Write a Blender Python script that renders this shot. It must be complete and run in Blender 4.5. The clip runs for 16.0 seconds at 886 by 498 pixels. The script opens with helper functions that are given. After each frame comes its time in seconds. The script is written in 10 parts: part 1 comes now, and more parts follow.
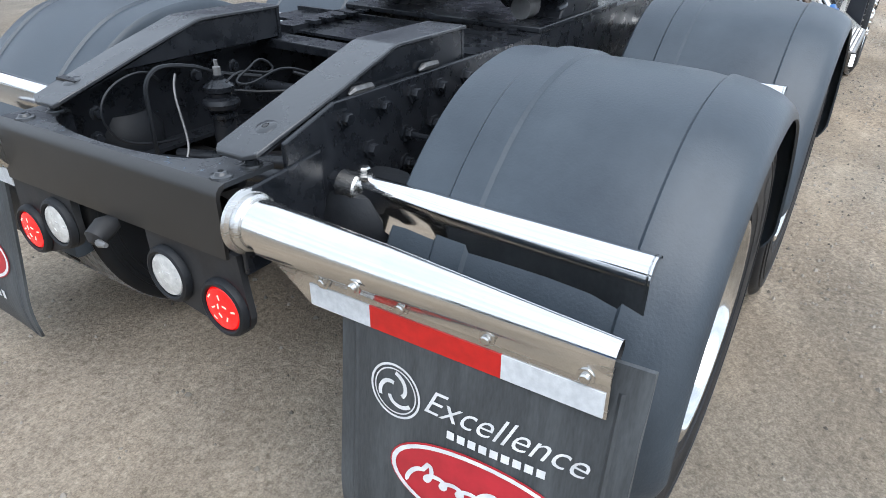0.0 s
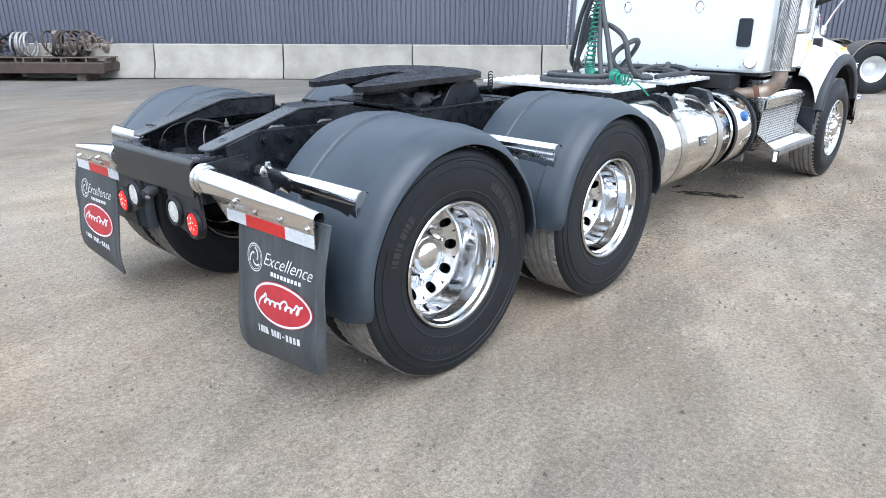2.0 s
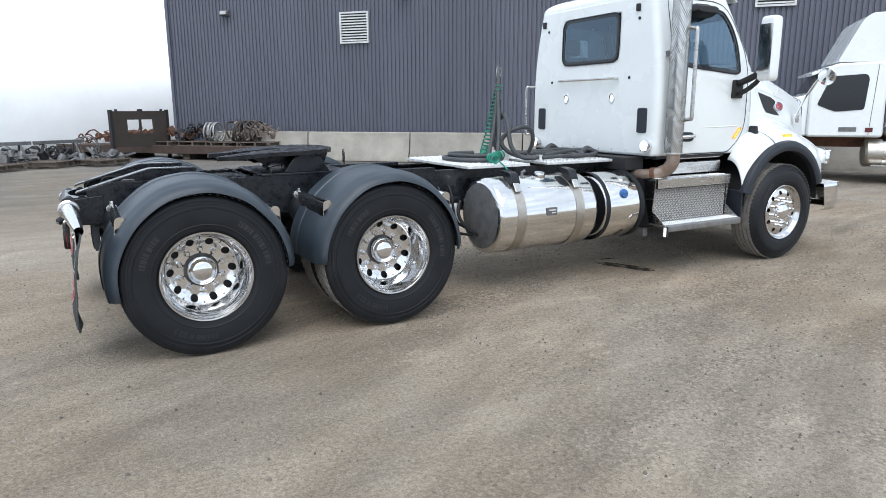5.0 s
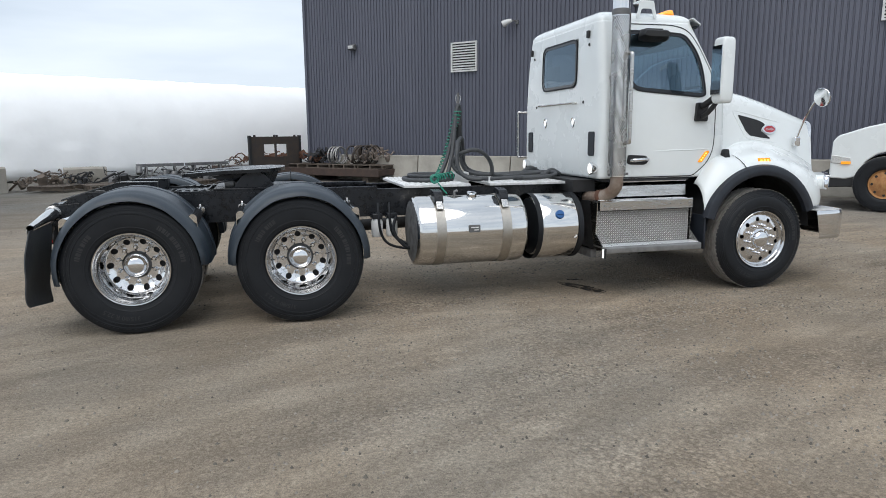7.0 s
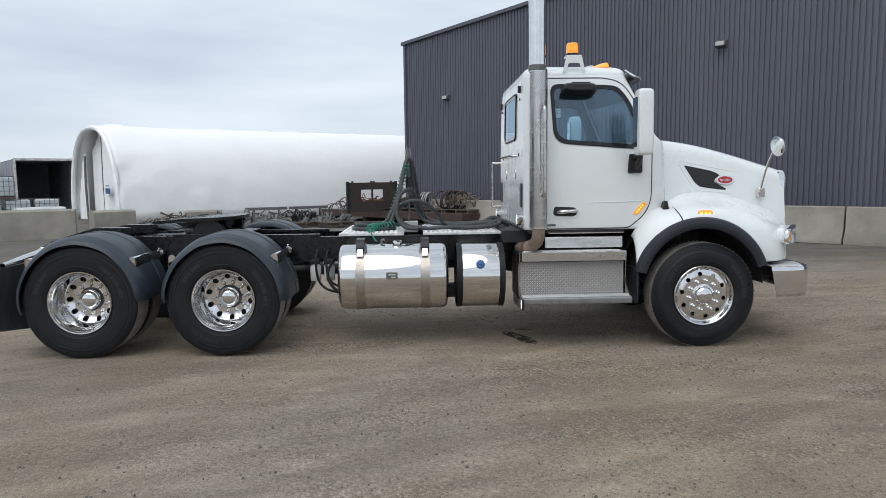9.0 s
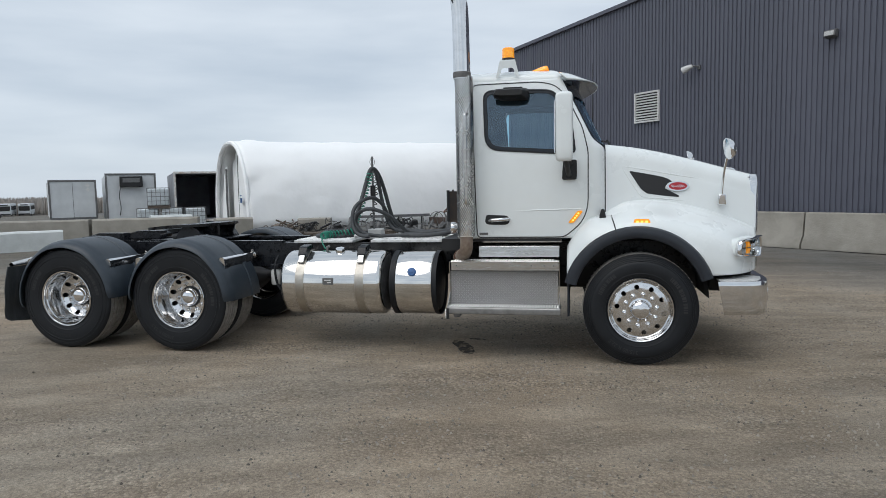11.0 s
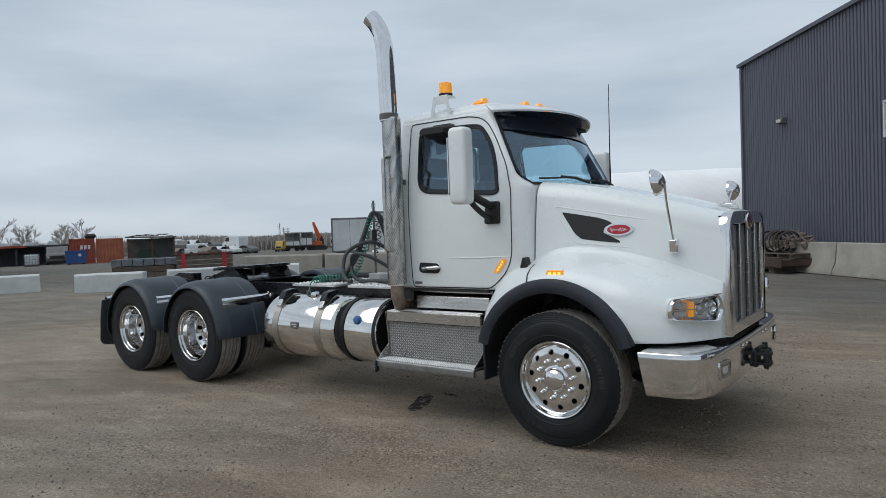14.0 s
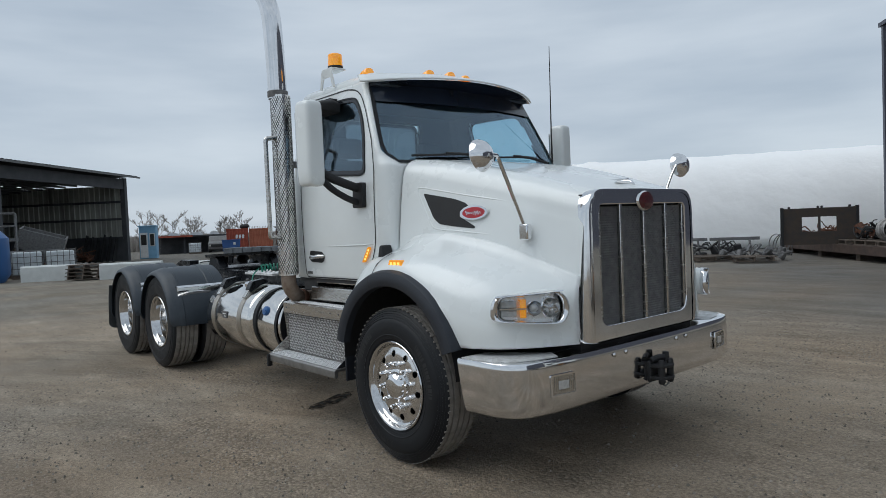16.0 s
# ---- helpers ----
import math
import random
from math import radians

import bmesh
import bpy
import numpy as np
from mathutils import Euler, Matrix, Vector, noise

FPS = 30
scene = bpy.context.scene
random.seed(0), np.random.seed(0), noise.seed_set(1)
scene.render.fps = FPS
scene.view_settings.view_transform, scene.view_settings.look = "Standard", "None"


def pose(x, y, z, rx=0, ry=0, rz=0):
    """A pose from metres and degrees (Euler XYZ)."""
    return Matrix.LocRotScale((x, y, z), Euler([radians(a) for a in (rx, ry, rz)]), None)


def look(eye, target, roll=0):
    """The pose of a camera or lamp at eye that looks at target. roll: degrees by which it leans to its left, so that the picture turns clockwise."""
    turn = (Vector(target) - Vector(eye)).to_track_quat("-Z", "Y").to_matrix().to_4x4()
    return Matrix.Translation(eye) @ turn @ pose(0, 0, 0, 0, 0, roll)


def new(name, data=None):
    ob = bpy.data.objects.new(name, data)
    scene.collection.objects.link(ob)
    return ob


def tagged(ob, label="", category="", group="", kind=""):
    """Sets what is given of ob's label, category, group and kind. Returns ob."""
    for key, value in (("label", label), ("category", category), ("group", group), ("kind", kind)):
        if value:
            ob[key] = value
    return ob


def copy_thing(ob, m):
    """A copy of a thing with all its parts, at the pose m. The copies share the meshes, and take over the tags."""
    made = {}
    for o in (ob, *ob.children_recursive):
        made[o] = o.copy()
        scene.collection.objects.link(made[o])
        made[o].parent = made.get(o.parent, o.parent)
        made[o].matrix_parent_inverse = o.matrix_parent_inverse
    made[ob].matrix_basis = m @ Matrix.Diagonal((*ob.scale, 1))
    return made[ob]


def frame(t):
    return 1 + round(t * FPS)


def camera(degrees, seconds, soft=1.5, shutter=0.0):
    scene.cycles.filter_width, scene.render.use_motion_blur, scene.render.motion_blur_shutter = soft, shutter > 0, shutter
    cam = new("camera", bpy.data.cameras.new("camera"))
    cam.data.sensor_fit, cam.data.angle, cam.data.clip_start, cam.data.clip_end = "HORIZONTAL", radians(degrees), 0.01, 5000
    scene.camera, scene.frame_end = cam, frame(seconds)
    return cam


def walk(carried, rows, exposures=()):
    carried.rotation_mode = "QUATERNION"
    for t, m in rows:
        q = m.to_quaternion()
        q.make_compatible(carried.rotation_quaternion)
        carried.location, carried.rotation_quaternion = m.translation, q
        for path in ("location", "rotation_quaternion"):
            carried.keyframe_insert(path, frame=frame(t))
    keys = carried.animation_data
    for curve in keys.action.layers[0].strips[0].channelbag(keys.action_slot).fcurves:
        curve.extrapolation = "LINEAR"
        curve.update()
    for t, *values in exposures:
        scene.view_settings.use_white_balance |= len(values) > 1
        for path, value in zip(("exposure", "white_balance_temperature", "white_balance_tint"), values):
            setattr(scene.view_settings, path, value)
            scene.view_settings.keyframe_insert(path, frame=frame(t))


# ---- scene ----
cam = camera(67.0, 16.0, 0.7)
PATH = [
    (0, (-1.527, -1.43, 1.512), (-0.051, -0.483, 0.549), 0.9),
    (0.5, (-1.77, -1.811, 1.52), (-0.36, -0.766, 0.562), 0.6),
    (1, (-1.88, -2.229, 1.534), (-0.533, -1.072, 0.613), 0.1),
    (1.5, (-1.984, -2.739, 1.562), (-0.623, -1.478, 0.815), 0.1),
    (2, (-2.064, -3.176, 1.576), (-0.7, -1.869, 0.921), 0.2),
    (2.5, (-1.982, -3.65, 1.585), (-0.675, -2.282, 0.936), 0.0),
    (3, (-1.761, -3.999, 1.592), (-0.508, -2.558, 0.997), -0.0),
    (3.5, (-1.516, -4.423, 1.587), (-0.314, -2.897, 1.114), -0.0),
    (4, (-1.286, -4.877, 1.594), (-0.142, -3.299, 1.145), 0.0),
    (6.5, (0.615, -6.671, 1.544), (1.203, -4.791, 1.202), -0.4),
    (7, (1.118, -6.955, 1.557), (1.613, -5.046, 1.22), -0.5),
    (7.5, (1.628, -7.155, 1.588), (1.989, -5.213, 1.273), -0.6),
    (8, (2.168, -7.292, 1.6), (2.431, -5.323, 1.369), -0.7),
    (8.5, (2.698, -7.461, 1.607), (2.863, -5.48, 1.388), -0.7),
    (9, (3.212, -7.547, 1.625), (3.282, -5.559, 1.418), -0.7),
    (11.5, (5.96, -7.31, 1.587), (5.411, -5.394, 1.42), -1.3),
    (12, (6.476, -7.114, 1.622), (5.766, -5.252, 1.448), -1.5),
    (12.5, (6.956, -6.831, 1.617), (6.114, -5.024, 1.461), -1.6),
    (13, (7.438, -6.51, 1.645), (6.47, -4.766, 1.5), -1.8),
    (13.5, (7.861, -6.12, 1.635), (6.787, -4.436, 1.55), -1.9),
    (14, (8.294, -5.709, 1.638), (7.105, -4.102, 1.578), -2.1),
    (14.5, (8.648, -5.234, 1.617), (7.359, -3.706, 1.557), -2.3),
    (15, (9.007, -4.765, 1.591), (7.624, -3.322, 1.535), -2.4),
    (15.5, (9.266, -4.29, 1.566), (7.812, -2.919, 1.505), -2.5),
    (16, (9.508, -3.78, 1.518), (7.988, -2.482, 1.444), -2.4),
]
EXPOSURES = [(0.0, 1.36, 6120, 10), (1.0, 1.52, 5980, 10), (1.5, 1.53, 5900, 10), (2.5, 1.49, 5860, 10), (4.0, 1.21, 5960, 10), (6.5, 0.48, 6400, 10), (9.0, 0.23, 6420, 10), (11.5, 0.06, 6380, 9), (12.5, -0.01, 6340, 9), (14.0, -0.13, 6270, 8), (16.0, -0.17, 6250, 8)]
walk(cam, [(t, look(eye, target, roll)) for t, eye, target, roll in PATH], EXPOSURES)

# ---- world and sun: bright overcast ----
SUN_EL, SUN_AZ = 56.0, 242.0
world = bpy.data.worlds.new("overcast_sky")
world.use_nodes = True
scene.world = world
wn, wl = world.node_tree.nodes, world.node_tree.links
wn.clear()
w_out = wn.new("ShaderNodeOutputWorld")
w_bg = wn.new("ShaderNodeBackground")
w_sky = wn.new("ShaderNodeTexSky")
w_sky.sky_type, w_sky.sun_disc = "NISHITA", False
w_sky.sun_elevation, w_sky.sun_rotation = radians(SUN_EL), radians(90 - SUN_AZ)
w_tc = wn.new("ShaderNodeTexCoord")
w_map = wn.new("ShaderNodeMapping")
w_map.inputs["Scale"].default_value = (1.0, 1.0, 5.2)
w_n1 = wn.new("ShaderNodeTexNoise")
w_n1.inputs["Scale"].default_value, w_n1.inputs["Detail"].default_value, w_n1.inputs["Roughness"].default_value = 2.1, 5.5, 0.48
w_ramp = wn.new("ShaderNodeValToRGB")
w_ramp.color_ramp.elements[0].position, w_ramp.color_ramp.elements[0].color = 0.32, (0.505, 0.577, 0.664, 1)
w_ramp.color_ramp.elements[1].position, w_ramp.color_ramp.elements[1].color = 0.72, (0.775, 0.832, 0.892, 1)
w_skyscale = wn.new("ShaderNodeMix")
w_skyscale.data_type, w_skyscale.blend_type = "RGBA", "MULTIPLY"
w_skyscale.inputs["Factor"].default_value = 1.0
w_skyscale.inputs["B"].default_value = (0.10, 0.10, 0.10, 1)
w_mix = wn.new("ShaderNodeMix")
w_mix.data_type = "RGBA"
w_mix.inputs["Factor"].default_value = 0.9
wl.new(w_tc.outputs["Generated"], w_map.inputs["Vector"])
wl.new(w_map.outputs["Vector"], w_n1.inputs["Vector"])
wl.new(w_n1.outputs["Fac"], w_ramp.inputs["Fac"])
wl.new(w_sky.outputs["Color"], w_skyscale.inputs["A"])
wl.new(w_skyscale.outputs["Result"], w_mix.inputs["A"])
wl.new(w_ramp.outputs["Color"], w_mix.inputs["B"])
wl.new(w_mix.outputs["Result"], w_bg.inputs["Color"])
w_bg.inputs["Strength"].default_value = 1.0
wl.new(w_bg.outputs["Background"], w_out.inputs["Surface"])

sun = new("sun", bpy.data.lights.new("sun", "SUN"))
sun.data.energy, sun.data.angle, sun.data.color = 1.3, radians(55), (1.0, 0.97, 0.93)
sun.matrix_world = look((30 * math.cos(radians(SUN_AZ)), 30 * math.sin(radians(SUN_AZ)), 30 * math.tan(radians(SUN_EL))), (0, 0, 0))


# ---- materials ----
def surface(name, col, col2=None, scale=6.0, rough=0.5, rough2=None, metal=0.0, bump=0.0, bump_scale=60.0, coat=0.0,
            emit=None, emit_strength=0.0, spec=0.5, each=0.0, lo=0.35, hi=0.65, stretch=(1, 1, 1), fine=0.0):
    m = bpy.data.materials.new(name)
    m.use_nodes = True
    n, l = m.node_tree.nodes, m.node_tree.links
    b = n["Principled BSDF"]
    b.inputs["Base Color"].default_value = (*col, 1)
    b.inputs["Roughness"].default_value = rough
    b.inputs["Metallic"].default_value = metal
    b.inputs["Specular IOR Level"].default_value = spec
    b.inputs["Coat Weight"].default_value = coat
    b.inputs["Coat Roughness"].default_value = 0.06
    tc = n.new("ShaderNodeTexCoord")
    mp = n.new("ShaderNodeMapping")
    mp.inputs["Scale"].default_value = stretch
    l.new(tc.outputs["Object"], mp.inputs["Vector"])
    if col2 is not None or rough2 is not None:
        t = n.new("ShaderNodeTexNoise")
        t.inputs["Scale"].default_value, t.inputs["Detail"].default_value, t.inputs["Roughness"].default_value = scale, 8.0, 0.6
        l.new(mp.outputs["Vector"], t.inputs["Vector"])
        r = n.new("ShaderNodeMapRange")
        r.inputs["From Min"].default_value, r.inputs["From Max"].default_value = lo, hi
        l.new(t.outputs["Fac"], r.inputs["Value"])
        fac = r.outputs["Result"]
        if fine:
            t2 = n.new("ShaderNodeTexNoise")
            t2.inputs["Scale"].default_value, t2.inputs["Detail"].default_value = scale * 14, 4.0
            l.new(mp.outputs["Vector"], t2.inputs["Vector"])
            mm = n.new("ShaderNodeMix")
            mm.inputs["Factor"].default_value = fine
            l.new(fac, mm.inputs["A"])
            l.new(t2.outputs["Fac"], mm.inputs["B"])
            fac = mm.outputs["Result"]
        if col2 is not None:
            x = n.new("ShaderNodeMix")
            x.data_type = "RGBA"
            x.inputs["A"].default_value, x.inputs["B"].default_value = (*col, 1), (*col2, 1)
            l.new(fac, x.inputs["Factor"])
            out = x.outputs["Result"]
            if each:
                oi = n.new("ShaderNodeObjectInfo")
                h = n.new("ShaderNodeHueSaturation")
                mr = n.new("ShaderNodeMapRange")
                mr.inputs["To Min"].default_value, mr.inputs["To Max"].default_value = 1 - each, 1 + each
                l.new(oi.outputs["Random"], mr.inputs["Value"])
                l.new(mr.outputs["Result"], h.inputs["Value"])
                l.new(out, h.inputs["Color"])
                out = h.outputs["Color"]
            l.new(out, b.inputs["Base Color"])
        if rough2 is not None:
            rr = n.new("ShaderNodeMapRange")
            rr.inputs["To Min"].default_value, rr.inputs["To Max"].default_value = rough, rough2
            l.new(fac, rr.inputs["Value"])
            l.new(rr.outputs["Result"], b.inputs["Roughness"])
    if bump:
        t3 = n.new("ShaderNodeTexNoise")
        t3.inputs["Scale"].default_value, t3.inputs["Detail"].default_value = bump_scale, 5.0
        l.new(mp.outputs["Vector"], t3.inputs["Vector"])
        bp = n.new("ShaderNodeBump")
        bp.inputs["Strength"].default_value, bp.inputs["Distance"].default_value = 1.0, bump
        l.new(t3.outputs["Fac"], bp.inputs["Height"])
        l.new(bp.outputs["Normal"], b.inputs["Normal"])
    if emit:
        b.inputs["Emission Color"].default_value, b.inputs["Emission Strength"].default_value = (*emit, 1), emit_strength
    return m


def pane_glass(name, tint, gloss=0.09):
    """Thin window glass: clear, tinted, with a sky reflection."""
    m = bpy.data.materials.new(name)
    m.use_nodes = True
    n, l = m.node_tree.nodes, m.node_tree.links
    n.remove(n["Principled BSDF"])
    tr, gl, mx, lw = n.new("ShaderNodeBsdfTransparent"), n.new("ShaderNodeBsdfGlossy"), n.new("ShaderNodeMixShader"), n.new("ShaderNodeLayerWeight")
    pw, ma = n.new("ShaderNodeMath"), n.new("ShaderNodeMath")
    tr.inputs["Color"].default_value = (*tint, 1)
    gl.inputs["Color"].default_value = (0.66, 0.84, 1.0, 1)
    gl.inputs["Roughness"].default_value = 0.015
    pw.operation, ma.operation = "POWER", "MULTIPLY_ADD"
    pw.inputs[1].default_value = 4.0
    ma.inputs[1].default_value, ma.inputs[2].default_value = 0.75, gloss
    l.new(lw.outputs["Facing"], pw.inputs[0])
    l.new(pw.outputs["Value"], ma.inputs[0])
    l.new(ma.outputs["Value"], mx.inputs["Fac"])
    l.new(tr.outputs["BSDF"], mx.inputs[1])
    l.new(gl.outputs["BSDF"], mx.inputs[2])
    l.new(mx.outputs["Shader"], n["Material Output"].inputs["Surface"])
    return m


M_WHITE = surface("white_truck_paint", (0.785, 0.82, 0.815), (0.745, 0.775, 0.77), 1.6, 0.22, 0.32, coat=0.6)
M_SEAM = surface("panel_gap", (0.03, 0.03, 0.032), rough=0.7)
M_CHROME = surface("polished_chrome", (0.78, 0.78, 0.79), (0.70, 0.70, 0.70), 9, 0.05, 0.13, metal=1.0)
M_WHEEL = surface("polished_wheel_aluminium", (0.66, 0.66, 0.66), (0.52, 0.52, 0.52), 11, 0.05, 0.15, metal=1.0)
M_DISC = surface("machined_aluminium_wheel_disc", (0.80, 0.80, 0.80), (0.68, 0.68, 0.68), 16, 0.14, 0.24, metal=1.0)
M_STEELHANG = surface("polished_stainless_tube", (0.74, 0.73, 0.71), (0.66, 0.65, 0.63), 6, 0.09, 0.20, metal=1.0, bump=0.0003, bump_scale=24)
M_STEEL = surface("brushed_stainless", (0.62, 0.61, 0.59), (0.50, 0.49, 0.47), 5, 0.16, 0.30, metal=1.0, bump=0.0004, bump_scale=90, stretch=(1, 1, 8))
M_BRUSH = surface("brushed_aluminium_band", (0.50, 0.47, 0.42), (0.42, 0.39, 0.35), 14, 0.35, 0.48, metal=1.0)
M_ALU = surface("polished_tank_aluminium", (0.76, 0.75, 0.73), (0.68, 0.67, 0.65), 3, 0.06, 0.13, metal=1.0)
M_TREAD = surface("tread_plate_aluminium", (0.62, 0.61, 0.60), (0.46, 0.45, 0.44), 12, 0.26, 0.42, metal=1.0)
M_BAR = surface("raised_tread_bars", (0.80, 0.80, 0.79), (0.66, 0.66, 0.65), 30, 0.25, 0.4, metal=0.75)
M_SHIELD = surface("bright_perforated_stainless", (0.86, 0.85, 0.83), (0.74, 0.73, 0.71), 7, 0.18, 0.32, metal=1.0, bump=0.0006, bump_scale=60)
M_DARKRED = surface("dark_red_enamel", (0.10, 0.012, 0.016), (0.07, 0.01, 0.013), 20, 0.2, coat=0.5)
M_SILVER = surface("silvered_lamp_reflector", (0.92, 0.92, 0.92), (0.85, 0.85, 0.85), 20, 0.25, 0.35, metal=0.9)
M_LED = surface("bright_red_led", (0.8, 0.1, 0.08), rough=0.2, emit=(1.0, 0.30, 0.25), emit_strength=0.9)
M_PLATE = surface("dull_tread_plate_base", (0.30, 0.295, 0.285), (0.22, 0.215, 0.21), 12, 0.35, 0.5, metal=0.9)
M_DECK = surface("worn_white_deck_plate", (0.72, 0.73, 0.73), (0.52, 0.52, 0.51), 16, 0.4, 0.6, metal=0.35)
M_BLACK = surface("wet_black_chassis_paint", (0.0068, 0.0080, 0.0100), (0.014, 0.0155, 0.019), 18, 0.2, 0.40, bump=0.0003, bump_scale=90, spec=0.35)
M_GREASE = surface("greased_black_casting", (0.004, 0.0045, 0.0055), (0.009, 0.0095, 0.011), 9, 0.16, 0.36, spec=0.4, bump=0.0006, bump_scale=30)
M_TAIL = surface("satin_black_tail_plate", (0.012, 0.0115, 0.011), (0.020, 0.019, 0.018), 5, 0.34, 0.46, bump=0.0002, bump_scale=160)
# Lighter and bluer than M_TAIL and M_BLACK: sky sheen put into the colour.
M_TAILTOP = surface("wet_black_top_with_sky_sheen", (0.023, 0.025, 0.028), (0.040, 0.043, 0.047), 7, 0.18, 0.34, bump=0.0003, bump_scale=60)
M_WELD = surface("grey_weld_bead", (0.16, 0.16, 0.16), (0.08, 0.08, 0.08), 60, 0.4, 0.6, metal=0.6)
M_BLACKSOFT = surface("matt_black_steel", (0.009, 0.0095, 0.011), (0.02, 0.02, 0.021), 12, 0.5, 0.75, bump=0.0006, bump_scale=70)
M_FENDER = surface("dark_grey_moulded_fender_plastic", (0.017, 0.025, 0.035), (0.050, 0.064, 0.078), 3.2, 0.36, 0.54, spec=0.5, bump=0.0006, bump_scale=160, fine=0.25, lo=0.36, hi=0.80)
M_FLARE = surface("black_fender_flare_plastic", (0.011, 0.014, 0.021), (0.020, 0.025, 0.034), 7, 0.42, 0.55, bump=0.0005, bump_scale=200)
M_RUBBER = surface("tyre_rubber", (0.0058, 0.0070, 0.0092), (0.0115, 0.0130, 0.0155), 8, 0.46, 0.62, bump=0.0006, bump_scale=90, fine=0.2, spec=0.32)
M_TREADRUB = surface("dusty_tyre_tread", (0.30, 0.28, 0.255), (0.17, 0.158, 0.145), 14, 0.75, 0.9, bump=0.004, bump_scale=55, fine=0.3)
M_LETTER = surface("raised_tyre_lettering", (0.021, 0.022, 0.024), (0.013, 0.0135, 0.015), 30, 0.6)
M_FLAP = surface("dusty_rubber_mud_flap", (0.018, 0.021, 0.024), (0.12, 0.13, 0.136), 7, 0.5, 0.75, bump=0.0014, bump_scale=55, fine=0.45, lo=0.46, hi=0.86, stretch=(1, 2.2, 0.4))
M_WHITEINK = surface("white_print", (0.72, 0.72, 0.72), (0.55, 0.56, 0.56), 25, 0.6)
M_REDINK = surface("red_print", (0.46, 0.022, 0.034), (0.36, 0.018, 0.027), 20, 0.4)
M_TAPERED = surface("red_reflective_tape", (0.55, 0.015, 0.012), (0.45, 0.012, 0.01), 40, 0.35)
M_TAPEWHITE = surface("white_reflective_tape", (0.62, 0.64, 0.66), (0.50, 0.52, 0.54), 60, 0.35)
M_LAMPRED = surface("red_lamp_lens", (0.30, 0.003, 0.003), (0.55, 0.008, 0.008), 70, 0.12, coat=0.4, emit=(1, 0.004, 0.004), emit_strength=0.30)
M_LAMPWHITE = surface("clear_lamp_lens", (0.62, 0.62, 0.60), (0.42, 0.42, 0.41), 40, 0.12, coat=0.8)
M_AMBER = surface("amber_lens", (0.85, 0.26, 0.01), (1.0, 0.46, 0.03), 60, 0.10, coat=0.8, emit=(1.0, 0.36, 0.015), emit_strength=0.32)
M_RUST = surface("rusty_steel", (0.16, 0.065, 0.035), (0.07, 0.04, 0.028), 9, 0.75, 0.9, bump=0.003, bump_scale=40, fine=0.3)
M_EXHAUST = surface("heat_tinted_rusty_pipe", (0.36, 0.30, 0.25), (0.22, 0.15, 0.11), 9, 0.42, 0.65, metal=0.6)
M_HOSE = surface("spiral_wrapped_black_hose", (0.035, 0.038, 0.042), (0.06, 0.063, 0.066), 20, 0.5, 0.65)
M_GREEN = surface("green_coiled_cable", (0.01, 0.17, 0.11), (0.015, 0.22, 0.15), 20, 0.4)
M_BLUE = surface("blue_filler_cap", (0.02, 0.09, 0.26), (0.03, 0.12, 0.32), 30, 0.35)
M_GLASS = pane_glass("tinted_cab_glass", (0.60, 0.80, 0.88), 0.15)
M_FRIT = surface("glossy_black_window_border", (0.006, 0.008, 0.012), (0.009, 0.011, 0.015), 8, 0.08, 0.14, spec=0.5)
M_LAMPLIT = surface("lit_white_lamp", (0.8, 0.8, 0.8), (0.7, 0.7, 0.7), 60, 0.1, coat=0.6, emit=(1.0, 1.0, 0.96), emit_strength=0.6)
M_AMBERLED = surface("lit_amber_led", (1.0, 0.55, 0.08), (1.0, 0.5, 0.06), 60, 0.2, emit=(1.0, 0.66, 0.16), emit_strength=1.1)
M_VISORDARK = surface("dark_visor_tint_and_shade", (0.013, 0.019, 0.033), (0.017, 0.024, 0.040), 5, 0.14, 0.22, spec=0.5)
M_GLASSREAR = pane_glass("dark_rear_glass", (0.16, 0.19, 0.21), 0.12)
M_LENS = pane_glass("clear_headlamp_lens", (0.92, 0.93, 0.94), 0.05)
# Trim and headliner colours darkened and blued to hold the cab's inner shade.
M_INTERIOR = surface("dark_cab_trim_in_shade", (0.013, 0.019, 0.027), (0.019, 0.026, 0.035), 6, 0.7)
M_HEADLINER = surface("headliner_in_shade", (0.05, 0.065, 0.085), (0.04, 0.055, 0.07), 6, 0.85)
M_GRILLE = surface("grey_grille_mesh", (0.38, 0.38, 0.39), (0.27, 0.27, 0.28), 20, 0.3, metal=0.8)
M_RADIATOR = surface("dark_radiator_core", (0.012, 0.012, 0.012), (0.03, 0.028, 0.026), 30, 0.8)
M_CONC = surface("pale_weathered_concrete", (0.37, 0.345, 0.30), (0.235, 0.22, 0.19), 1.8, 0.85, 0.95, bump=0.006, bump_scale=28, each=0.10, fine=0.3)
M_WBLOCK = surface("white_painted_concrete", (0.62, 0.64, 0.63), (0.48, 0.50, 0.49), 2.2, 0.8, 0.9, bump=0.004, bump_scale=30, each=0.05, fine=0.3)
M_WALL = surface("charcoal_corrugated_cladding", (0.088, 0.093, 0.120), (0.104, 0.109, 0.139), 0.7, 0.42, 0.55, stretch=(1, 1, 0.15))
M_FABRIC = surface("white_tent_membrane", (0.96, 0.965, 0.96), (0.92, 0.925, 0.92), 0.6, 0.6, 0.75, bump=0.07, bump_scale=1.1)
fn, fl_ = M_FABRIC.node_tree.nodes, M_FABRIC.node_tree.links
f_tr, f_mx = fn.new("ShaderNodeBsdfTranslucent"), fn.new("ShaderNodeMixShader")
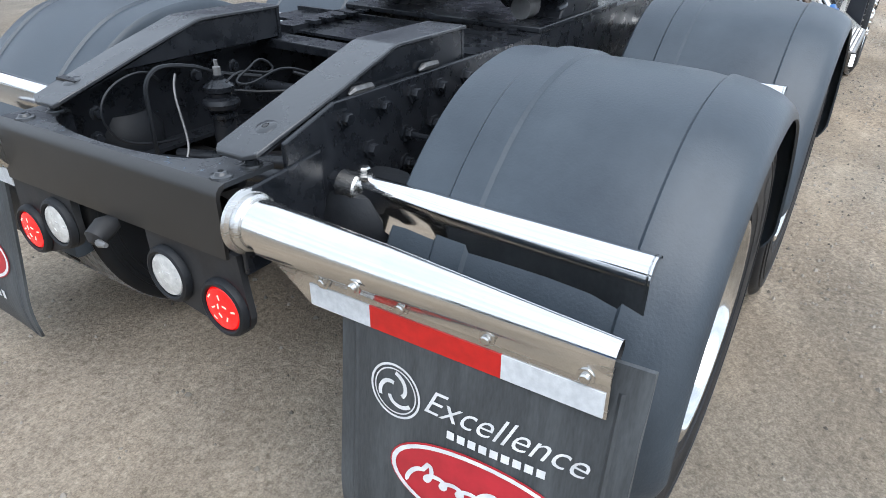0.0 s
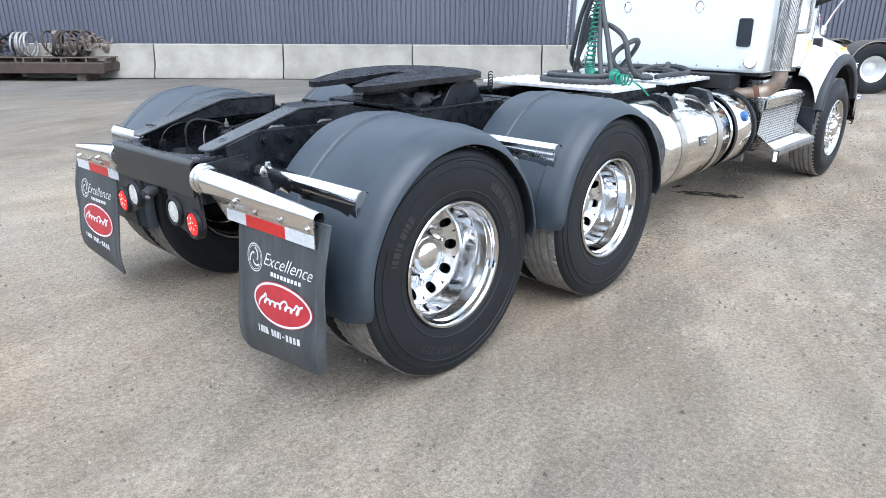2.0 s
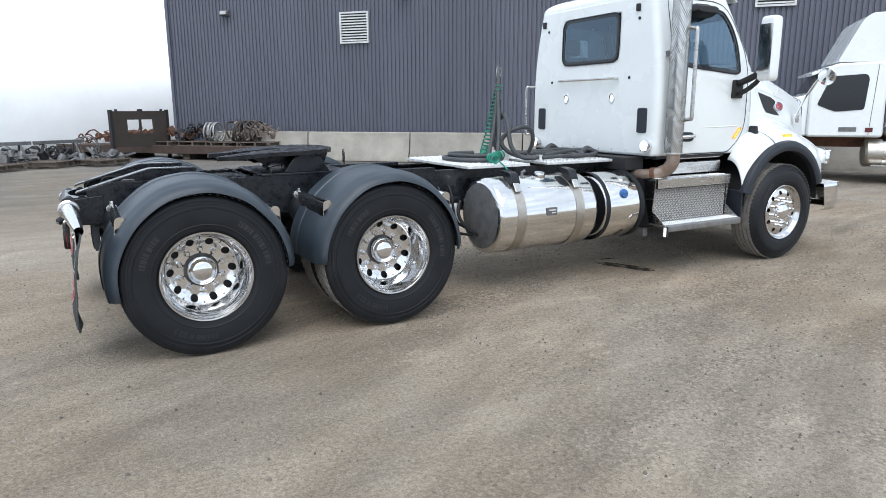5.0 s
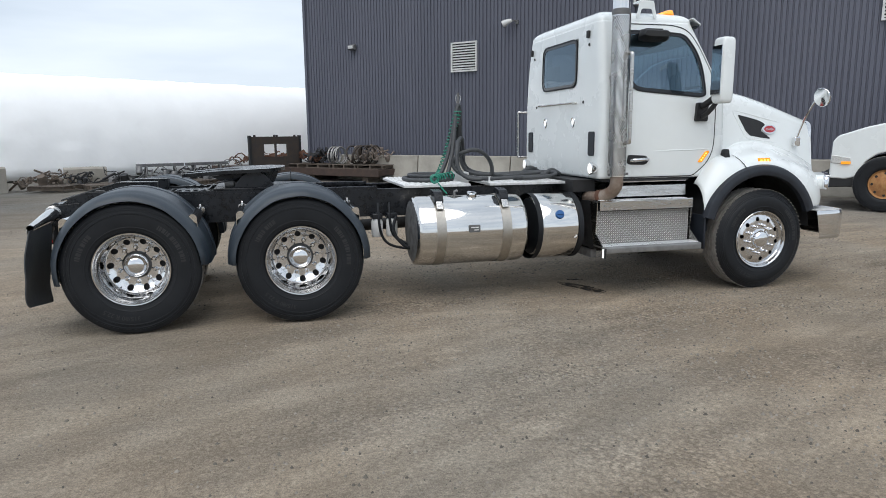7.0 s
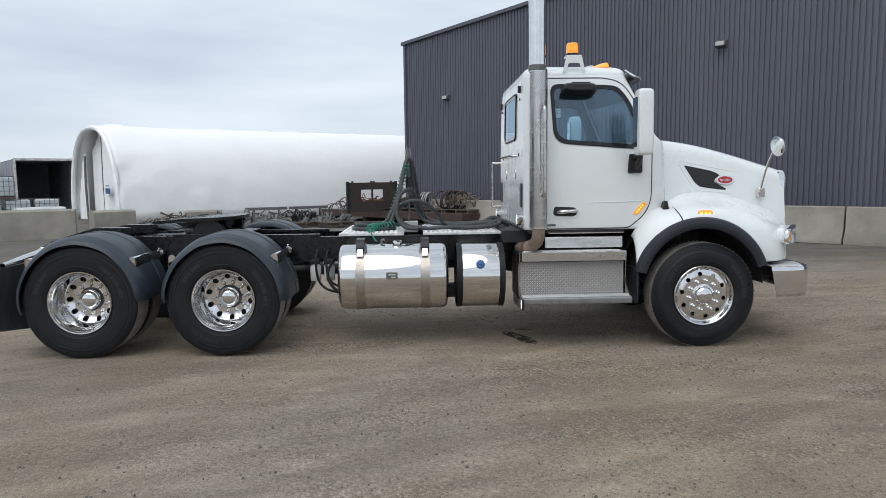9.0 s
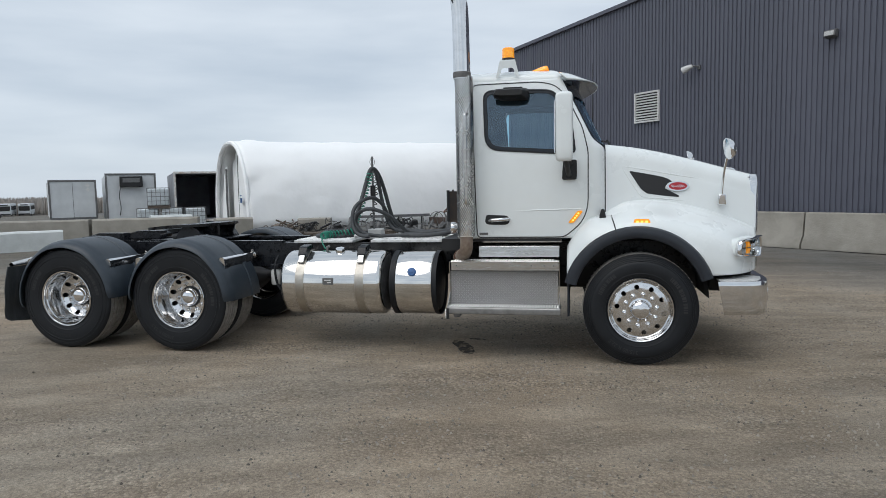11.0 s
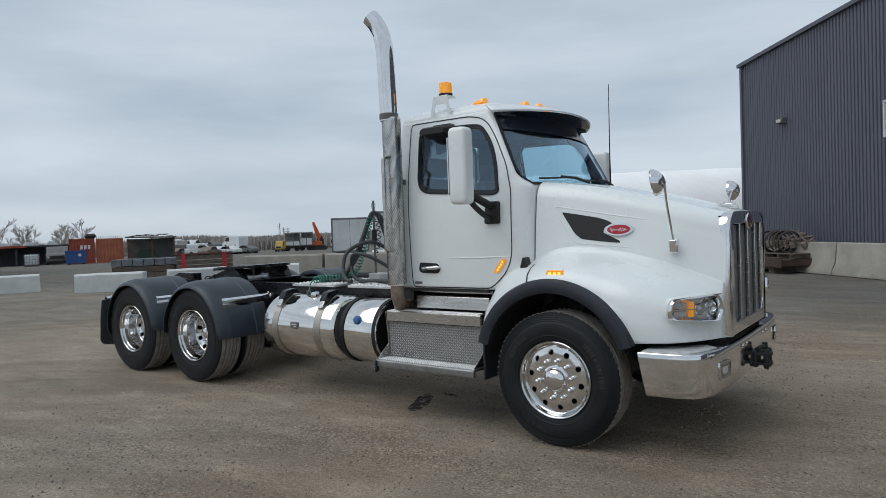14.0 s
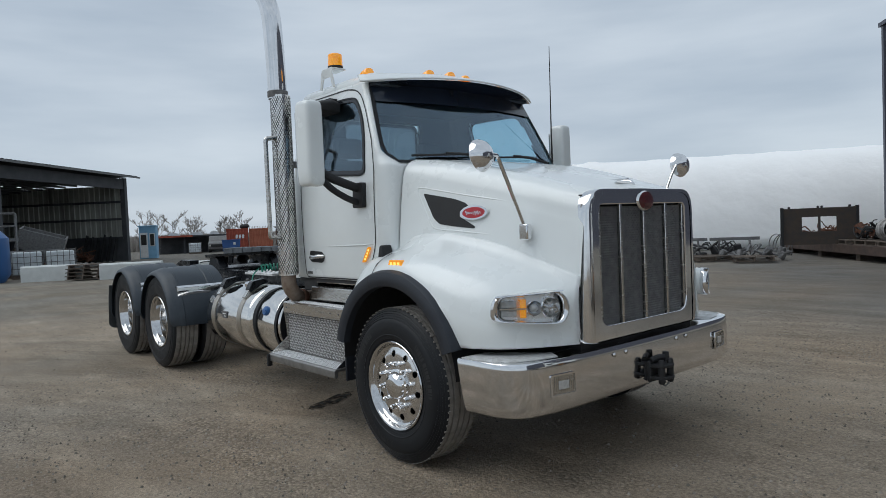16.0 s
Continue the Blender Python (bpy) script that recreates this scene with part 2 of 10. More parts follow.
f_tr.inputs["Color"].default_value, f_mx.inputs["Fac"].default_value = (0.94, 0.95, 0.95, 1), 0.03
fl_.new(fn["Principled BSDF"].outputs["BSDF"], f_mx.inputs[1])
fl_.new(f_tr.outputs["BSDF"], f_mx.inputs[2])
fl_.new(f_mx.outputs["Shader"], fn["Material Output"].inputs["Surface"])
M_LOUVER = surface("white_louver_metal", (0.66, 0.66, 0.65), (0.56, 0.56, 0.55), 6, 0.5)
M_GREY = surface("grey_cast_metal", (0.20, 0.20, 0.20), (0.13, 0.13, 0.13), 12, 0.5, 0.7, metal=0.5)
M_WOOD = surface("weathered_timber", (0.14, 0.11, 0.085), (0.075, 0.062, 0.052), 4, 0.85, 0.95, bump=0.004, bump_scale=30, each=0.2, stretch=(1, 1, 3))


# ---- mesh tools ----
class Geo:
    """Collects vertices and faces of one part."""

    def __init__(self):
        self.v, self.f = [], []

    def add(self, verts, faces, m=None):
        o = len(self.v)
        self.v += [tuple(m @ Vector(p)) if m else tuple(p) for p in verts]
        self.f += [tuple(i + o for i in q) for q in faces]
        return self

    def box(self, a, b, m=None):
        (x0, y0, z0), (x1, y1, z1) = a, b
        v = [(x, y, z) for x in (x0, x1) for y in (y0, y1) for z in (z0, z1)]
        return self.add(v, [(0, 1, 3, 2), (4, 6, 7, 5), (0, 4, 5, 1), (2, 3, 7, 6), (0, 2, 6, 4), (1, 5, 7, 3)], m)

    def rows(self, rings, closed=False, cap=False, keep=None, m=None):
        """Skins a list of rows of points. closed: each row is a ring."""
        n, w = len(rings), len(rings[0])
        f = []
        for i in range(n - 1):
            for j in range(w if closed else w - 1):
                k = (j + 1) % w
                q = (i * w + j, i * w + k, (i + 1) * w + k, (i + 1) * w + j)
                if keep is None or keep(i, j):
                    f.append(q)
        if cap:
            f += [tuple(range(w))[::-1], tuple((n - 1) * w + j for j in range(w))]
        return self.add([p for r in rings for p in r], f, m)

    def lathe(self, prof, seg=32, m=None, a0=0.0, a1=360.0):
        """Revolves (radius, height) about local z."""
        full = abs(a1 - a0) >= 359.9
        k = seg if full else seg + 1
        ang = [radians(a0 + (a1 - a0) * i / seg) for i in range(k)]
        rings = [[(r * math.cos(a), r * math.sin(a), h) for a in ang] for r, h in prof]
        return self.rows(rings, closed=full, m=m)

    def tube(self, path, r, seg=8, cap=True):
        path = [Vector(p) for p in path]
        rad = r if isinstance(r, (list, tuple)) else [r] * len(path)
        rings, up = [], None
        for i, p in enumerate(path):
            d = (path[min(i + 1, len(path) - 1)] - path[max(i - 1, 0)]).normalized()
            if up is None:
                up = Vector((0, 0, 1)) if abs(d.z) < 0.9 else Vector((1, 0, 0))
            a = d.cross(up).normalized()
            up = a.cross(d).normalized()
            rings.append([p + rad[i] * (math.cos(t) * a + math.sin(t) * up) for t in (2 * math.pi * j / seg for j in range(seg))])
        return self.rows(rings, closed=True, cap=cap)

    def prism(self, poly, axis, a, b, m=None):
        """Extrudes a polygon: axis x takes (y, z), y takes (x, z), z takes (x, y)."""
        put = {"x": lambda p, t: (t, p[0], p[1]), "y": lambda p, t: (p[0], t, p[1]), "z": lambda p, t: (p[0], p[1], t)}[axis]
        k = len(poly)
        v = [put(p, t) for t in (a, b) for p in poly]
        f = [tuple(range(k))[::-1], tuple(range(k, 2 * k))] + [(i, (i + 1) % k, k + (i + 1) % k, k + i) for i in range(k)]
        return self.add(v, f, m)

    def band(self, outer, inner, put, depth):
        """A flat frame between two like polygons, given thickness; put(p, d) lays a 2D point at depth d."""
        k = len(outer)
        v = [put(p, d) for d in (0.0, depth) for p in (*outer, *inner)]
        f = []
        for i in range(k):
            j = (i + 1) % k
            f += [(i, j, k + j, k + i), (2 * k + i, 3 * k + i, 3 * k + j, 2 * k + j), (i, 2 * k + i, 2 * k + j, j), (k + i, k + j, 3 * k + j, 3 * k + i)]
        return self.add(v, f)


def to_mesh(name, geo, material, smooth=38):
    me = bpy.data.meshes.new(name)
    me.from_pydata(geo.v, [], geo.f)
    bm = bmesh.new()
    bm.from_mesh(me)
    bmesh.ops.recalc_face_normals(bm, faces=bm.faces)
    bm.to_mesh(me)
    bm.free()
    if smooth:
        me.shade_smooth()
        me.set_sharp_from_angle(angle=radians(smooth))
    me.materials.append(material)
    return me


def part(name, geo, material, parent=None, label="", smooth=38, bevel=0.0):
    me = geo if isinstance(geo, bpy.types.Mesh) else to_mesh(name, geo, material, smooth)
    ob = new(name, me)
    if parent:
        ob.parent = parent
    if label:
        ob["label"] = label
    if bevel:
        b = ob.modifiers.new("bevel", "BEVEL")
        b.width, b.segments, b.limit_method, b.angle_limit = bevel, 2, "ANGLE", radians(35)
    return ob


def thing(name, label, category, at=(0, 0, 0), turn=0.0, group="", kind=""):
    ob = new(name)
    ob.matrix_world = pose(*at, 0, 0, turn)
    return tagged(ob, label, category, group, kind)


def spline(xs, ys):
    """A natural cubic spline through points, as a function."""
    xs, ys = np.array(xs, float), np.array(ys, float)
    k, h = len(xs), np.diff(xs)
    a, r = np.eye(k), np.zeros(k)
    for i in range(1, k - 1):
        a[i, i - 1], a[i, i], a[i, i + 1] = h[i - 1], 2 * (h[i - 1] + h[i]), h[i]
        r[i] = 6 * ((ys[i + 1] - ys[i]) / h[i] - (ys[i] - ys[i - 1]) / h[i - 1])
    c = np.linalg.solve(a, r)

    def at(x):
        i = int(np.clip(np.searchsorted(xs, x) - 1, 0, k - 2))
        p, q = xs[i + 1] - x, x - xs[i]
        return float(c[i] * p**3 / (6 * h[i]) + c[i + 1] * q**3 / (6 * h[i]) + (ys[i] / h[i] - c[i] * h[i] / 6) * p + (ys[i + 1] / h[i] - c[i + 1] * h[i] / 6) * q)

    return at


def curve(points, n=10):
    """A smooth path through points."""
    pts = [Vector(p) for p in points]
    ts = list(range(len(pts)))
    fs = [spline(ts, [p[k] for p in pts]) for k in range(3)]
    return [tuple(f(t) for f in fs) for t in np.linspace(0, len(pts) - 1, (len(pts) - 1) * n + 1)]


def rounded(poly, r, n=5):
    """A polygon with rounded corners; r is one radius or one per corner."""
    out, k = [], len(poly)
    for i, p in enumerate(poly):
        p, a, b = Vector(p), Vector(poly[i - 1]), Vector(poly[(i + 1) % k])
        rr = r[i] if isinstance(r, (list, tuple)) else r
        u, w = (a - p), (b - p)
        s = min(rr, 0.49 * u.length, 0.49 * w.length)
        p0, p2 = p + s * u.normalized(), p + s * w.normalized()
        out += [tuple((1 - t) ** 2 * p0 + 2 * t * (1 - t) * p + t * t * p2) for t in (j / n for j in range(n + 1))]
    return out


def inside(poly, x, y):
    hit, k = False, len(poly)
    for i in range(k):
        (x0, y0), (x1, y1) = poly[i], poly[i - 1]
        if (y0 > y) != (y1 > y) and x < (x1 - x0) * (y - y0) / (y1 - y0) + x0:
            hit = not hit
    return hit


def lettering(text, size, shear=0.0, thick=0.0):
    """Outline of words in the built-in font, centred, lying in x and y."""
    cu = bpy.data.curves.new("lettering", "FONT")
    cu.body, cu.size, cu.shear, cu.align_x, cu.align_y, cu.offset = text, size, shear, "CENTER", "CENTER", thick
    cu.resolution_u = 3
    ob = new("lettering", cu)
    me = ob.evaluated_get(bpy.context.evaluated_depsgraph_get()).to_mesh()
    verts = [tuple(v.co) for v in me.vertices]
    faces = [tuple(p.vertices) for p in me.polygons]
    ob.to_mesh_clear()
    bpy.data.objects.remove(ob)
    bpy.data.curves.remove(cu)
    return verts, faces


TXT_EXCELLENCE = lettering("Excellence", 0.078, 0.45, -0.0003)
TXT_SIZE = lettering("315/80 R 22.5", 0.052, 0.0, 0.0006)


# ---- ground ----
def ground_material():
    m = bpy.data.materials.new("packed_dirt_and_gravel")
    m.use_nodes = True
    n, l = m.node_tree.nodes, m.node_tree.links
    b = n["Principled BSDF"]
    tc = n.new("ShaderNodeTexCoord")

    def noise_at(scale, detail=6.0, rough=0.6, stretch=None):
        t = n.new("ShaderNodeTexNoise")
        t.inputs["Scale"].default_value, t.inputs["Detail"].default_value, t.inputs["Roughness"].default_value = scale, detail, rough
        src = tc.outputs["Object"]
        if stretch:
            mp = n.new("ShaderNodeMapping")
            mp.inputs["Scale"].default_value, mp.inputs["Rotation"].default_value = stretch, (0, 0, radians(28))
            l.new(src, mp.inputs["Vector"])
            src = mp.outputs["Vector"]
        l.new(src, t.inputs["Vector"])
        return t.outputs["Fac"]

    def ramp(fac, lo, hi, a, c):
        r = n.new("ShaderNodeValToRGB")
        r.color_ramp.elements[0].position, r.color_ramp.elements[0].color = lo, (*a, 1)
        r.color_ramp.elements[1].position, r.color_ramp.elements[1].color = hi, (*c, 1)
        l.new(fac, r.inputs["Fac"])
        return r.outputs["Color"]

    def mix(fac, a, c, kind="MIX"):
        x = n.new("ShaderNodeMix")
        x.data_type, x.blend_type = "RGBA", kind
        if isinstance(fac, float):
            x.inputs["Factor"].default_value = fac
        else:
            l.new(fac, x.inputs["Factor"])
        for s, v in (("A", a), ("B", c)):
            if isinstance(v, tuple):
                x.inputs[s].default_value = (*v, 1)
            else:
                l.new(v, x.inputs[s])
        return x.outputs["Result"]

    # packed fines, gritty gravel between them, tyre-swept streaks and damp areas
    fines = ramp(noise_at(0.9, 5.0, 0.6), 0.35, 0.66, (0.318, 0.259, 0.197), (0.396, 0.333, 0.264))
    grit = ramp(noise_at(3.0, 4.0, 0.6), 0.35, 0.65, (0.296, 0.242, 0.186), (0.370, 0.310, 0.247))
    where = ramp(noise_at(0.75, 9.0, 0.66, (0.7, 1.3, 1.0)), 0.42, 0.70, (0, 0, 0), (0.9, 0.9, 0.9))
    sx_ = n.new("ShaderNodeSeparateXYZ")
    l.new(tc.outputs["Object"], sx_.inputs["Vector"])
    worn = n.new("ShaderNodeMapRange")
    worn.interpolation_type = "SMOOTHSTEP"
    worn.inputs["From Min"].default_value, worn.inputs["From Max"].default_value = -0.5, 3.5
    worn.inputs["To Min"].default_value = 0.25
    l.new(sx_.outputs["X"], worn.inputs["Value"])
    where = mix(1.0, where, worn.outputs["Result"], "MULTIPLY")
    vo = n.new("ShaderNodeTexVoronoi")
    vo.inputs["Scale"].default_value = 48.0
    l.new(tc.outputs["Object"], vo.inputs["Vector"])
    sep = n.new("ShaderNodeSeparateColor")
    l.new(vo.outputs["Color"], sep.inputs["Color"])
    chips = ramp(sep.outputs["Red"], 0.1, 0.95, (0.50, 0.50, 0.50), (1.52, 1.51, 1.49))
    grit = mix(0.85, grit, chips, "MULTIPLY")
    gaps = ramp(vo.outputs["Distance"], 0.35, 0.75, (1.08, 1.08, 1.08), (0.62, 0.61, 0.60))
    grit = mix(0.9, grit, gaps, "MULTIPLY")
    spots = ramp(noise_at(130.0, 3.0, 0.6), 0.36, 0.64, (0.60, 0.60, 0.60), (1.34, 1.34, 1.33))
    fines = mix(0.55, fines, spots, "MULTIPLY")
    col = mix(where, fines, grit)
    flecks = ramp(noise_at(44.0, 5.0, 0.75), 0.38, 0.64, (0.62, 0.62, 0.61), (1.32, 1.32, 1.31))
    col = mix(0.62, col, flecks, "MULTIPLY")
    tracks = ramp(noise_at(1.1, 8.0, 0.66, (0.22, 2.2, 1.0)), 0.40, 0.62, (0.81, 0.81, 0.82), (1.11, 1.10, 1.09))
    col = mix(0.6, col, tracks, "MULTIPLY")
    damp = ramp(noise_at(0.21, 7.0, 0.62), 0.52, 0.72, (0.97, 0.97, 0.97), (0.77, 0.76, 0.74))
    col = mix(0.85, col, damp, "MULTIPLY")
    tint = ramp(noise_at(0.33, 4.0, 0.5, (1.4, 0.8, 1.0)), 0.38, 0.64, (1.035, 1.0, 0.945), (0.945, 1.0, 1.045))
    col = mix(0.8, col, tint, "MULTIPLY")
    # damp grey millings in front of the building and on the far side of the yard
    def zone(direction, lo, hi, wobble, tone):
        nonlocal col
        dot = n.new("ShaderNodeVectorMath")
        dot.operation = "DOT_PRODUCT"
        dot.inputs[1].default_value = direction
        l.new(tc.outputs["Object"], dot.inputs[0])
        add = n.new("ShaderNodeMath")
        add.operation = "MULTIPLY_ADD"
        add.inputs[1].default_value = wobble
        l.new(noise_at(0.35, 6.0, 0.6, (0.5, 1.6, 1.0)), add.inputs[0])
        l.new(dot.outputs["Value"], add.inputs[2])
        mr = n.new("ShaderNodeMapRange")
        mr.interpolation_type = "SMOOTHSTEP"
        mr.inputs["From Min"].default_value, mr.inputs["From Max"].default_value = lo, hi
        l.new(add.outputs["Value"], mr.inputs["Value"])
        col = mix(mr.outputs["Result"], col, mix(1.0, col, tone, "MULTIPLY"))

    zone((0.7252, 0.6885, 0.0), 8.6 + 2.0, 11.6 + 2.0, 4.0, (0.80, 0.85, 0.92))
    zone((0.0, 1.0, 0.0), 3.6 + 2.0, 7.2 + 2.0, 4.0, (0.66, 0.69, 0.73))
    zone((-1.0, 0.15, 0.0), 2.0 + 2.0, 8.0 + 2.0, 4.0, (0.70, 0.75, 0.80))
    # faint wheel tracks swept round in wide arcs
    far = n.new("ShaderNodeVectorMath")
    far.operation = "DISTANCE"
    far.inputs[1].default_value = (16.0, -27.0, 0.0)
    l.new(tc.outputs["Object"], far.inputs[0])
    along = n.new("ShaderNodeSeparateXYZ")
    l.new(tc.outputs["Object"], along.inputs["Vector"])
    lane, slow, arcs = n.new("ShaderNodeMath"), n.new("ShaderNodeMath"), n.new("ShaderNodeCombineXYZ")
    lane.operation = slow.operation = "MULTIPLY"
    lane.inputs[1].default_value, slow.inputs[1].default_value = 3.2, 0.35
    l.new(far.outputs["Value"], lane.inputs[0])
    l.new(along.outputs["X"], slow.inputs[0])
    l.new(lane.outputs["Value"], arcs.inputs["X"])
    l.new(slow.outputs["Value"], arcs.inputs["Y"])
    arc_n = n.new("ShaderNodeTexNoise")
    arc_n.inputs["Scale"].default_value, arc_n.inputs["Detail"].default_value, arc_n.inputs["Roughness"].default_value = 1.0, 6.0, 0.62
    l.new(arcs.outputs["Vector"], arc_n.inputs["Vector"])
    swept = ramp(arc_n.outputs["Fac"], 0.40, 0.62, (0.79, 0.785, 0.78), (1.11, 1.11, 1.105))
    patch = ramp(noise_at(0.16, 3.0, 0.5), 0.42, 0.60, (0.05, 0.05, 0.05), (0.8, 0.8, 0.8))
    col = mix(patch, col, swept, "MULTIPLY")
    # pale scraped dust and small dark crumbs of earth
    pale = ramp(noise_at(1.7, 9.0, 0.68, (0.8, 1.5, 1.0)), 0.57, 0.68, (1.0, 1.0, 1.0), (1.30, 1.29, 1.28))
    col = mix(0.8, col, pale, "MULTIPLY")
    crumbs = ramp(noise_at(34.0, 2.5, 0.5), 0.62, 0.69, (1.0, 1.0, 1.0), (0.74, 0.73, 0.72))
    col = mix(0.85, col, crumbs, "MULTIPLY")
    l.new(col, b.inputs["Base Color"])
    b.inputs["Roughness"].default_value = 0.93
    b.inputs["Specular IOR Level"].default_value = 0.25
    peb = n.new("ShaderNodeMath")
    peb.operation = "MULTIPLY"
    l.new(vo.outputs["Distance"], peb.inputs[0])
    l.new(where, peb.inputs[1])
    sc = n.new("ShaderNodeMath")
    sc.operation = "MULTIPLY_ADD"
    sc.inputs[1].default_value = -0.75
    l.new(peb.outputs["Value"], sc.inputs[0])
    l.new(noise_at(30.0, 7.0, 0.75), sc.inputs[2])
    bp = n.new("ShaderNodeBump")
    bp.inputs["Strength"].default_value, bp.inputs["Distance"].default_value = 0.9, 0.024
    l.new(sc.outputs["Value"], bp.inputs["Height"])
    l.new(bp.outputs["Normal"], b.inputs["Normal"])
    return m


M_GROUND = ground_material()


def far_fall(x, y):
    """The land drops by about two in a hundred beyond the yard."""
    r = min(200.0, math.hypot(x - 6, y + 5)) - 45.0
    return -0.0175 * r if r > 0 else 0.0


def ground_height(x, y):
    """Slight ruts and swells; a gentle fall towards the front of the truck."""
    d = max(0.0, min(1.0, (math.hypot(x - 3, y * 1.6) - 5.5) / 5.0))
    h = 0.05 * noise.noise((x * 0.12, y * 0.12, 0.3)) + 0.016 * noise.noise((x * 0.55, y * 0.55, 2.0))
    near = 0.007 * noise.noise((x * 0.9, y * 0.9, 5.0))
    fall = 0.018 + 0.0037 * max(-2.0, min(9.0, x))
    return d * h + near - fall * (1 - d) - 0.02 * d - 0.003 + far_fall(x, y)


def axis_steps(lo, hi, fine_lo, fine_hi, fine):
    s = list(np.arange(fine_lo, fine_hi + 1e-6, fine))
    a, step = fine_hi, fine
    while a < hi:
        step *= 1.28
        a += step
        s.append(min(a, hi))
    a, step = fine_lo, fine
    while a > lo:
        step *= 1.28
        a -= step
        s.insert(0, max(a, lo))
    return s


gx = axis_steps(-900, 900, -6, 14, 0.16)
gy = axis_steps(-900, 900, -8.5, 3, 0.16)
g = Geo().rows([[(x, y, ground_height(x, y)) for y in gy] for x in gx])
tagged(part("ground", g, M_GROUND, smooth=60), "packed grey-brown dirt and gravel yard", "ground", kind="structure")

# ---- dark metal-clad building and the barrier along it ----
WALL_A, WALL_D = Vector((2.76, 19.97)), Vector((0.6885, -0.7252))
WALL_N = Vector((-0.7252, -0.6885))
WALL_TURN = math.degrees(math.atan2(WALL_D.y, WALL_D.x))


def on_wall(s, off, z):
    p = WALL_A + s * WALL_D + off * WALL_N
    return (p.x, p.y, z)


def wall_pose(s, off, z):
    """Local x runs along the wall, local -y points out of it."""
    return pose(*on_wall(s, off, z), 0, 0, WALL_TURN)


def roof_at(s):
    return 7.0 + 0.068 * s if s < 16 else 7.0 + 0.068 * (32 - s)


building = tagged(new("building"), "large charcoal corrugated metal warehouse with low gable", "warehouse", kind="structure")
building.matrix_world = wall_pose(0, 0, 0)
rib = []
pitch = 0.133
for i in range(int(32 / pitch)):
    s = i * pitch
    rib += [(s, 0.0), (s + 0.080, 0.0), (s + 0.092, 0.030), (s + 0.121, 0.030)]
g = Geo().rows([[(s, y, 0.0) for s, y in rib], [(s, y, roof_at(s)) for s, y in rib]])
part("wall", g, M_WALL, building, smooth=20)
g = Geo()
depth_rib = [(0.0, i * pitch + k) for i in range(180) for k in (0, 0.080)]
g.rows([[(0.035 * ((i % 4) > 1), 0.04 + y, 0.0) for i, (_, y) in enumerate(depth_rib)], [(0.035 * ((i % 4) > 1), 0.04 + y, 6.98) for i, (_, y) in enumerate(depth_rib)]])
g.box((31.9, 0.05, 0), (32, 24, 7))
g.box((0, 23.95, 0), (32, 24, 7))
part("wall", g, M_WALL, building, smooth=20)
g = Geo()
for a, b in ((-0.15, 16.0), (16.0, 32.15)):
    g.add([(s, y, roof_at(s) + dz) for s in (a, b) for y in (-0.10, 24.1) for dz in (-0.02, 0.10)], [(0, 1, 3, 2), (4, 6, 7, 5), (0, 4, 5, 1), (2, 3, 7, 6), (0, 2, 6, 4), (1, 5, 7, 3)])
part("roof", g, M_WALL, building)
g = Geo().box((-0.05, -0.06, 0.0), (0.06, 0.07, 7.0))
part("corner_trim", g, M_WALL, building)


def louver(s0, z0, w, h):
    lv = part("louver", Geo().band([(0, 0), (w, 0), (w, h), (0, h)], [(0.05, 0.05), (w - 0.05, 0.05), (w - 0.05, h - 0.05), (0.05, h - 0.05)], lambda p, d: (s0 + p[0], -0.01 - d, z0 + p[1]), 0.06), M_LOUVER, building, "white metal louvered vent")
    part("louver_back", Geo().box((s0 + 0.04, -0.012, z0 + 0.04), (s0 + w - 0.04, -0.002, z0 + h - 0.04)), M_RADIATOR, lv)
    for i in range(10):
        z = z0 + 0.07 + i * (h - 0.12) / 10
        part("slat", Geo().add([(s0 + 0.05, -0.060, z), (s0 + w - 0.05, -0.060, z), (s0 + w - 0.05, -0.020, z + 0.040), (s0 + 0.05, -0.020, z + 0.040), (s0 + 0.05, -0.066, z + 0.010), (s0 + w - 0.05, -0.066, z + 0.010), (s0 + w - 0.05, -0.024, z + 0.050), (s0 + 0.05, -0.024, z + 0.050)], [(0, 1, 2, 3), (7, 6, 5, 4), (0, 4, 5, 1), (2, 6, 7, 3)]), M_LOUVER, lv, smooth=0)


louver(6.5, 3.60, 0.98, 0.95)
louver(18.5, 4.15, 0.98, 0.95)


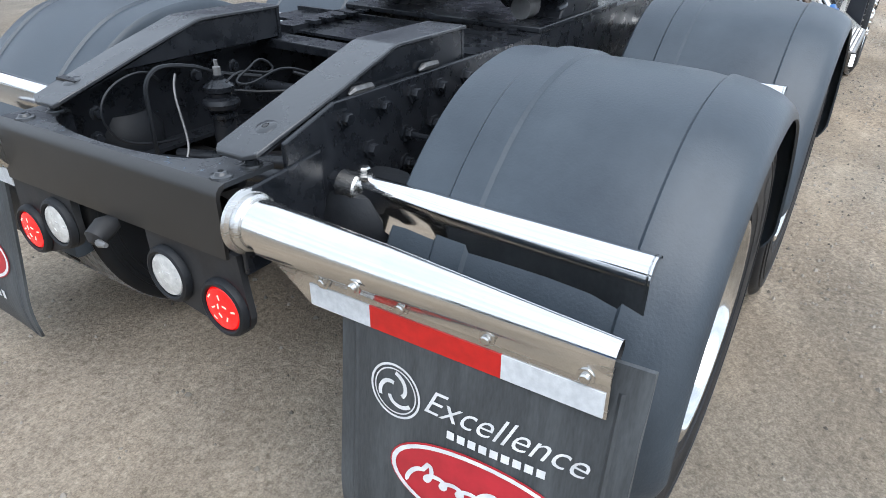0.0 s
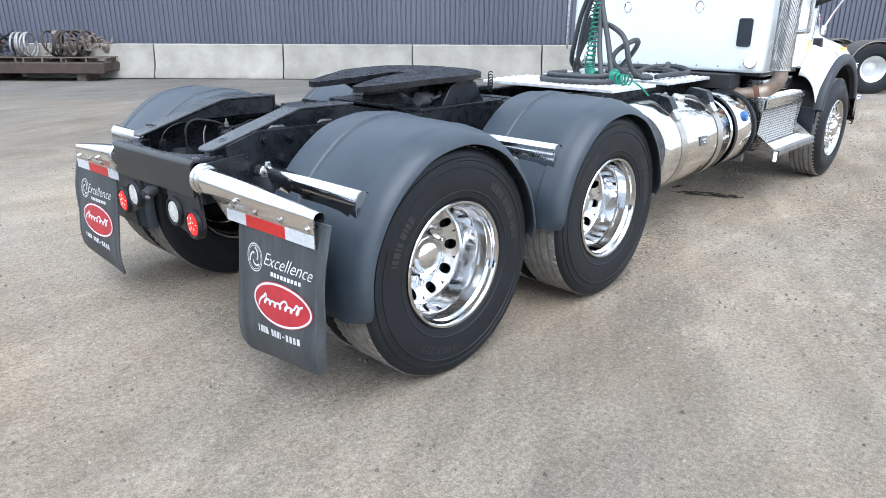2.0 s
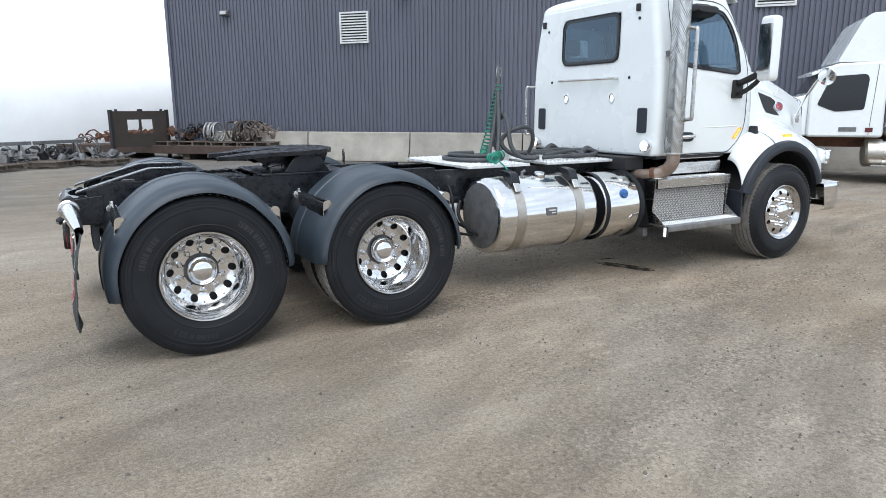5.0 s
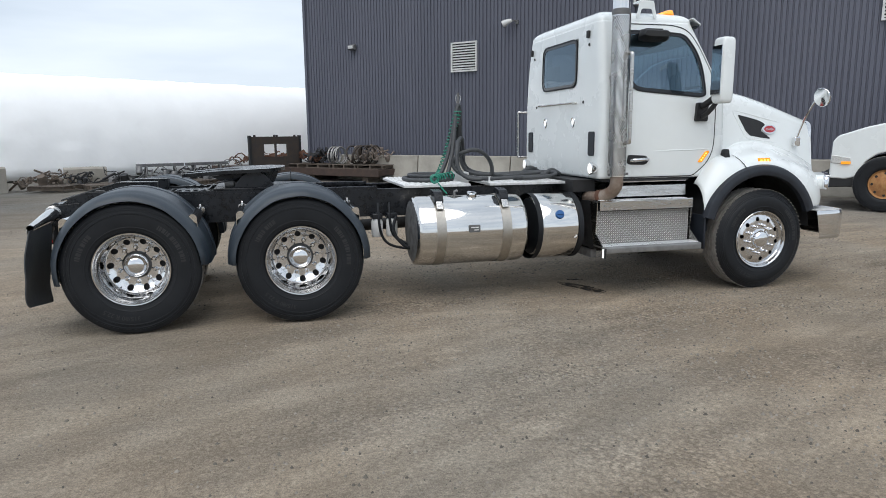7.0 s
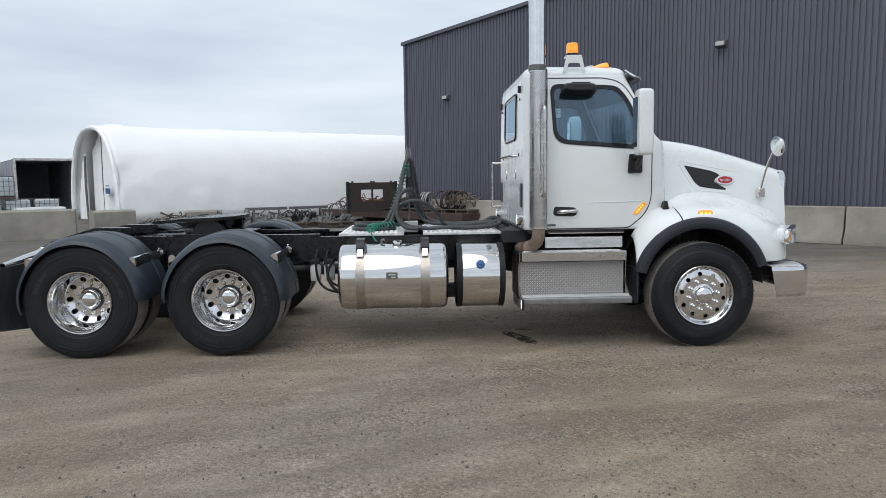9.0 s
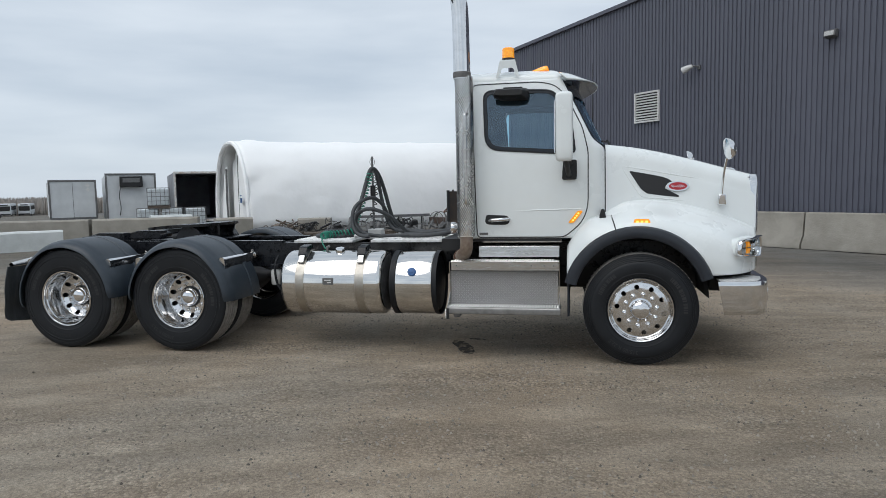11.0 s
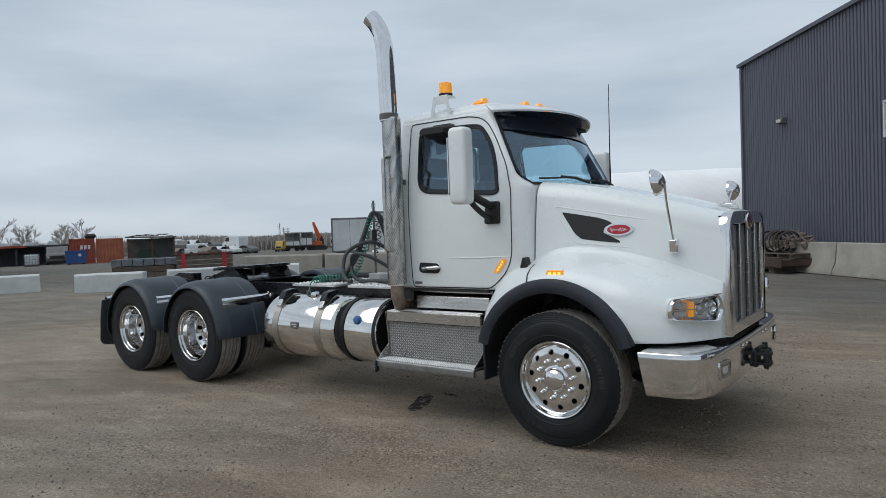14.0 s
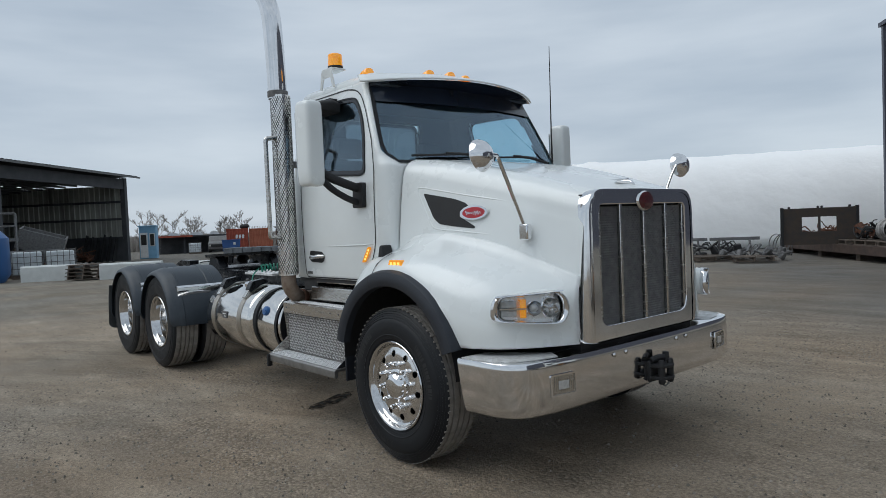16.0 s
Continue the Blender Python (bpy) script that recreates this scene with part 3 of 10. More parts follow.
def wall_lamp(s, z, kind):
    lamp = tagged(new("wall_lamp"), "small grey floodlight fixed to the dark cladding", "wall lamp", "wall floodlights")
    lamp.matrix_world = wall_pose(s, 0.0, z)
    part("bracket", Geo().box((-0.05, -0.06, -0.06), (0.05, 0.01, 0.06)), M_GREY, lamp, bevel=0.008)
    if kind == "spot":
        g = Geo().tube([(0, -0.05, 0.0), (-0.05, -0.16, 0.03), (-0.16, -0.2, 0.02)], 0.022)
        part("arm", g, M_GREY, lamp)
        part("head", Geo().tube([(-0.1, -0.2, 0.03), (-0.2, -0.22, 0.01), (-0.36, -0.26, -0.06), (-0.38, -0.265, -0.07)], [0.05, 0.075, 0.105, 0.10], 14), M_LOUVER, lamp)
    else:
        part("head", Geo().add([(-0.14, -0.05, 0.12), (0.14, -0.05, 0.12), (0.14, -0.2, 0.08), (-0.14, -0.2, 0.08), (-0.14, -0.05, -0.1), (0.14, -0.05, -0.1), (0.14, -0.22, -0.06), (-0.14, -0.22, -0.06)], [(0, 1, 2, 3), (4, 7, 6, 5), (0, 4, 5, 1), (1, 5, 6, 2), (2, 6, 7, 3), (3, 7, 4, 0)]), M_GREY, lamp, bevel=0.015)
        part("lens", Geo().box((-0.11, -0.228, -0.045), (0.11, -0.212, 0.06)), M_LAMPWHITE, lamp, bevel=0.004)


wall_lamp(2.36, 4.69, "box")
wall_lamp(8.9, 5.0, "spot")
wall_lamp(12.7, 5.16, "box")

BARRIER = [(0.31, 0.0), (0.31, 0.10), (0.19, 0.32), (0.13, 0.86), (0.10, 0.88), (-0.10, 0.88), (-0.13, 0.86), (-0.19, 0.32), (-0.31, 0.10), (-0.31, 0.0)]


def barrier_mesh(length, scale=1.0):
    n = max(6, int(length / 0.35))
    rings = []
    for i in range(n + 1):
        x = length * i / n
        rings.append([(x + 0.008 * noise.noise((x * 3, y * 5, z * 5)), y * scale + 0.008 * noise.noise((x * 2, y * 4, z * 4 + 7)), max(0.0, z * scale + (0.008 * noise.noise((x * 2.3, y, z + 3)) if z else 0))) for y, z in BARRIER])
    return to_mesh("barrier", Geo().rows(rings, closed=True, cap=True), M_CONC, 40)


barrier_me = barrier_mesh(3.43)
for k in range(8):
    ob = part("concrete_barrier", barrier_me, M_CONC)
    tagged(ob, "pale tan concrete barrier block in front of the cladding", "barrier", "barriers along the building")
    ob.matrix_world = wall_pose(2.15 + 3.47 * k, 0.62, -0.01)

# ---- white fabric shelter ----
shelter = thing("fabric_shelter", "long white arched fabric storage shelter with curtained end", "shelter", (-10.7, 21.9, 0), math.degrees(math.atan2(0.534, 0.846)), kind="structure")
SH_R, SH_H, SH_L = 2.70, 4.05, 20.0


def arch(a, k=1.0):
    c, s = math.cos(a), math.sin(a)
    return -SH_R * k * (abs(c) ** 0.85) * (1 if c > 0 else -1), SH_H * k * (max(s, 0) ** 0.80)


def skewed(x, y):
    """The open end is not square to the ridge: it turns towards the yard."""
    return x - 0.20 * y * (1 - x / SH_L)


rows = []
for i in range(90):
    x = SH_L * i / 89
    bay = (x / 1.75) % 1.0
    sag = math.sin(math.pi * bay)
    rows.append([])
    for j in range(49):
        a = math.pi * j / 48
        y, z = arch(a)
        wr = (0.035 * noise.noise((x * 1.1, a * 4, 1)) + 0.02 * noise.noise((x * 3 + a * 4, a * 9, 3))) * math.sin(a)
        near = math.exp(-x / 2.6) * (1 if a < 2.2 else 0.4)
        wr += near * (0.17 * noise.noise((x * 0.9 + z * 0.7, z * 1.3 - x * 0.5, 7)) + 0.11 * abs(noise.noise((x * 2.2 + z * 1.8, z * 0.8 - x, 9))))
        rows[-1].append((skewed(x, y), y * (1 - 0.007 * sag) + wr, z * (1 - 0.005 * sag) + wr))
skin_ob = part("membrane", Geo().rows(rows), M_FABRIC, shelter, smooth=60)
th = skin_ob.modifiers.new("thickness", "SOLIDIFY")
th.thickness, th.offset = 0.02, 1
# padded rim round the open end, hoops inside, drawn-back curtains
part("rim", Geo().tube([(skewed(-0.04, arch(math.pi * j / 48)[0]), *arch(math.pi * j / 48, 0.985)) for j in range(49)], 0.11, 8), M_FABRIC, shelter)
for i in range(1, 6):
    part("arch_hoop", Geo().tube([(1.75 * i, *arch(math.pi * j / 40, 0.965)) for j in range(41)], 0.04, 6), M_LOUVER, shelter)
part("end_wall", Geo().add([(SH_L - 0.1, *arch(math.pi * j / 40, 0.99)) for j in range(41)], [tuple(range(41))]), M_FABRIC, shelter)


def curtain(y0, y1, depth):
    """A pleated curtain hanging from the arch between two places across the opening."""
    out = []
    for k in range(25):
        y = y0 + (y1 - y0) * k / 24
        top = SH_H * 0.96 * max(0.05, 1 - abs(y / SH_R) ** 2.35) ** 0.62
        out.append([(skewed(depth, y) + 0.05 * math.sin(k * 1.3) + 0.02 * math.sin(3 * z / SH_H + k), y, z) for z in np.linspace(0.02, top, 12)])
    return Geo().rows(out)


part("door_curtain", curtain(-SH_R * 0.95, -SH_R * 0.18, 0.22), M_FABRIC, shelter, "white curtain drawn to one side", smooth=60)
part("door_curtain", curtain(SH_R * 0.62, SH_R * 0.95, 0.22), M_FABRIC, shelter, "white curtain drawn to one side", smooth=60)
part("door_curtain", curtain(-SH_R * 0.20, SH_R * 0.64, 0.55), M_FABRIC, shelter, "pale grey curtain hung across the opening", smooth=60)
part("curtain_edge", Geo().tube([(skewed(q, -SH_R * 0.18), -SH_R * 0.18, z) for q, z in ((0.20, 0.02), (0.17, 1.8), (0.20, 3.75))], 0.035, 6), M_GREY, shelter)
part("curtain_edge", Geo().tube([(skewed(q, SH_R * 0.62), SH_R * 0.62, z) for q, z in ((0.20, 0.02), (0.17, 1.5), (0.20, 2.85))], 0.05, 6), M_GREY, shelter)
part("printed_mark", Geo().box((0.06, -2.0, 1.20), (0.09, -1.0, 1.42), Matrix.Translation((0.20, 0, 0))), M_BLUE, shelter, "faded blue printed mark")
part("printed_mark", Geo().box((0.06, -1.8, 1.50), (0.09, -1.1, 1.55), Matrix.Translation((0.20, 0, 0))), M_BLUE, shelter, "faded blue printed mark")

# ---- the tractor unit: x forward, right-hand side at negative y ----
truck = thing("truck_tractor", "white day cab truck tractor with polished chrome trim", "truck")
AXLES, FRONT_X, HUB_Z, HUB_F = (0.027, 1.356), 5.966, 0.515, 0.473
AX_Y = pose(0, 0, 0, 90, 0, 0)  # local z to -y


def holed_disc(r0, r1, y_of, count, hole_r, hole_at, n=20):
    """A dished disc with a ring of round holes; its axis is y."""
    g = Geo()
    half = math.pi / count
    for s in range(count):
        base = 2 * math.pi * s / count
        inner, outer = [], []
        for k in range(n):
            t = 2 * math.pi * k / n
            inner.append((hole_at + hole_r * math.cos(t), hole_r * math.sin(t)))
            lo, hi = 0.0, 0.3
            for _ in range(22):
                mid = (lo + hi) / 2
                px, py = hole_at + mid * math.cos(t), mid * math.sin(t)
                r, a = math.hypot(px, py), math.atan2(py, px)
                if r0 <= r <= r1 and abs(a) <= half:
                    lo = mid
                else:
                    hi = mid
            outer.append((hole_at + lo * math.cos(t), lo * math.sin(t)))
        pts = []
        for ring, dy in ((inner, 0.012), (inner, 0.0), (outer, 0.0)):
            for px, py in ring:
                a = math.atan2(py, px) + base
                r = math.hypot(px, py)
                pts.append((r * math.cos(a), y_of(r) + dy, r * math.sin(a)))
        f = [(q * n + k, q * n + (k + 1) % n, (q + 1) * n + (k + 1) % n, (q + 1) * n + k) for q in (0, 1) for k in range(n)]
        g.add(pts, f)
    return g


TYRE = [(0.292, -0.118), (0.300, -0.132), (0.318, -0.142), (0.3195, -0.1455), (0.324, -0.1462), (0.340, -0.1505), (0.343, -0.1535), (0.347, -0.1540), (0.350, -0.1525),
        (0.375, -0.1562), (0.430, -0.1568), (0.440, -0.1560), (0.442, -0.1590), (0.448, -0.1590), (0.450, -0.1550), (0.468, -0.1525), (0.470, -0.1555), (0.482, -0.1540),
        (0.484, -0.1490), (0.498, -0.1470), (0.506, -0.1430), (0.515, -0.134)]
TYRE_FRONT = TYRE[:11] + [(0.440, -0.1530), (0.450, -0.1490), (0.454, -0.1450), (0.457, -0.1475), (0.466, -0.1435), (0.469, -0.1390), (0.472, -0.1415), (0.481, -0.1370), (0.484, -0.1325), (0.487, -0.1345), (0.496, -0.1285), (0.499, -0.1240), (0.502, -0.1255), (0.512, -0.1170)]
RIBS = [(0.520, -0.122), (0.5215, -0.078), (0.507, -0.076), (0.507, -0.066), (0.5225, -0.064), (0.523, -0.028), (0.508, -0.026), (0.508, -0.016), (0.523, -0.014)]


def lathe_y(prof, seg):
    return Geo().lathe([(r, -h) for r, h in prof], seg, AX_Y)




def around(verts, radius, centre, y):
    """Bends flat lettering round the wheel's side."""
    out = []
    for x, h, _ in verts:
        a = centre - x / radius
        r = radius + h
        out.append((r * math.cos(a), y, r * math.sin(a)))
    return out


def tyre_meshes(k, wall=TYRE, tuck=0.0):
    """Casing, tread and lettering; k stretches the casing outward from the bead."""
    grow = lambda prof: [(0.300 + (r - 0.300) * k if r > 0.300 else r, y) for r, y in prof]
    ribs = [(RIBS[0][0], RIBS[0][1] + tuck)] + RIBS[1:]
    side = grow(wall + [ribs[0]])
    tread = grow(ribs + [(r, -y) for r, y in ribs[::-1]])
    # one closed casing: outer wall, bead, liner, bead, inner wall
    casing = to_mesh("tyre", lathe_y(side[::-1] + [(0.300, -0.09), (0.300, 0.09)] + [(r, -y) for r, y in side], 96), M_RUBBER, 25)
    g = lathe_y(tread, 96)
    top = 0.300 + 0.2215 * k
    for i in range(72):
        a = 2 * math.pi * i / 72
        for sg in (-1, 1):
            for w, y0, y1 in ((0.006, 0.086, 0.118), (0.004, 0.034, 0.058)):
                c, s = math.cos(a + 0.02 * sg), math.sin(a + 0.02 * sg)
                g.box((-w, y0, -0.002), (w, y1, 0.0035), Matrix(((-s, 0, c, top * c), (0, sg, 0, 0), (c, 0, s, top * s), (0, 0, 0, 1))))
    band = to_mesh("tread", g, M_TREADRUB, 30)
    g = Geo()
    rr = 0.300 + 0.098 * k
    g.add(around(TXT_SIZE[0], rr, radians(255), -0.1585), TXT_SIZE[1])
    marks = to_mesh("size_marking", g, M_LETTER, 0)
    return casing, band, marks, rr


TYRE_R, TYRE_F = tyre_meshes(1.115), tyre_meshes(1.02, TYRE_FRONT, 0.016)


def raised_bars(rr):
    """Unreadable raised lettering as bars, one mesh a word."""
    out = []
    for c, spans in ((radians(40), 14), (radians(150), 9)):
        g, x = Geo(), -0.12
        for i in range(spans):
            w = 0.010 + 0.008 * ((i * 7) % 3)
            g.add(around([(x, -0.019, 0), (x + w, -0.019, 0), (x + w, 0.019, 0), (x, 0.019, 0)], rr, c, -0.1585), [(0, 1, 2, 3)])
            x += w + 0.007 + (0.012 if i % 5 == 4 else 0)
        out.append(to_mesh("raised_word", g, M_LETTER, 0))
    return out


BARS_R, BARS_F = raised_bars(TYRE_R[3]), raised_bars(TYRE_F[3])

REAR_RIM = [(0.294, -0.120), (0.303, -0.134), (0.3075, -0.143), (0.303, -0.149), (0.293, -0.1475), (0.287, -0.140), (0.2845, -0.125), (0.280, -0.112), (0.2745, -0.106), (0.271, -0.098), (0.269, -0.070), (0.262, -0.058), (0.259, -0.040), (0.256, 0.010), (0.2535, 0.018), (0.2505, 0.045), (0.245, 0.060), (0.236, 0.066)]
FRONT_RIM = [(0.292, -0.120), (0.300, -0.134), (0.3035, -0.143), (0.298, -0.1485), (0.289, -0.146), (0.283, -0.138), (0.277, -0.122), (0.268, -0.108), (0.256, -0.104)]


def rim_mesh(prof, disc, name):
    g = lathe_y(prof, 72) if prof else Geo()
    if disc:
        g.add(disc.v, disc.f)
    me = to_mesh(name, g, M_DISC if disc else M_WHEEL, 40)
    bm = bmesh.new()
    bm.from_mesh(me)
    bmesh.ops.remove_doubles(bm, verts=bm.verts, dist=0.0015)
    bmesh.ops.recalc_face_normals(bm, faces=bm.faces)
    bm.to_mesh(me)
    bm.free()
    me.set_sharp_from_angle(angle=radians(40))
    return me


def smooth_step(x, a, b):
    t = min(1.0, max(0.0, (x - a) / (b - a)))
    return t * t * (3 - 2 * t)


ME_RIM_R = rim_mesh(REAR_RIM, None, "wheel")
ME_RIM_F = rim_mesh(FRONT_RIM, None, "wheel")
ME_DISC_R = rim_mesh(None, holed_disc(0.118, 0.237, lambda r: 0.098 - 0.032 * smooth_step(r, 0.176, 0.235), 10, 0.0265, 0.2060), "disc")
ME_DISC_F = rim_mesh(None, holed_disc(0.080, 0.257, lambda r: -0.105 - 0.012 * smooth_step(0.256 - r, 0.0, 0.05), 10, 0.0225, 0.215), "disc")
ME_WELL = to_mesh("hub_well", lathe_y([(0.119, 0.099), (0.117, 0.104), (0.114, 0.118), (0.09, 0.119)], 40), M_GREY)
ME_DRUM = to_mesh("brake_drum", lathe_y([(0.24, 0.15), (0.24, 0.125), (0.07, 0.125)], 24), M_BLACKSOFT)
ME_CAP_R = to_mesh("hub_cap", lathe_y([(0.098, 0.135), (0.098, 0.046), (0.096, 0.040), (0.090, 0.037), (0.087, 0.030), (0.080, 0.020), (0.066, 0.010), (0.045, 0.003), (0.022, 0.0), (0.0, -0.001)], 48), M_CHROME)
ME_CAP_F = to_mesh("hub_cap", lathe_y([(0.112, -0.112), (0.110, -0.125), (0.095, -0.130), (0.086, -0.152), (0.072, -0.166), (0.048, -0.174), (0.0, -0.176)], 40), M_CHROME)
ME_NUT_R = to_mesh("lug_nut", lathe_y([(0.021, 0.105), (0.021, 0.097), (0.0165, 0.093), (0.0165, 0.068), (0.012, 0.062), (0.0, 0.061)], 10), M_CHROME, 30)
ME_NUT_F = to_mesh("lug_nut", lathe_y([(0.021, -0.112), (0.021, -0.120), (0.0155, -0.124), (0.0165, -0.150), (0.014, -0.163), (0.008, -0.169), (0.0, -0.170)], 10), M_CHROME, 30)


def wheel(x, y, side_sign, kind, spin=0.0):
    """kind: rear (dished, with cap), front, or inner (tyre and rim alone)."""
    w = part("wheel", ME_RIM_F if kind == "front" else ME_RIM_R, M_CHROME, truck, "polished aluminium truck wheel with black tyre")
    k = 0.97 if kind == "front" else 0.975
    w.matrix_local = pose(x, y, HUB_F if kind == "front" else HUB_Z, 0, 0, 0 if side_sign < 0 else 180) @ pose(0, 0, 0, 0, spin, 0) @ Matrix.Diagonal((k, 1, k, 1))
    casing, band, marks, _ = TYRE_F if kind == "front" else TYRE_R
    part("tyre", casing, M_RUBBER, w, "black rubber truck tyre")
    part("tread", band, M_TREADRUB, w, "dusty ribbed tyre tread")
    if kind == "inner":
        return w
    part("size_marking", marks, M_LETTER, w)
    for me in BARS_F if kind == "front" else BARS_R:
        tagged(part("raised_word", me, M_LETTER, w), kind="stuff")
    part("disc", ME_DISC_F if kind == "front" else ME_DISC_R, M_DISC, w, "bright machined wheel disc with ten holes")
    if kind != "front":
        part("hub_well", ME_WELL, M_GREY, w)
    part("brake_drum", ME_DRUM, M_BLACKSOFT, w)
    part("hub_cap", ME_CAP_F if kind == "front" else ME_CAP_R, M_CHROME, w, "domed chrome hub cap")
    for i in range(10):
        a = radians(36 * i + 18)
        nut = part("lug_nut", ME_NUT_F if kind == "front" else ME_NUT_R, M_CHROME, w)
        nut.location = (0.1475 * math.cos(a), 0, 0.1475 * math.sin(a))
    return w


for k, ax in enumerate(AXLES):
    for sg in (-1, 1):
        wheel(ax, sg * 1.112, sg, "rear", 14 * k)
        wheel(ax, sg * 0.772, -sg, "inner")
wheel(FRONT_X, -1.080, -1, "front", 9)
wheel(FRONT_X, 1.080, 1, "front")


# frame rails, cross members, axles
def rail(sg):
    c = [(0.43, 0.77), (0.43, 1.035), (0.345, 1.035), (0.345, 1.024), (0.42, 1.024), (0.42, 0.781), (0.345, 0.781), (0.345, 0.77)]
    part("frame_rail", Geo().prism([(sg * y, z) for y, z in c], "x", -0.58, 6.75), M_BLACK, truck, "black painted steel chassis rail", smooth=0)
    bolts = [(0.55, 0.92), (0.7, 0.92), (0.85, 0.9), (2.0, 0.95), (2.1, 0.95), (2.2, 0.88), (2.05, 0.85)]
    for x, z in bolts:
        part("bolt", Geo().lathe([(0.0, 0.026), (0.012, 0.026), (0.012, 0.012), (0.019, 0.012), (0.019, 0.0)], 6, pose(x, sg * 0.43, z, 90 * (1 if sg < 0 else -1), 0, 0)), M_BLACK, truck, smooth=30)


rail(-1)
rail(1)
for x in (0.68, 1.95, 2.9, 3.9):
    part("cross_member", Geo().prism([(x - 0.05, 0.80), (x + 0.05, 0.80), (x + 0.05, 0.82), (x - 0.03, 0.82), (x - 0.03, 0.99), (x + 0.05, 0.99), (x + 0.05, 1.01), (x - 0.05, 1.01)], "y", -0.42, 0.42), M_BLACK, truck, smooth=0)
for ax in AXLES:
    g = Geo().tube([(ax, -1.0, HUB_Z), (ax, -0.55, HUB_Z), (ax, -0.3, HUB_Z + 0.02), (ax, 0.3, HUB_Z + 0.02), (ax, 0.55, HUB_Z), (ax, 1.0, HUB_Z)], [0.08, 0.085, 0.13, 0.13, 0.085, 0.08], 12)
    g.tube([(ax - 0.22, 0, HUB_Z + 0.02), (ax - 0.12, 0, HUB_Z + 0.03), (ax + 0.1, 0, HUB_Z + 0.05), (ax + 0.3, 0, HUB_Z + 0.08), (ax + 0.42, 0, HUB_Z + 0.1)], [0.05, 0.2, 0.21, 0.13, 0.06], 16)
    part("drive_axle", g, M_BLACKSOFT, truck)
    for sg in (-1, 1):
        part("leaf_spring", Geo().tube(curve([(ax - 0.5, sg * 0.5, 0.66), (ax, sg * 0.5, 0.60), (ax + 0.45, sg * 0.5, 0.66)], 6), 0.04, 6), M_BLACKSOFT, truck)
        part("air_spring", Geo().lathe([(0.0, 0.0), (0.10, 0.0), (0.12, 0.04), (0.10, 0.08), (0.13, 0.14), (0.13, 0.22), (0.10, 0.27), (0.0, 0.27)], 20, pose(ax - 0.42, sg * 0.5, 0.62)), M_RUBBER, truck)
        part("brake_chamber", Geo().tube([(ax + 0.18, sg * 0.62, 0.62), (ax + 0.24, sg * 0.62, 0.64), (ax + 0.36, sg * 0.62, 0.66), (ax + 0.40, sg * 0.62, 0.67)], [0.04, 0.085, 0.085, 0.05], 14), M_BLACKSOFT, truck)
part("drive_shaft", Geo().tube([(1.75, 0, 0.62), (3.0, 0, 0.66), (4.4, 0, 0.72)], 0.06, 12), M_BLACKSOFT, truck)
part("front_axle", Geo().tube([(FRONT_X, -0.95, 0.50), (FRONT_X, -0.6, 0.46), (FRONT_X, -0.45, 0.38), (FRONT_X, 0.45, 0.38), (FRONT_X, 0.6, 0.46), (FRONT_X, 0.95, 0.50)], 0.06, 10), M_BLACKSOFT, truck)
part("engine_block", Geo().box((5.0, -0.36, 0.55), (6.7, 0.36, 1.15)), M_BLACKSOFT, truck, bevel=0.05)
part("gearbox", Geo().tube([(4.1, 0, 0.72), (4.4, 0, 0.74), (5.0, 0, 0.76)], [0.12, 0.2, 0.28], 14), M_BLACKSOFT, truck)

# tail: wedge guide plates on bolted side plates, bent rear cross member with scooped top, lamps
TAIL_TILT = Matrix.Translation((0, -0.39, 0.9)) @ pose(0, 0, 0, -1.2, 0, 0) @ Matrix.Translation((0, 0.39, -0.9))


def tail_part(*args, **kw):
    """A part of the tail, which sits a little lower on its left side."""
    ob = part(*args, **kw)
    ob.matrix_local = TAIL_TILT
    return ob


def tail_bolt(x, y, z, sg, long=0.0):
    """A hexagon bolt head with washer on the outer side of a rail, some with a thread showing."""
    prof = [(0.0, 0.024 + long), (0.008, 0.024 + long), (0.009, 0.024), (0.0145, 0.024), (0.016, 0.021), (0.016, 0.008), (0.024, 0.007), (0.024, 0.0)]
    tail_part("bolt", Geo().lathe(prof, 6 if not long else 8, pose(x, y, z, 90 * (1 if sg < 0 else -1), 0, 0)), M_BLACK, truck, smooth=30)


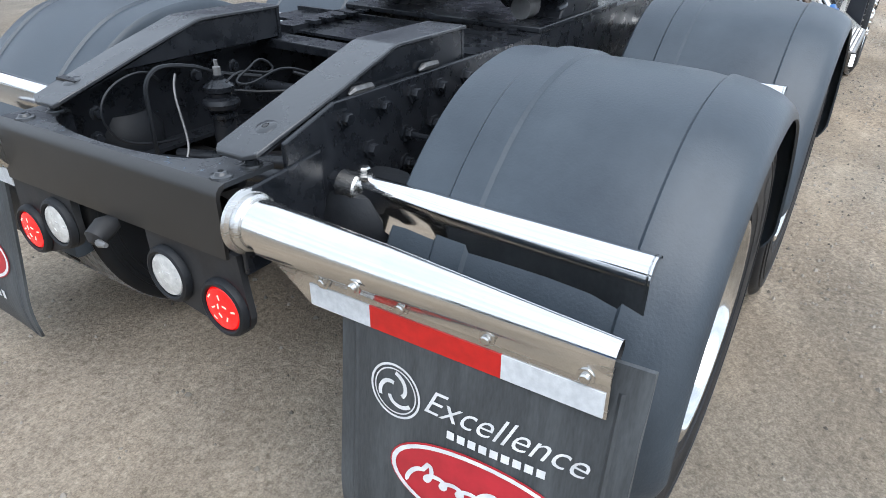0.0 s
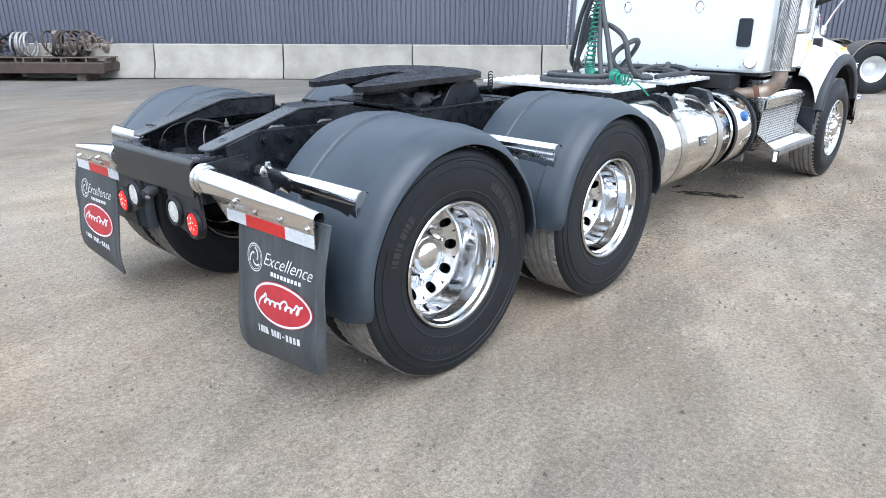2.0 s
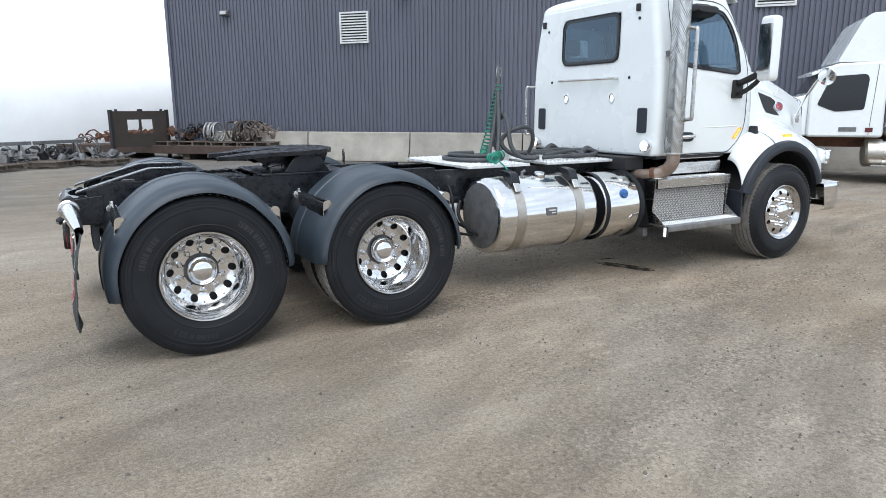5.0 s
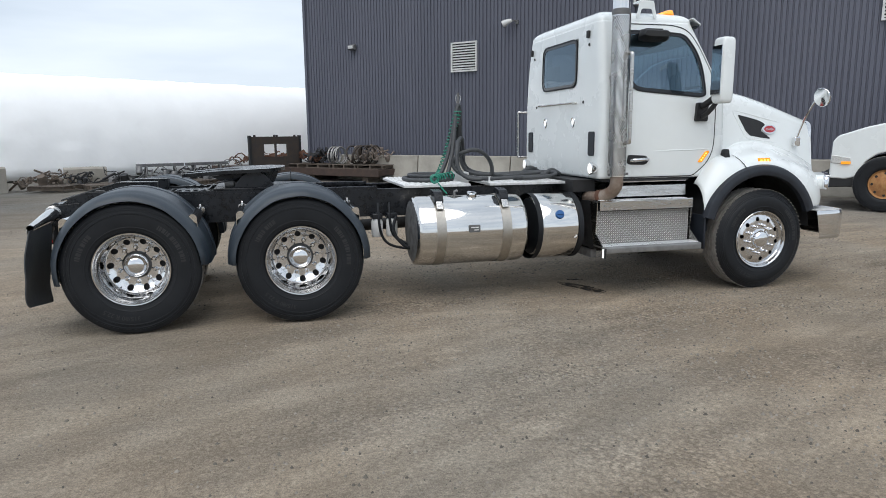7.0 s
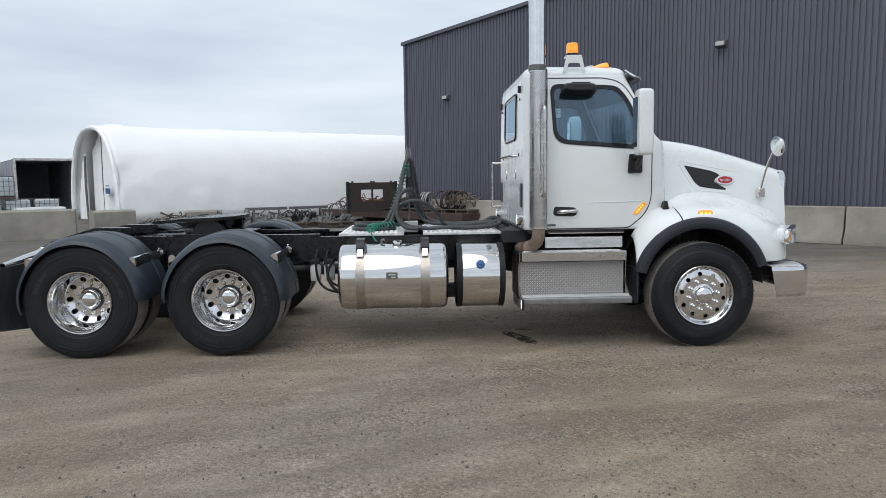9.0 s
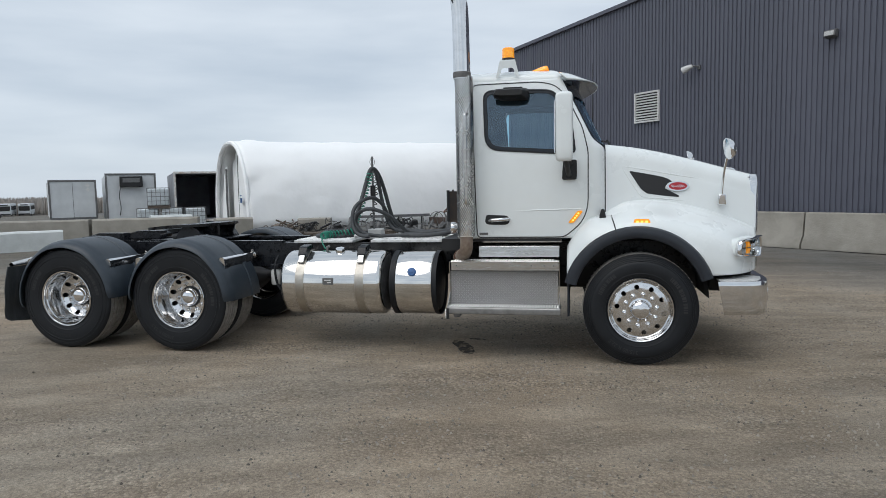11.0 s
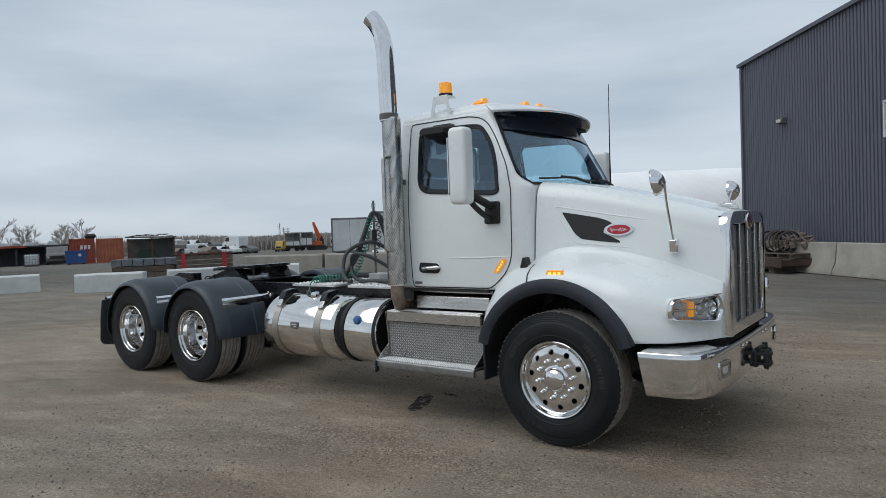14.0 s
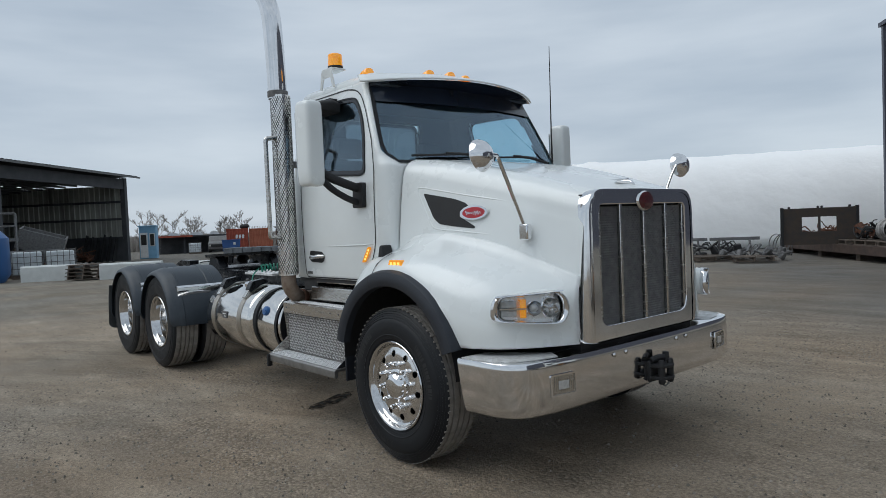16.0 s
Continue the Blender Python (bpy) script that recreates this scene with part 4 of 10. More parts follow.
for sg in (-1, 1):
    # the guide plate: a bent strip with a rounded rear corner
    line = [(-0.668, 1.012), (-0.655, 1.021), (-0.42, 1.094), (-0.20, 1.159), (-0.175, 1.163), (0.14, 1.160)]
    rows = []
    for x, z in line:
        outer = 0.432 - (0.045 if x < -0.66 else 0.012 if x < -0.65 else 0.0)
        inner = 0.298 + (0.012 if x < -0.66 else 0.0)
        rows.append([(x, sg * outer, z), (x, sg * inner, z), (x + 0.002, sg * inner, z - 0.011), (x + 0.002, sg * outer, z - 0.011)])
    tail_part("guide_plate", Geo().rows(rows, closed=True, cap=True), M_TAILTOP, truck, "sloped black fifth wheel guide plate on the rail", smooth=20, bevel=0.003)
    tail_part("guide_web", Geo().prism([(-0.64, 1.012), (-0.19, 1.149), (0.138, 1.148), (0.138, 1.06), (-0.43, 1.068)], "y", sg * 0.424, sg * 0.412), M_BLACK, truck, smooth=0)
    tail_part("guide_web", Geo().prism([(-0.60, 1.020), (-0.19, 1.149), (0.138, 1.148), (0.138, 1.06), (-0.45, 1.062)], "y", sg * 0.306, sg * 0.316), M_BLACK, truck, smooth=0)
    tail_part("end_plate", Geo().box((0.128, min(sg * 0.425, sg * 0.30), 1.04), (0.139, max(sg * 0.425, sg * 0.30), 1.152)), M_BLACK, truck, smooth=0)
    tail_part("side_plate", Geo().prism([(-0.60, 0.80), (0.32, 0.80), (0.32, 1.070), (-0.44, 1.080), (-0.60, 1.03)], "y", sg * 0.432, sg * 0.446), M_BLACK, truck, "black bolted side plate on the chassis rail", smooth=0, bevel=0.003)
    for x in (-0.33, -0.05):
        tail_part("weld_strip", Geo().tube([(x - 0.045, sg * 0.432, 1.083 - 0.003), (x - 0.03, sg * 0.436, 1.087), (x + 0.03, sg * 0.436, 1.085), (x + 0.045, sg * 0.432, 1.079)], [0.004, 0.010, 0.010, 0.004], 6), M_WELD, truck)
    for x, z, long in ((-0.415, 1.037, 0), (-0.274, 1.032, 0.0), (-0.147, 1.034, 0), (-0.021, 1.025, 0), (0.11, 1.026, 0), (-0.179, 0.937, 0.05), (-0.186, 0.861, 0.05), (-0.33, 0.94, 0), (-0.33, 0.86, 0), (-0.05, 0.93, 0.0)):
        tail_bolt(x, sg * 0.446, z, sg, long)
    tail_part("screw", Geo().lathe([(0.0, 0.0015), (0.008, 0.0015), (0.009, 0.004), (0.022, 0.003), (0.026, 0.0)], 16, pose(-0.572, sg * 0.365, 1.0465, 0, -17.2, 0)), M_TAILTOP, truck)
    tail_part("screw_recess", Geo().lathe([(0.0, 0.0045), (0.007, 0.0042)], 6, pose(-0.572, sg * 0.365, 1.0465, 0, -17.2, 0)), M_SEAM, truck, smooth=0)
# bent sheet: flat top with the scoop, rounded bend, upright rear face
edge = [(-0.735, -0.405), (-0.735, 0.45), (-0.60, 0.45), (-0.60, 0.36)]
for k in range(17):
    a = math.pi * k / 16
    edge.append((-0.605 - 0.112 * math.sin(a) ** 0.75, 0.03 + 0.315 * math.cos(a)))
edge += [(-0.60, -0.30), (-0.60, -0.405)]
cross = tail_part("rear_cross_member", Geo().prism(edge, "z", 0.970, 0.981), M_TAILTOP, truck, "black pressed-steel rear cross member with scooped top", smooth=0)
bend = [(-0.735, 0.981), (-0.748, 0.977), (-0.757, 0.968), (-0.760, 0.955), (-0.760, 0.818), (-0.750, 0.818), (-0.750, 0.953), (-0.746, 0.963), (-0.735, 0.970)]
part("rear_plate", Geo().rows([[(x, y, z) for x, z in bend] for y in (-0.405, -0.10, 0.2, 0.45)], closed=True, cap=True), M_TAIL, cross, "satin black flat rear face", smooth=35)
lip = [(x, y) for x, y in edge[4:21]]
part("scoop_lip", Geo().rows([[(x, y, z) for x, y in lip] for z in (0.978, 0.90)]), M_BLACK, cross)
r9 = random.Random(14)
for k in range(46):
    x, y = r9.uniform(-0.73, -0.615), r9.uniform(-0.39, 0.44)
    if inside(edge, x, y):
        part("water_drop", Geo().lathe([(0.0, 0.0016), (0.0022, 0.0012), (0.0034, 0.0)], 7, pose(x, y, 0.9812) @ Matrix.Scale(r9.uniform(0.6, 1.5), 4)), M_LENS, cross)
for sg in (-1, 1):
    tail_part("gusset", Geo().prism([(-0.748, 0.79), (-0.748, 0.955), (-0.70, 0.972), (-0.50, 0.99), (-0.50, 0.79)], "y", sg * 0.440, sg * 0.452), M_BLACK, truck, smooth=0, bevel=0.004)
    for x in (-0.712, -0.632):
        tail_part("bolt", Geo().lathe([(0.0, 0.009), (0.006, 0.009), (0.0065, 0.0125), (0.012, 0.012), (0.0165, 0.006), (0.024, 0.004), (0.025, 0.0)], 14, pose(x, sg * 0.372, 0.981)), M_TAILTOP, truck)
LAMPS = {-1: ((-0.372, 0.692), (-0.192, 0.720)), 1: ((0.400, 0.676), (0.252, 0.731))}
for sg in (-1, 1):
    (ya, za), (yb, zb) = LAMPS[sg]
    # the bracket follows the two lamps and hangs from the cross member
    d = Vector((ya - yb, za - zb)).normalized()
    n2 = Vector((-d.y, d.x)) * (1 if d.x > 0 else -1)
    low = [Vector((ya, za)) + 0.072 * (math.cos(t) * d - math.sin(t) * n2) for t in np.linspace(0.0, math.pi / 2, 6)]
    low += [Vector((yb, zb)) + 0.072 * (math.cos(t) * d - math.sin(t) * n2) for t in np.linspace(math.pi / 2, math.pi, 6)]
    poly = [tuple(p) for p in low] + [(yb - 0.074 * d.x, 0.83), (ya + 0.055 * d.x, 0.83)]
    tail_part("lamp_bracket", Geo().prism(poly, "x", -0.752, -0.735), M_BLACKSOFT, truck, smooth=20)
    for name, y, z, mt, lab in (("stop_lamp", ya, za, M_LAMPRED, "round red stop lamp in black grommet"), ("reverse_lamp", yb, zb, M_LAMPWHITE, "round clear reversing lamp in black grommet")):
        q = TAIL_TILT @ pose(-0.754, y, z, 0, -90, 0)
        lamp = part(name, Geo().lathe([(0.054, 0.0), (0.054, 0.010), (0.050, 0.015), (0.030, 0.019), (0.0, 0.020)], 32, q), mt, truck, lab)
        part("grommet", Geo().lathe([(0.053, 0.004), (0.055, 0.016), (0.060, 0.019), (0.067, 0.016), (0.071, 0.008), (0.071, 0.0)], 32, q), M_RUBBER, lamp)
        for k in range(9):
            a, r = 2.4 * k + 0.6, 0.010 + 0.0040 * k
            m = q @ pose(r * math.cos(a), r * math.sin(a), 0.0205 - 0.004 * (r / 0.05) ** 2, 0, 0, 40 * k)
            part("led", Geo().box((-0.006, -0.0018, -0.001), (0.006, 0.0018, 0.0006), m), M_LAMPWHITE if mt is M_LAMPWHITE else M_LED, lamp, smooth=0)
tail_part("air_valve", Geo().tube([(-0.74, 0.02, 0.79), (-0.77, 0.02, 0.785), (-0.80, 0.015, 0.77), (-0.81, 0.012, 0.762)], [0.02, 0.030, 0.028, 0.010], 10), M_BLACKSOFT, truck)
tail_part("valve_stem", Geo().tube([(-0.79, 0.03, 0.775), (-0.805, -0.01, 0.765), (-0.805, -0.035, 0.768)], [0.008, 0.010, 0.006], 8), M_GREY, truck)
# levelling damper, cables and struts in the well between the rails
damp = tail_part("shock_absorber", Geo().lathe([(0.0, 0.02), (0.034, 0.02), (0.034, 0.235), (0.040, 0.24), (0.040, 0.252), (0.030, 0.256), (0.050, 0.270), (0.054, 0.283), (0.050, 0.296), (0.032, 0.300), (0.034, 0.312), (0.044, 0.318), (0.044, 0.332), (0.026, 0.345), (0.018, 0.35), (0.018, 0.362), (0.0, 0.363)], 22, pose(-0.262, 0.16, 0.665)), M_BLACK, truck, "black damper with stepped collar", smooth=30)
part("damper_nut", Geo().lathe([(0.012, 0.36), (0.012, 0.385), (0.006, 0.388), (0.006, 0.405), (0.0, 0.406)], 6, pose(-0.262, 0.16, 0.665)), M_GREY, damp, smooth=20)
for pts, r, mt in (([(-0.40, 0.24, 1.03), (-0.458, 0.22, 1.066), (-0.545, 0.22, 1.050), (-0.593, 0.22, 0.999), (-0.587, 0.22, 0.945), (-0.546, 0.22, 0.897), (-0.45, 0.22, 0.867), (-0.36, 0.25, 0.85)], 0.0036, M_RUBBER),
                   ([(-0.40, 0.20, 0.76), (-0.47, 0.19, 0.83), (-0.488, 0.18, 0.894), (-0.486, 0.18, 0.98), (-0.48, 0.18, 1.04), (-0.45, 0.18, 1.072), (-0.397, 0.18, 1.076), (-0.309, 0.18, 1.055), (-0.244, 0.18, 1.027), (-0.10, 0.16, 0.99)], 0.0062, M_RUBBER),
                   ([(-0.284, 0.1, 1.018), (-0.219, 0.1, 1.036), (-0.135, 0.1, 1.017), (-0.106, 0.1, 1.028), (-0.14, 0.11, 1.054), (-0.197, 0.1, 1.04), (-0.262, 0.08, 1.02), (-0.22, 0.06, 1.01), (-0.12, 0.05, 1.03), (-0.02, 0.03, 1.0)], 0.0036, M_RUBBER),
                   ([(-0.25, 0.13, 0.985), (-0.15, 0.08, 0.965), (-0.08, 0.0, 0.955), (-0.06, -0.12, 0.90), (-0.08, -0.22, 0.84)], 0.004, M_RUBBER),
                   ([(-0.10, 0.02, 1.02), (0.0, -0.03, 0.98), (0.04, -0.10, 0.97), (0.03, -0.22, 0.99)], 0.0045, M_RUBBER),
                   ([(-0.52, 0.05, 0.70), (-0.45, 0.13, 0.80), (-0.40, 0.16, 0.86), (-0.37, 0.22, 0.97), (-0.33, 0.26, 1.03)], 0.0035, M_GREY)):
    tail_part("air_line", Geo().tube(curve(pts, 8), r, 6), mt, truck)
for y0, y1, x0, x1, z in ((0.34, -0.30, -0.50, -0.30, 0.80), (0.30, -0.30, -0.34, -0.05, 0.76), (0.345, -0.345, 0.02, 0.06, 0.90)):
    tail_part("strut", Geo().tube([(x0, y0, z + 0.02), ((x0 + x1) / 2, (y0 + y1) / 2, z + 0.01), (x1, y1, z)], 0.022, 10), M_BLACK, truck)
tail_part("valve_block", Geo().box((-0.10, -0.10, 0.93), (0.0, 0.02, 0.985)), M_GREY, truck, bevel=0.008)
for x, z in ((-0.539, 0.955), (-0.555, 0.885), (-0.20, 0.99), (-0.05, 0.99), (0.0, 0.90)):
    tail_part("bolt", Geo().lathe([(0.0, 0.02), (0.013, 0.019), (0.015, 0.008), (0.022, 0.006), (0.022, 0.0)], 8, pose(x, 0.345, z, 90, 0, 0)), M_BLACK, truck, smooth=30)
part("cross_brace", Geo().prism([(0.10, 1.01), (0.20, 1.01), (0.20, 1.04), (0.10, 1.04)], "y", -0.34, 0.34), M_BLACK, truck, smooth=0, bevel=0.004)
part("cross_brace", Geo().prism([(0.38, 1.036), (0.56, 1.036), (0.56, 1.062), (0.545, 1.062), (0.545, 1.046), (0.38, 1.046)], "y", -0.40, 0.62), M_BLACK, truck, smooth=0)


# rear fenders and their chrome hangers
def fender_mesh(a_front, a_rear):
    prof = [(0.545, -0.612), (0.585, -0.614), (0.598, -0.625), (0.601, -0.66), (0.602, -0.737), (0.610, -0.745), (0.609, -0.815), (0.6005, -0.823), (0.6015, -0.90), (0.6015, -1.00), (0.599, -1.09), (0.5925, -1.145), (0.5995, -1.152), (0.5935, -1.195), (0.5895, -1.203), (0.583, -1.232), (0.572, -1.262), (0.556, -1.286), (0.541, -1.298), (0.525, -1.303), (0.523, -1.296), (0.538, -1.291), (0.551, -1.280), (0.566, -1.257), (0.577, -1.228), (0.592, -1.14), (0.594, -1.0), (0.594, -0.66), (0.586, -0.63), (0.545, -0.620)]
    rings = []
    for i in range(61):
        t = i / 60
        a = radians(a_front + (a_rear - a_front) * t)
        flare = 0.022 * (abs(math.cos(a)) ** 3)
        wob = 0.0015 * math.sin(7 * a) + 0.0012 * math.sin(13 * a + 1)
        end = max(0.0, 1 - min(t, 1 - t) * 60 / 2.5)
        rings.append([((r + flare + wob) * math.cos(a), y + (0.028 * end * end if y < -1.22 else 0.0), (r + flare + wob) * math.sin(a)) for r, y in prof])
    return to_mesh("fender", Geo().rows(rings, closed=True, cap=True), M_FENDER, 40)


for ax, a0, a1 in ((AXLES[0], 1, 190), (AXLES[1], -1, 181)):
    me = fender_mesh(a0, a1)
    for sg in (-1, 1):
        f = part("rear_fender", me, M_FENDER, truck, "dark grey moulded plastic half-round rear fender")
        f.matrix_local = pose(ax, 0, HUB_Z) @ Matrix.Diagonal((0.968, -sg, 1.05, 1))
    for dx in (-0.475, 0.475):
        for sg in (-1, 1):
            o = -1 if dx < 0 else 1
            x, z = ax + 0.482 * o, 0.918 if ax < 0.5 else 0.932
            h = part("fender_hanger", Geo().tube([(x, sg * 0.42, z - 0.020), (x, sg * 0.52, z - 0.018)], 0.030, 14), M_BLACK, truck, "black pipe bracket with chrome half-round cover")
            part("collar", Geo().tube([(x, sg * 0.468, z - 0.020), (x, sg * 0.472, z - 0.020), (x, sg * 0.520, z - 0.018), (x, sg * 0.524, z - 0.018)], [0.034, 0.038, 0.038, 0.034], 18), M_STEEL, h)
            part("bolt", Geo().lathe([(0.0, 0.026), (0.010, 0.026), (0.014, 0.022), (0.015, 0.008), (0.022, 0.007), (0.022, 0.0)], 6, pose(x, sg * 0.532, z + 0.012)), M_STEEL, h, smooth=30)
            rows = []
            for i in range(17):
                t = i / 16
                y = 0.512 + 0.682 * t
                k = 0.60 + 0.40 * min(1.0, t * 3)
                drop = 0.030 + 0.078 * min(1.0, max(0.0, (t - 0.02) / 0.13))
                # a sheet bent over the pipe: rounded top, tall outer face
                path = [(-0.040 * k, -0.006), (-0.034 * k, 0.006), (-0.020 * k, 0.014), (-0.004 * k, 0.017), (0.012 * k, 0.013), (0.023 * k, 0.003), (0.028 * k, -0.010), (0.030 * k, -drop)]
                inner = [(a - 0.003, b - 0.004) for a, b in path[::-1]]
                rows.append([(x + o * a, sg * y, z + b) for a, b in path + inner])
            part("cover", Geo().rows(rows, closed=True, cap=True), M_CHROME, h, "polished chrome half-round cover")
            part("end_cap", Geo().prism([(x + o * a, z + b) for a, b in path[:-1] + [(0.030, -0.060), (-0.030, -0.030)]], "y", sg * 1.186, sg * 1.190), M_STEELHANG, h, smooth=0)


# mud flaps on tapered chrome hangers
def flap_at(sg):
    tilt = TAIL_TILT
    tube_c = [(-0.716, 0.445, 0.902), (-0.714, 0.52, 0.898), (-0.699, 0.78, 0.881), (-0.675, 1.212, 0.853)]
    h = part("flap_hanger", Geo().tube([(x, sg * y, z) for x, y, z in tube_c], [0.053, 0.053, 0.046, 0.026], 32, cap=False), M_STEELHANG, truck, "tapered chrome tube mud flap hanger")
    part("tube_lining", Geo().tube([(x, sg * y, z) for x, y, z in ((-0.681, 1.10, 0.860), (-0.6751, 1.2115, 0.853))], [0.029, 0.0235], 20, cap=False), M_BLACKSOFT, h)
    part("flange", Geo().tube([(-0.718, sg * y, 0.903) for y in (0.432, 0.440, 0.449, 0.453, 0.466, 0.472)], [0.062, 0.070, 0.070, 0.061, 0.060, 0.054], 32), M_STEEL, h)
    poly = [(sg * 0.452, 0.850), (sg * 0.452, 0.835), (sg * 0.575, 0.744), (sg * 1.213, 0.741), (sg * 1.213, 0.853)]
    part("backing_plate", Geo().prism(poly, "x", -0.7015, -0.6965), M_STEEL, h, "stainless hanger plate", smooth=0)
    # the sheet that runs from the tube down on to the plate
    rows = []
    for i in range(13):
        t = i / 12
        y = 0.50 + 0.712 * t
        cx, cz, cr = -0.715 + 0.040 * t, 0.899 - 0.046 * t, 0.0535 - 0.027 * t
        rows.append([(cx - cr * 0.985, sg * y, cz + cr * 0.1), (cx - cr * 0.98, sg * y, cz - cr * 0.3), (cx - cr * 0.86, sg * y, cz - cr * 0.72), (min(cx - cr * 0.35, -0.703), sg * y, cz - cr * 1.15), (-0.7025, sg * y, cz - cr * 1.7)])
    part("wrap_sheet", Geo().rows(rows), M_STEELHANG, h, smooth=60)
    for y, z in ((0.620, 0.808), (0.738, 0.857), (0.812, 0.815), (0.992, 0.816), (1.172, 0.813)):
        part("bolt", Geo().lathe([(0.0, 0.012), (0.007, 0.012), (0.0095, 0.010), (0.010, 0.004), (0.0155, 0.0035), (0.016, 0.0)], 12, pose(-0.7025 - (0.044 if z > 0.84 else 0.0), sg * y, z, 0, -90, 0)), M_STEEL, h, smooth=30)
    for y0, y1, mt in ((0.580, 0.734, M_TAPEWHITE), (0.734, 1.021, M_TAPERED), (1.021, 1.207, M_TAPEWHITE)):
        part("reflective_tape", Geo().box((-0.7038, min(sg * y0, sg * y1), 0.743), (-0.7002, max(sg * y0, sg * y1), 0.793)), mt, h, smooth=0)
    g = Geo()
    for i in range(14):
        for j in range(5):
            y, z = 0.586 + 0.0108 * i, 0.748 + 0.0100 * j
            g.add([(-0.7042, sg * (y + a), z + b) for a, b in ((0, 0.0042), (0.0044, 0), (0, -0.0042), (-0.0044, 0))] + [(-0.7050, sg * y, z)], [(0, 1, 4), (1, 2, 4), (2, 3, 4), (3, 0, 4)])
    tagged(part("tape_cells", g, M_TAPEWHITE, h, smooth=0), kind="stuff")

    def skin(y, z, d):
        back = -0.13 * (0.80 - z) + 0.05 * max(0, (0.36 - z) / 0.2) ** 2
        edge = 0.012 * math.sin((z - 0.2) * 11) * max(0.0, (y - 1.13) / 0.13)
        wave = 0.006 * math.sin(y * 9 + z * 4)
        return (-0.690 + d + back + edge + wave, sg * y, z + 0.125 * (y - 0.66) * min(1.0, max(0.0, (0.62 - z) / 0.40)))

    rows = []
    zs = list(np.linspace(0.838, 0.24, 22)) + [0.165 + 0.07 * (1 - math.sin(a)) for a in np.linspace(0.15, math.pi / 2, 7)]
    for z in zs:
        k = max(0.0, (0.235 - z) / 0.07)
        cut_in = 0.07 * (1 - math.sqrt(max(0.0, 1 - k * k)))
        lo, hi = 0.655 + cut_in, 1.272 - cut_in
        ys = np.linspace(lo, hi, 21)
        frayed = 0.004 * noise.noise((z * 60, sg, 3.0))
        rows.append([skin(y + (frayed if y == ys[-1] else 0.0), z, 0.0) for y in ys] + [skin(y, z, 0.009) for y in ys[::-1]])
    fl = part("mud_flap", Geo().rows(rows, closed=True, cap=True), M_FLAP, truck, "dusty black rubber mud flap with printed logo", smooth=50)
    h.matrix_local = fl.matrix_local = tilt
    for y in (0.695, 1.228):
        part("rib", Geo().rows([[skin(y + dy, z, dd) for dy, dd in ((-0.006, 0.0), (0.0, -0.004), (0.006, 0.0))] for z in np.linspace(0.79, 0.19, 16)]), M_FLAP, fl)

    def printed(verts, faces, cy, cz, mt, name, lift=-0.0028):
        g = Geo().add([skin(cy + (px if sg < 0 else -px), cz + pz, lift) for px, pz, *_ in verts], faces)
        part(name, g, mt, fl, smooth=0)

    mid = 0.966
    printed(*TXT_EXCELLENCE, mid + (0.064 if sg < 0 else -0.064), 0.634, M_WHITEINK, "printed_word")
    n = 40
    ring = lambda a, b, cx=0.0, cz=0.0: ([(cx + a * math.cos(2 * math.pi * k / n), cz + b * math.sin(2 * math.pi * k / n)) for k in range(n)])  # noqa: E731

    def band2(a0, b0, a1, b1):
        v = ring(a0, b0) + ring(a1, b1)
        return v, [(k, (k + 1) % n, n + (k + 1) % n, n + k) for k in range(n)]

    lx = mid - 0.168 if sg < 0 else mid + 0.150
    printed(*band2(0.062, 0.062, 0.057, 0.057), lx, 0.622, M_WHITEINK, "printed_ring")
    printed(*band2(0.052, 0.052, 0.049, 0.049), lx, 0.622, M_WHITEINK, "printed_ring")
    for k in range(3):
        a = radians(90 + 120 * k)
        pts = [(0.026 * math.cos(a + t) * (0.6 + 0.5 * t), 0.026 * math.sin(a + t) * (0.6 + 0.5 * t)) for t in np.linspace(0.2, 2.1, 9)]
        v, w = [], 0.0045
        for i, p in enumerate(pts):
            q = pts[min(i + 1, 8)]
            o = pts[max(i - 1, 0)]
            d = Vector((q[0] - o[0], q[1] - o[1])).normalized()
            v += [(p[0] - w * d.y, p[1] + w * d.x), (p[0] + w * d.y, p[1] - w * d.x)]
        printed(v, [(2 * i, 2 * i + 2, 2 * i + 3, 2 * i + 1) for i in range(8)], lx, 0.622, M_WHITEINK, "printed_mark")
    def bar(a, b, h, cy, cz):
        printed([(a, -h), (b, -h), (b, h), (a, h)], [(0, 1, 2, 3)], cy, cz, M_WHITEINK, "printed_bar")

    for i in range(9):
        bar(-0.103 + 0.0232 * i, -0.0865 + 0.0232 * i, 0.0095, mid + (0.062 if sg < 0 else -0.062), 0.580)
    field = [p for f in (1.0, 0.8, 0.6, 0.4, 0.2, 0.03) for p in ring(0.210 * f, 0.100 * f)]
    printed(field, [(j * n + k, j * n + (k + 1) % n, (j + 1) * n + (k + 1) % n, (j + 1) * n + k) for j in range(5) for k in range(n)] + [tuple(range(5 * n, 6 * n))], mid + 0.036 * -sg, 0.452, M_REDINK, "red_oval", -0.0028)
    printed(*band2(0.206, 0.096, 0.195, 0.086), mid + 0.036 * -sg, 0.452, M_WHITEINK, "oval_outline", -0.0042)
    stroke = []
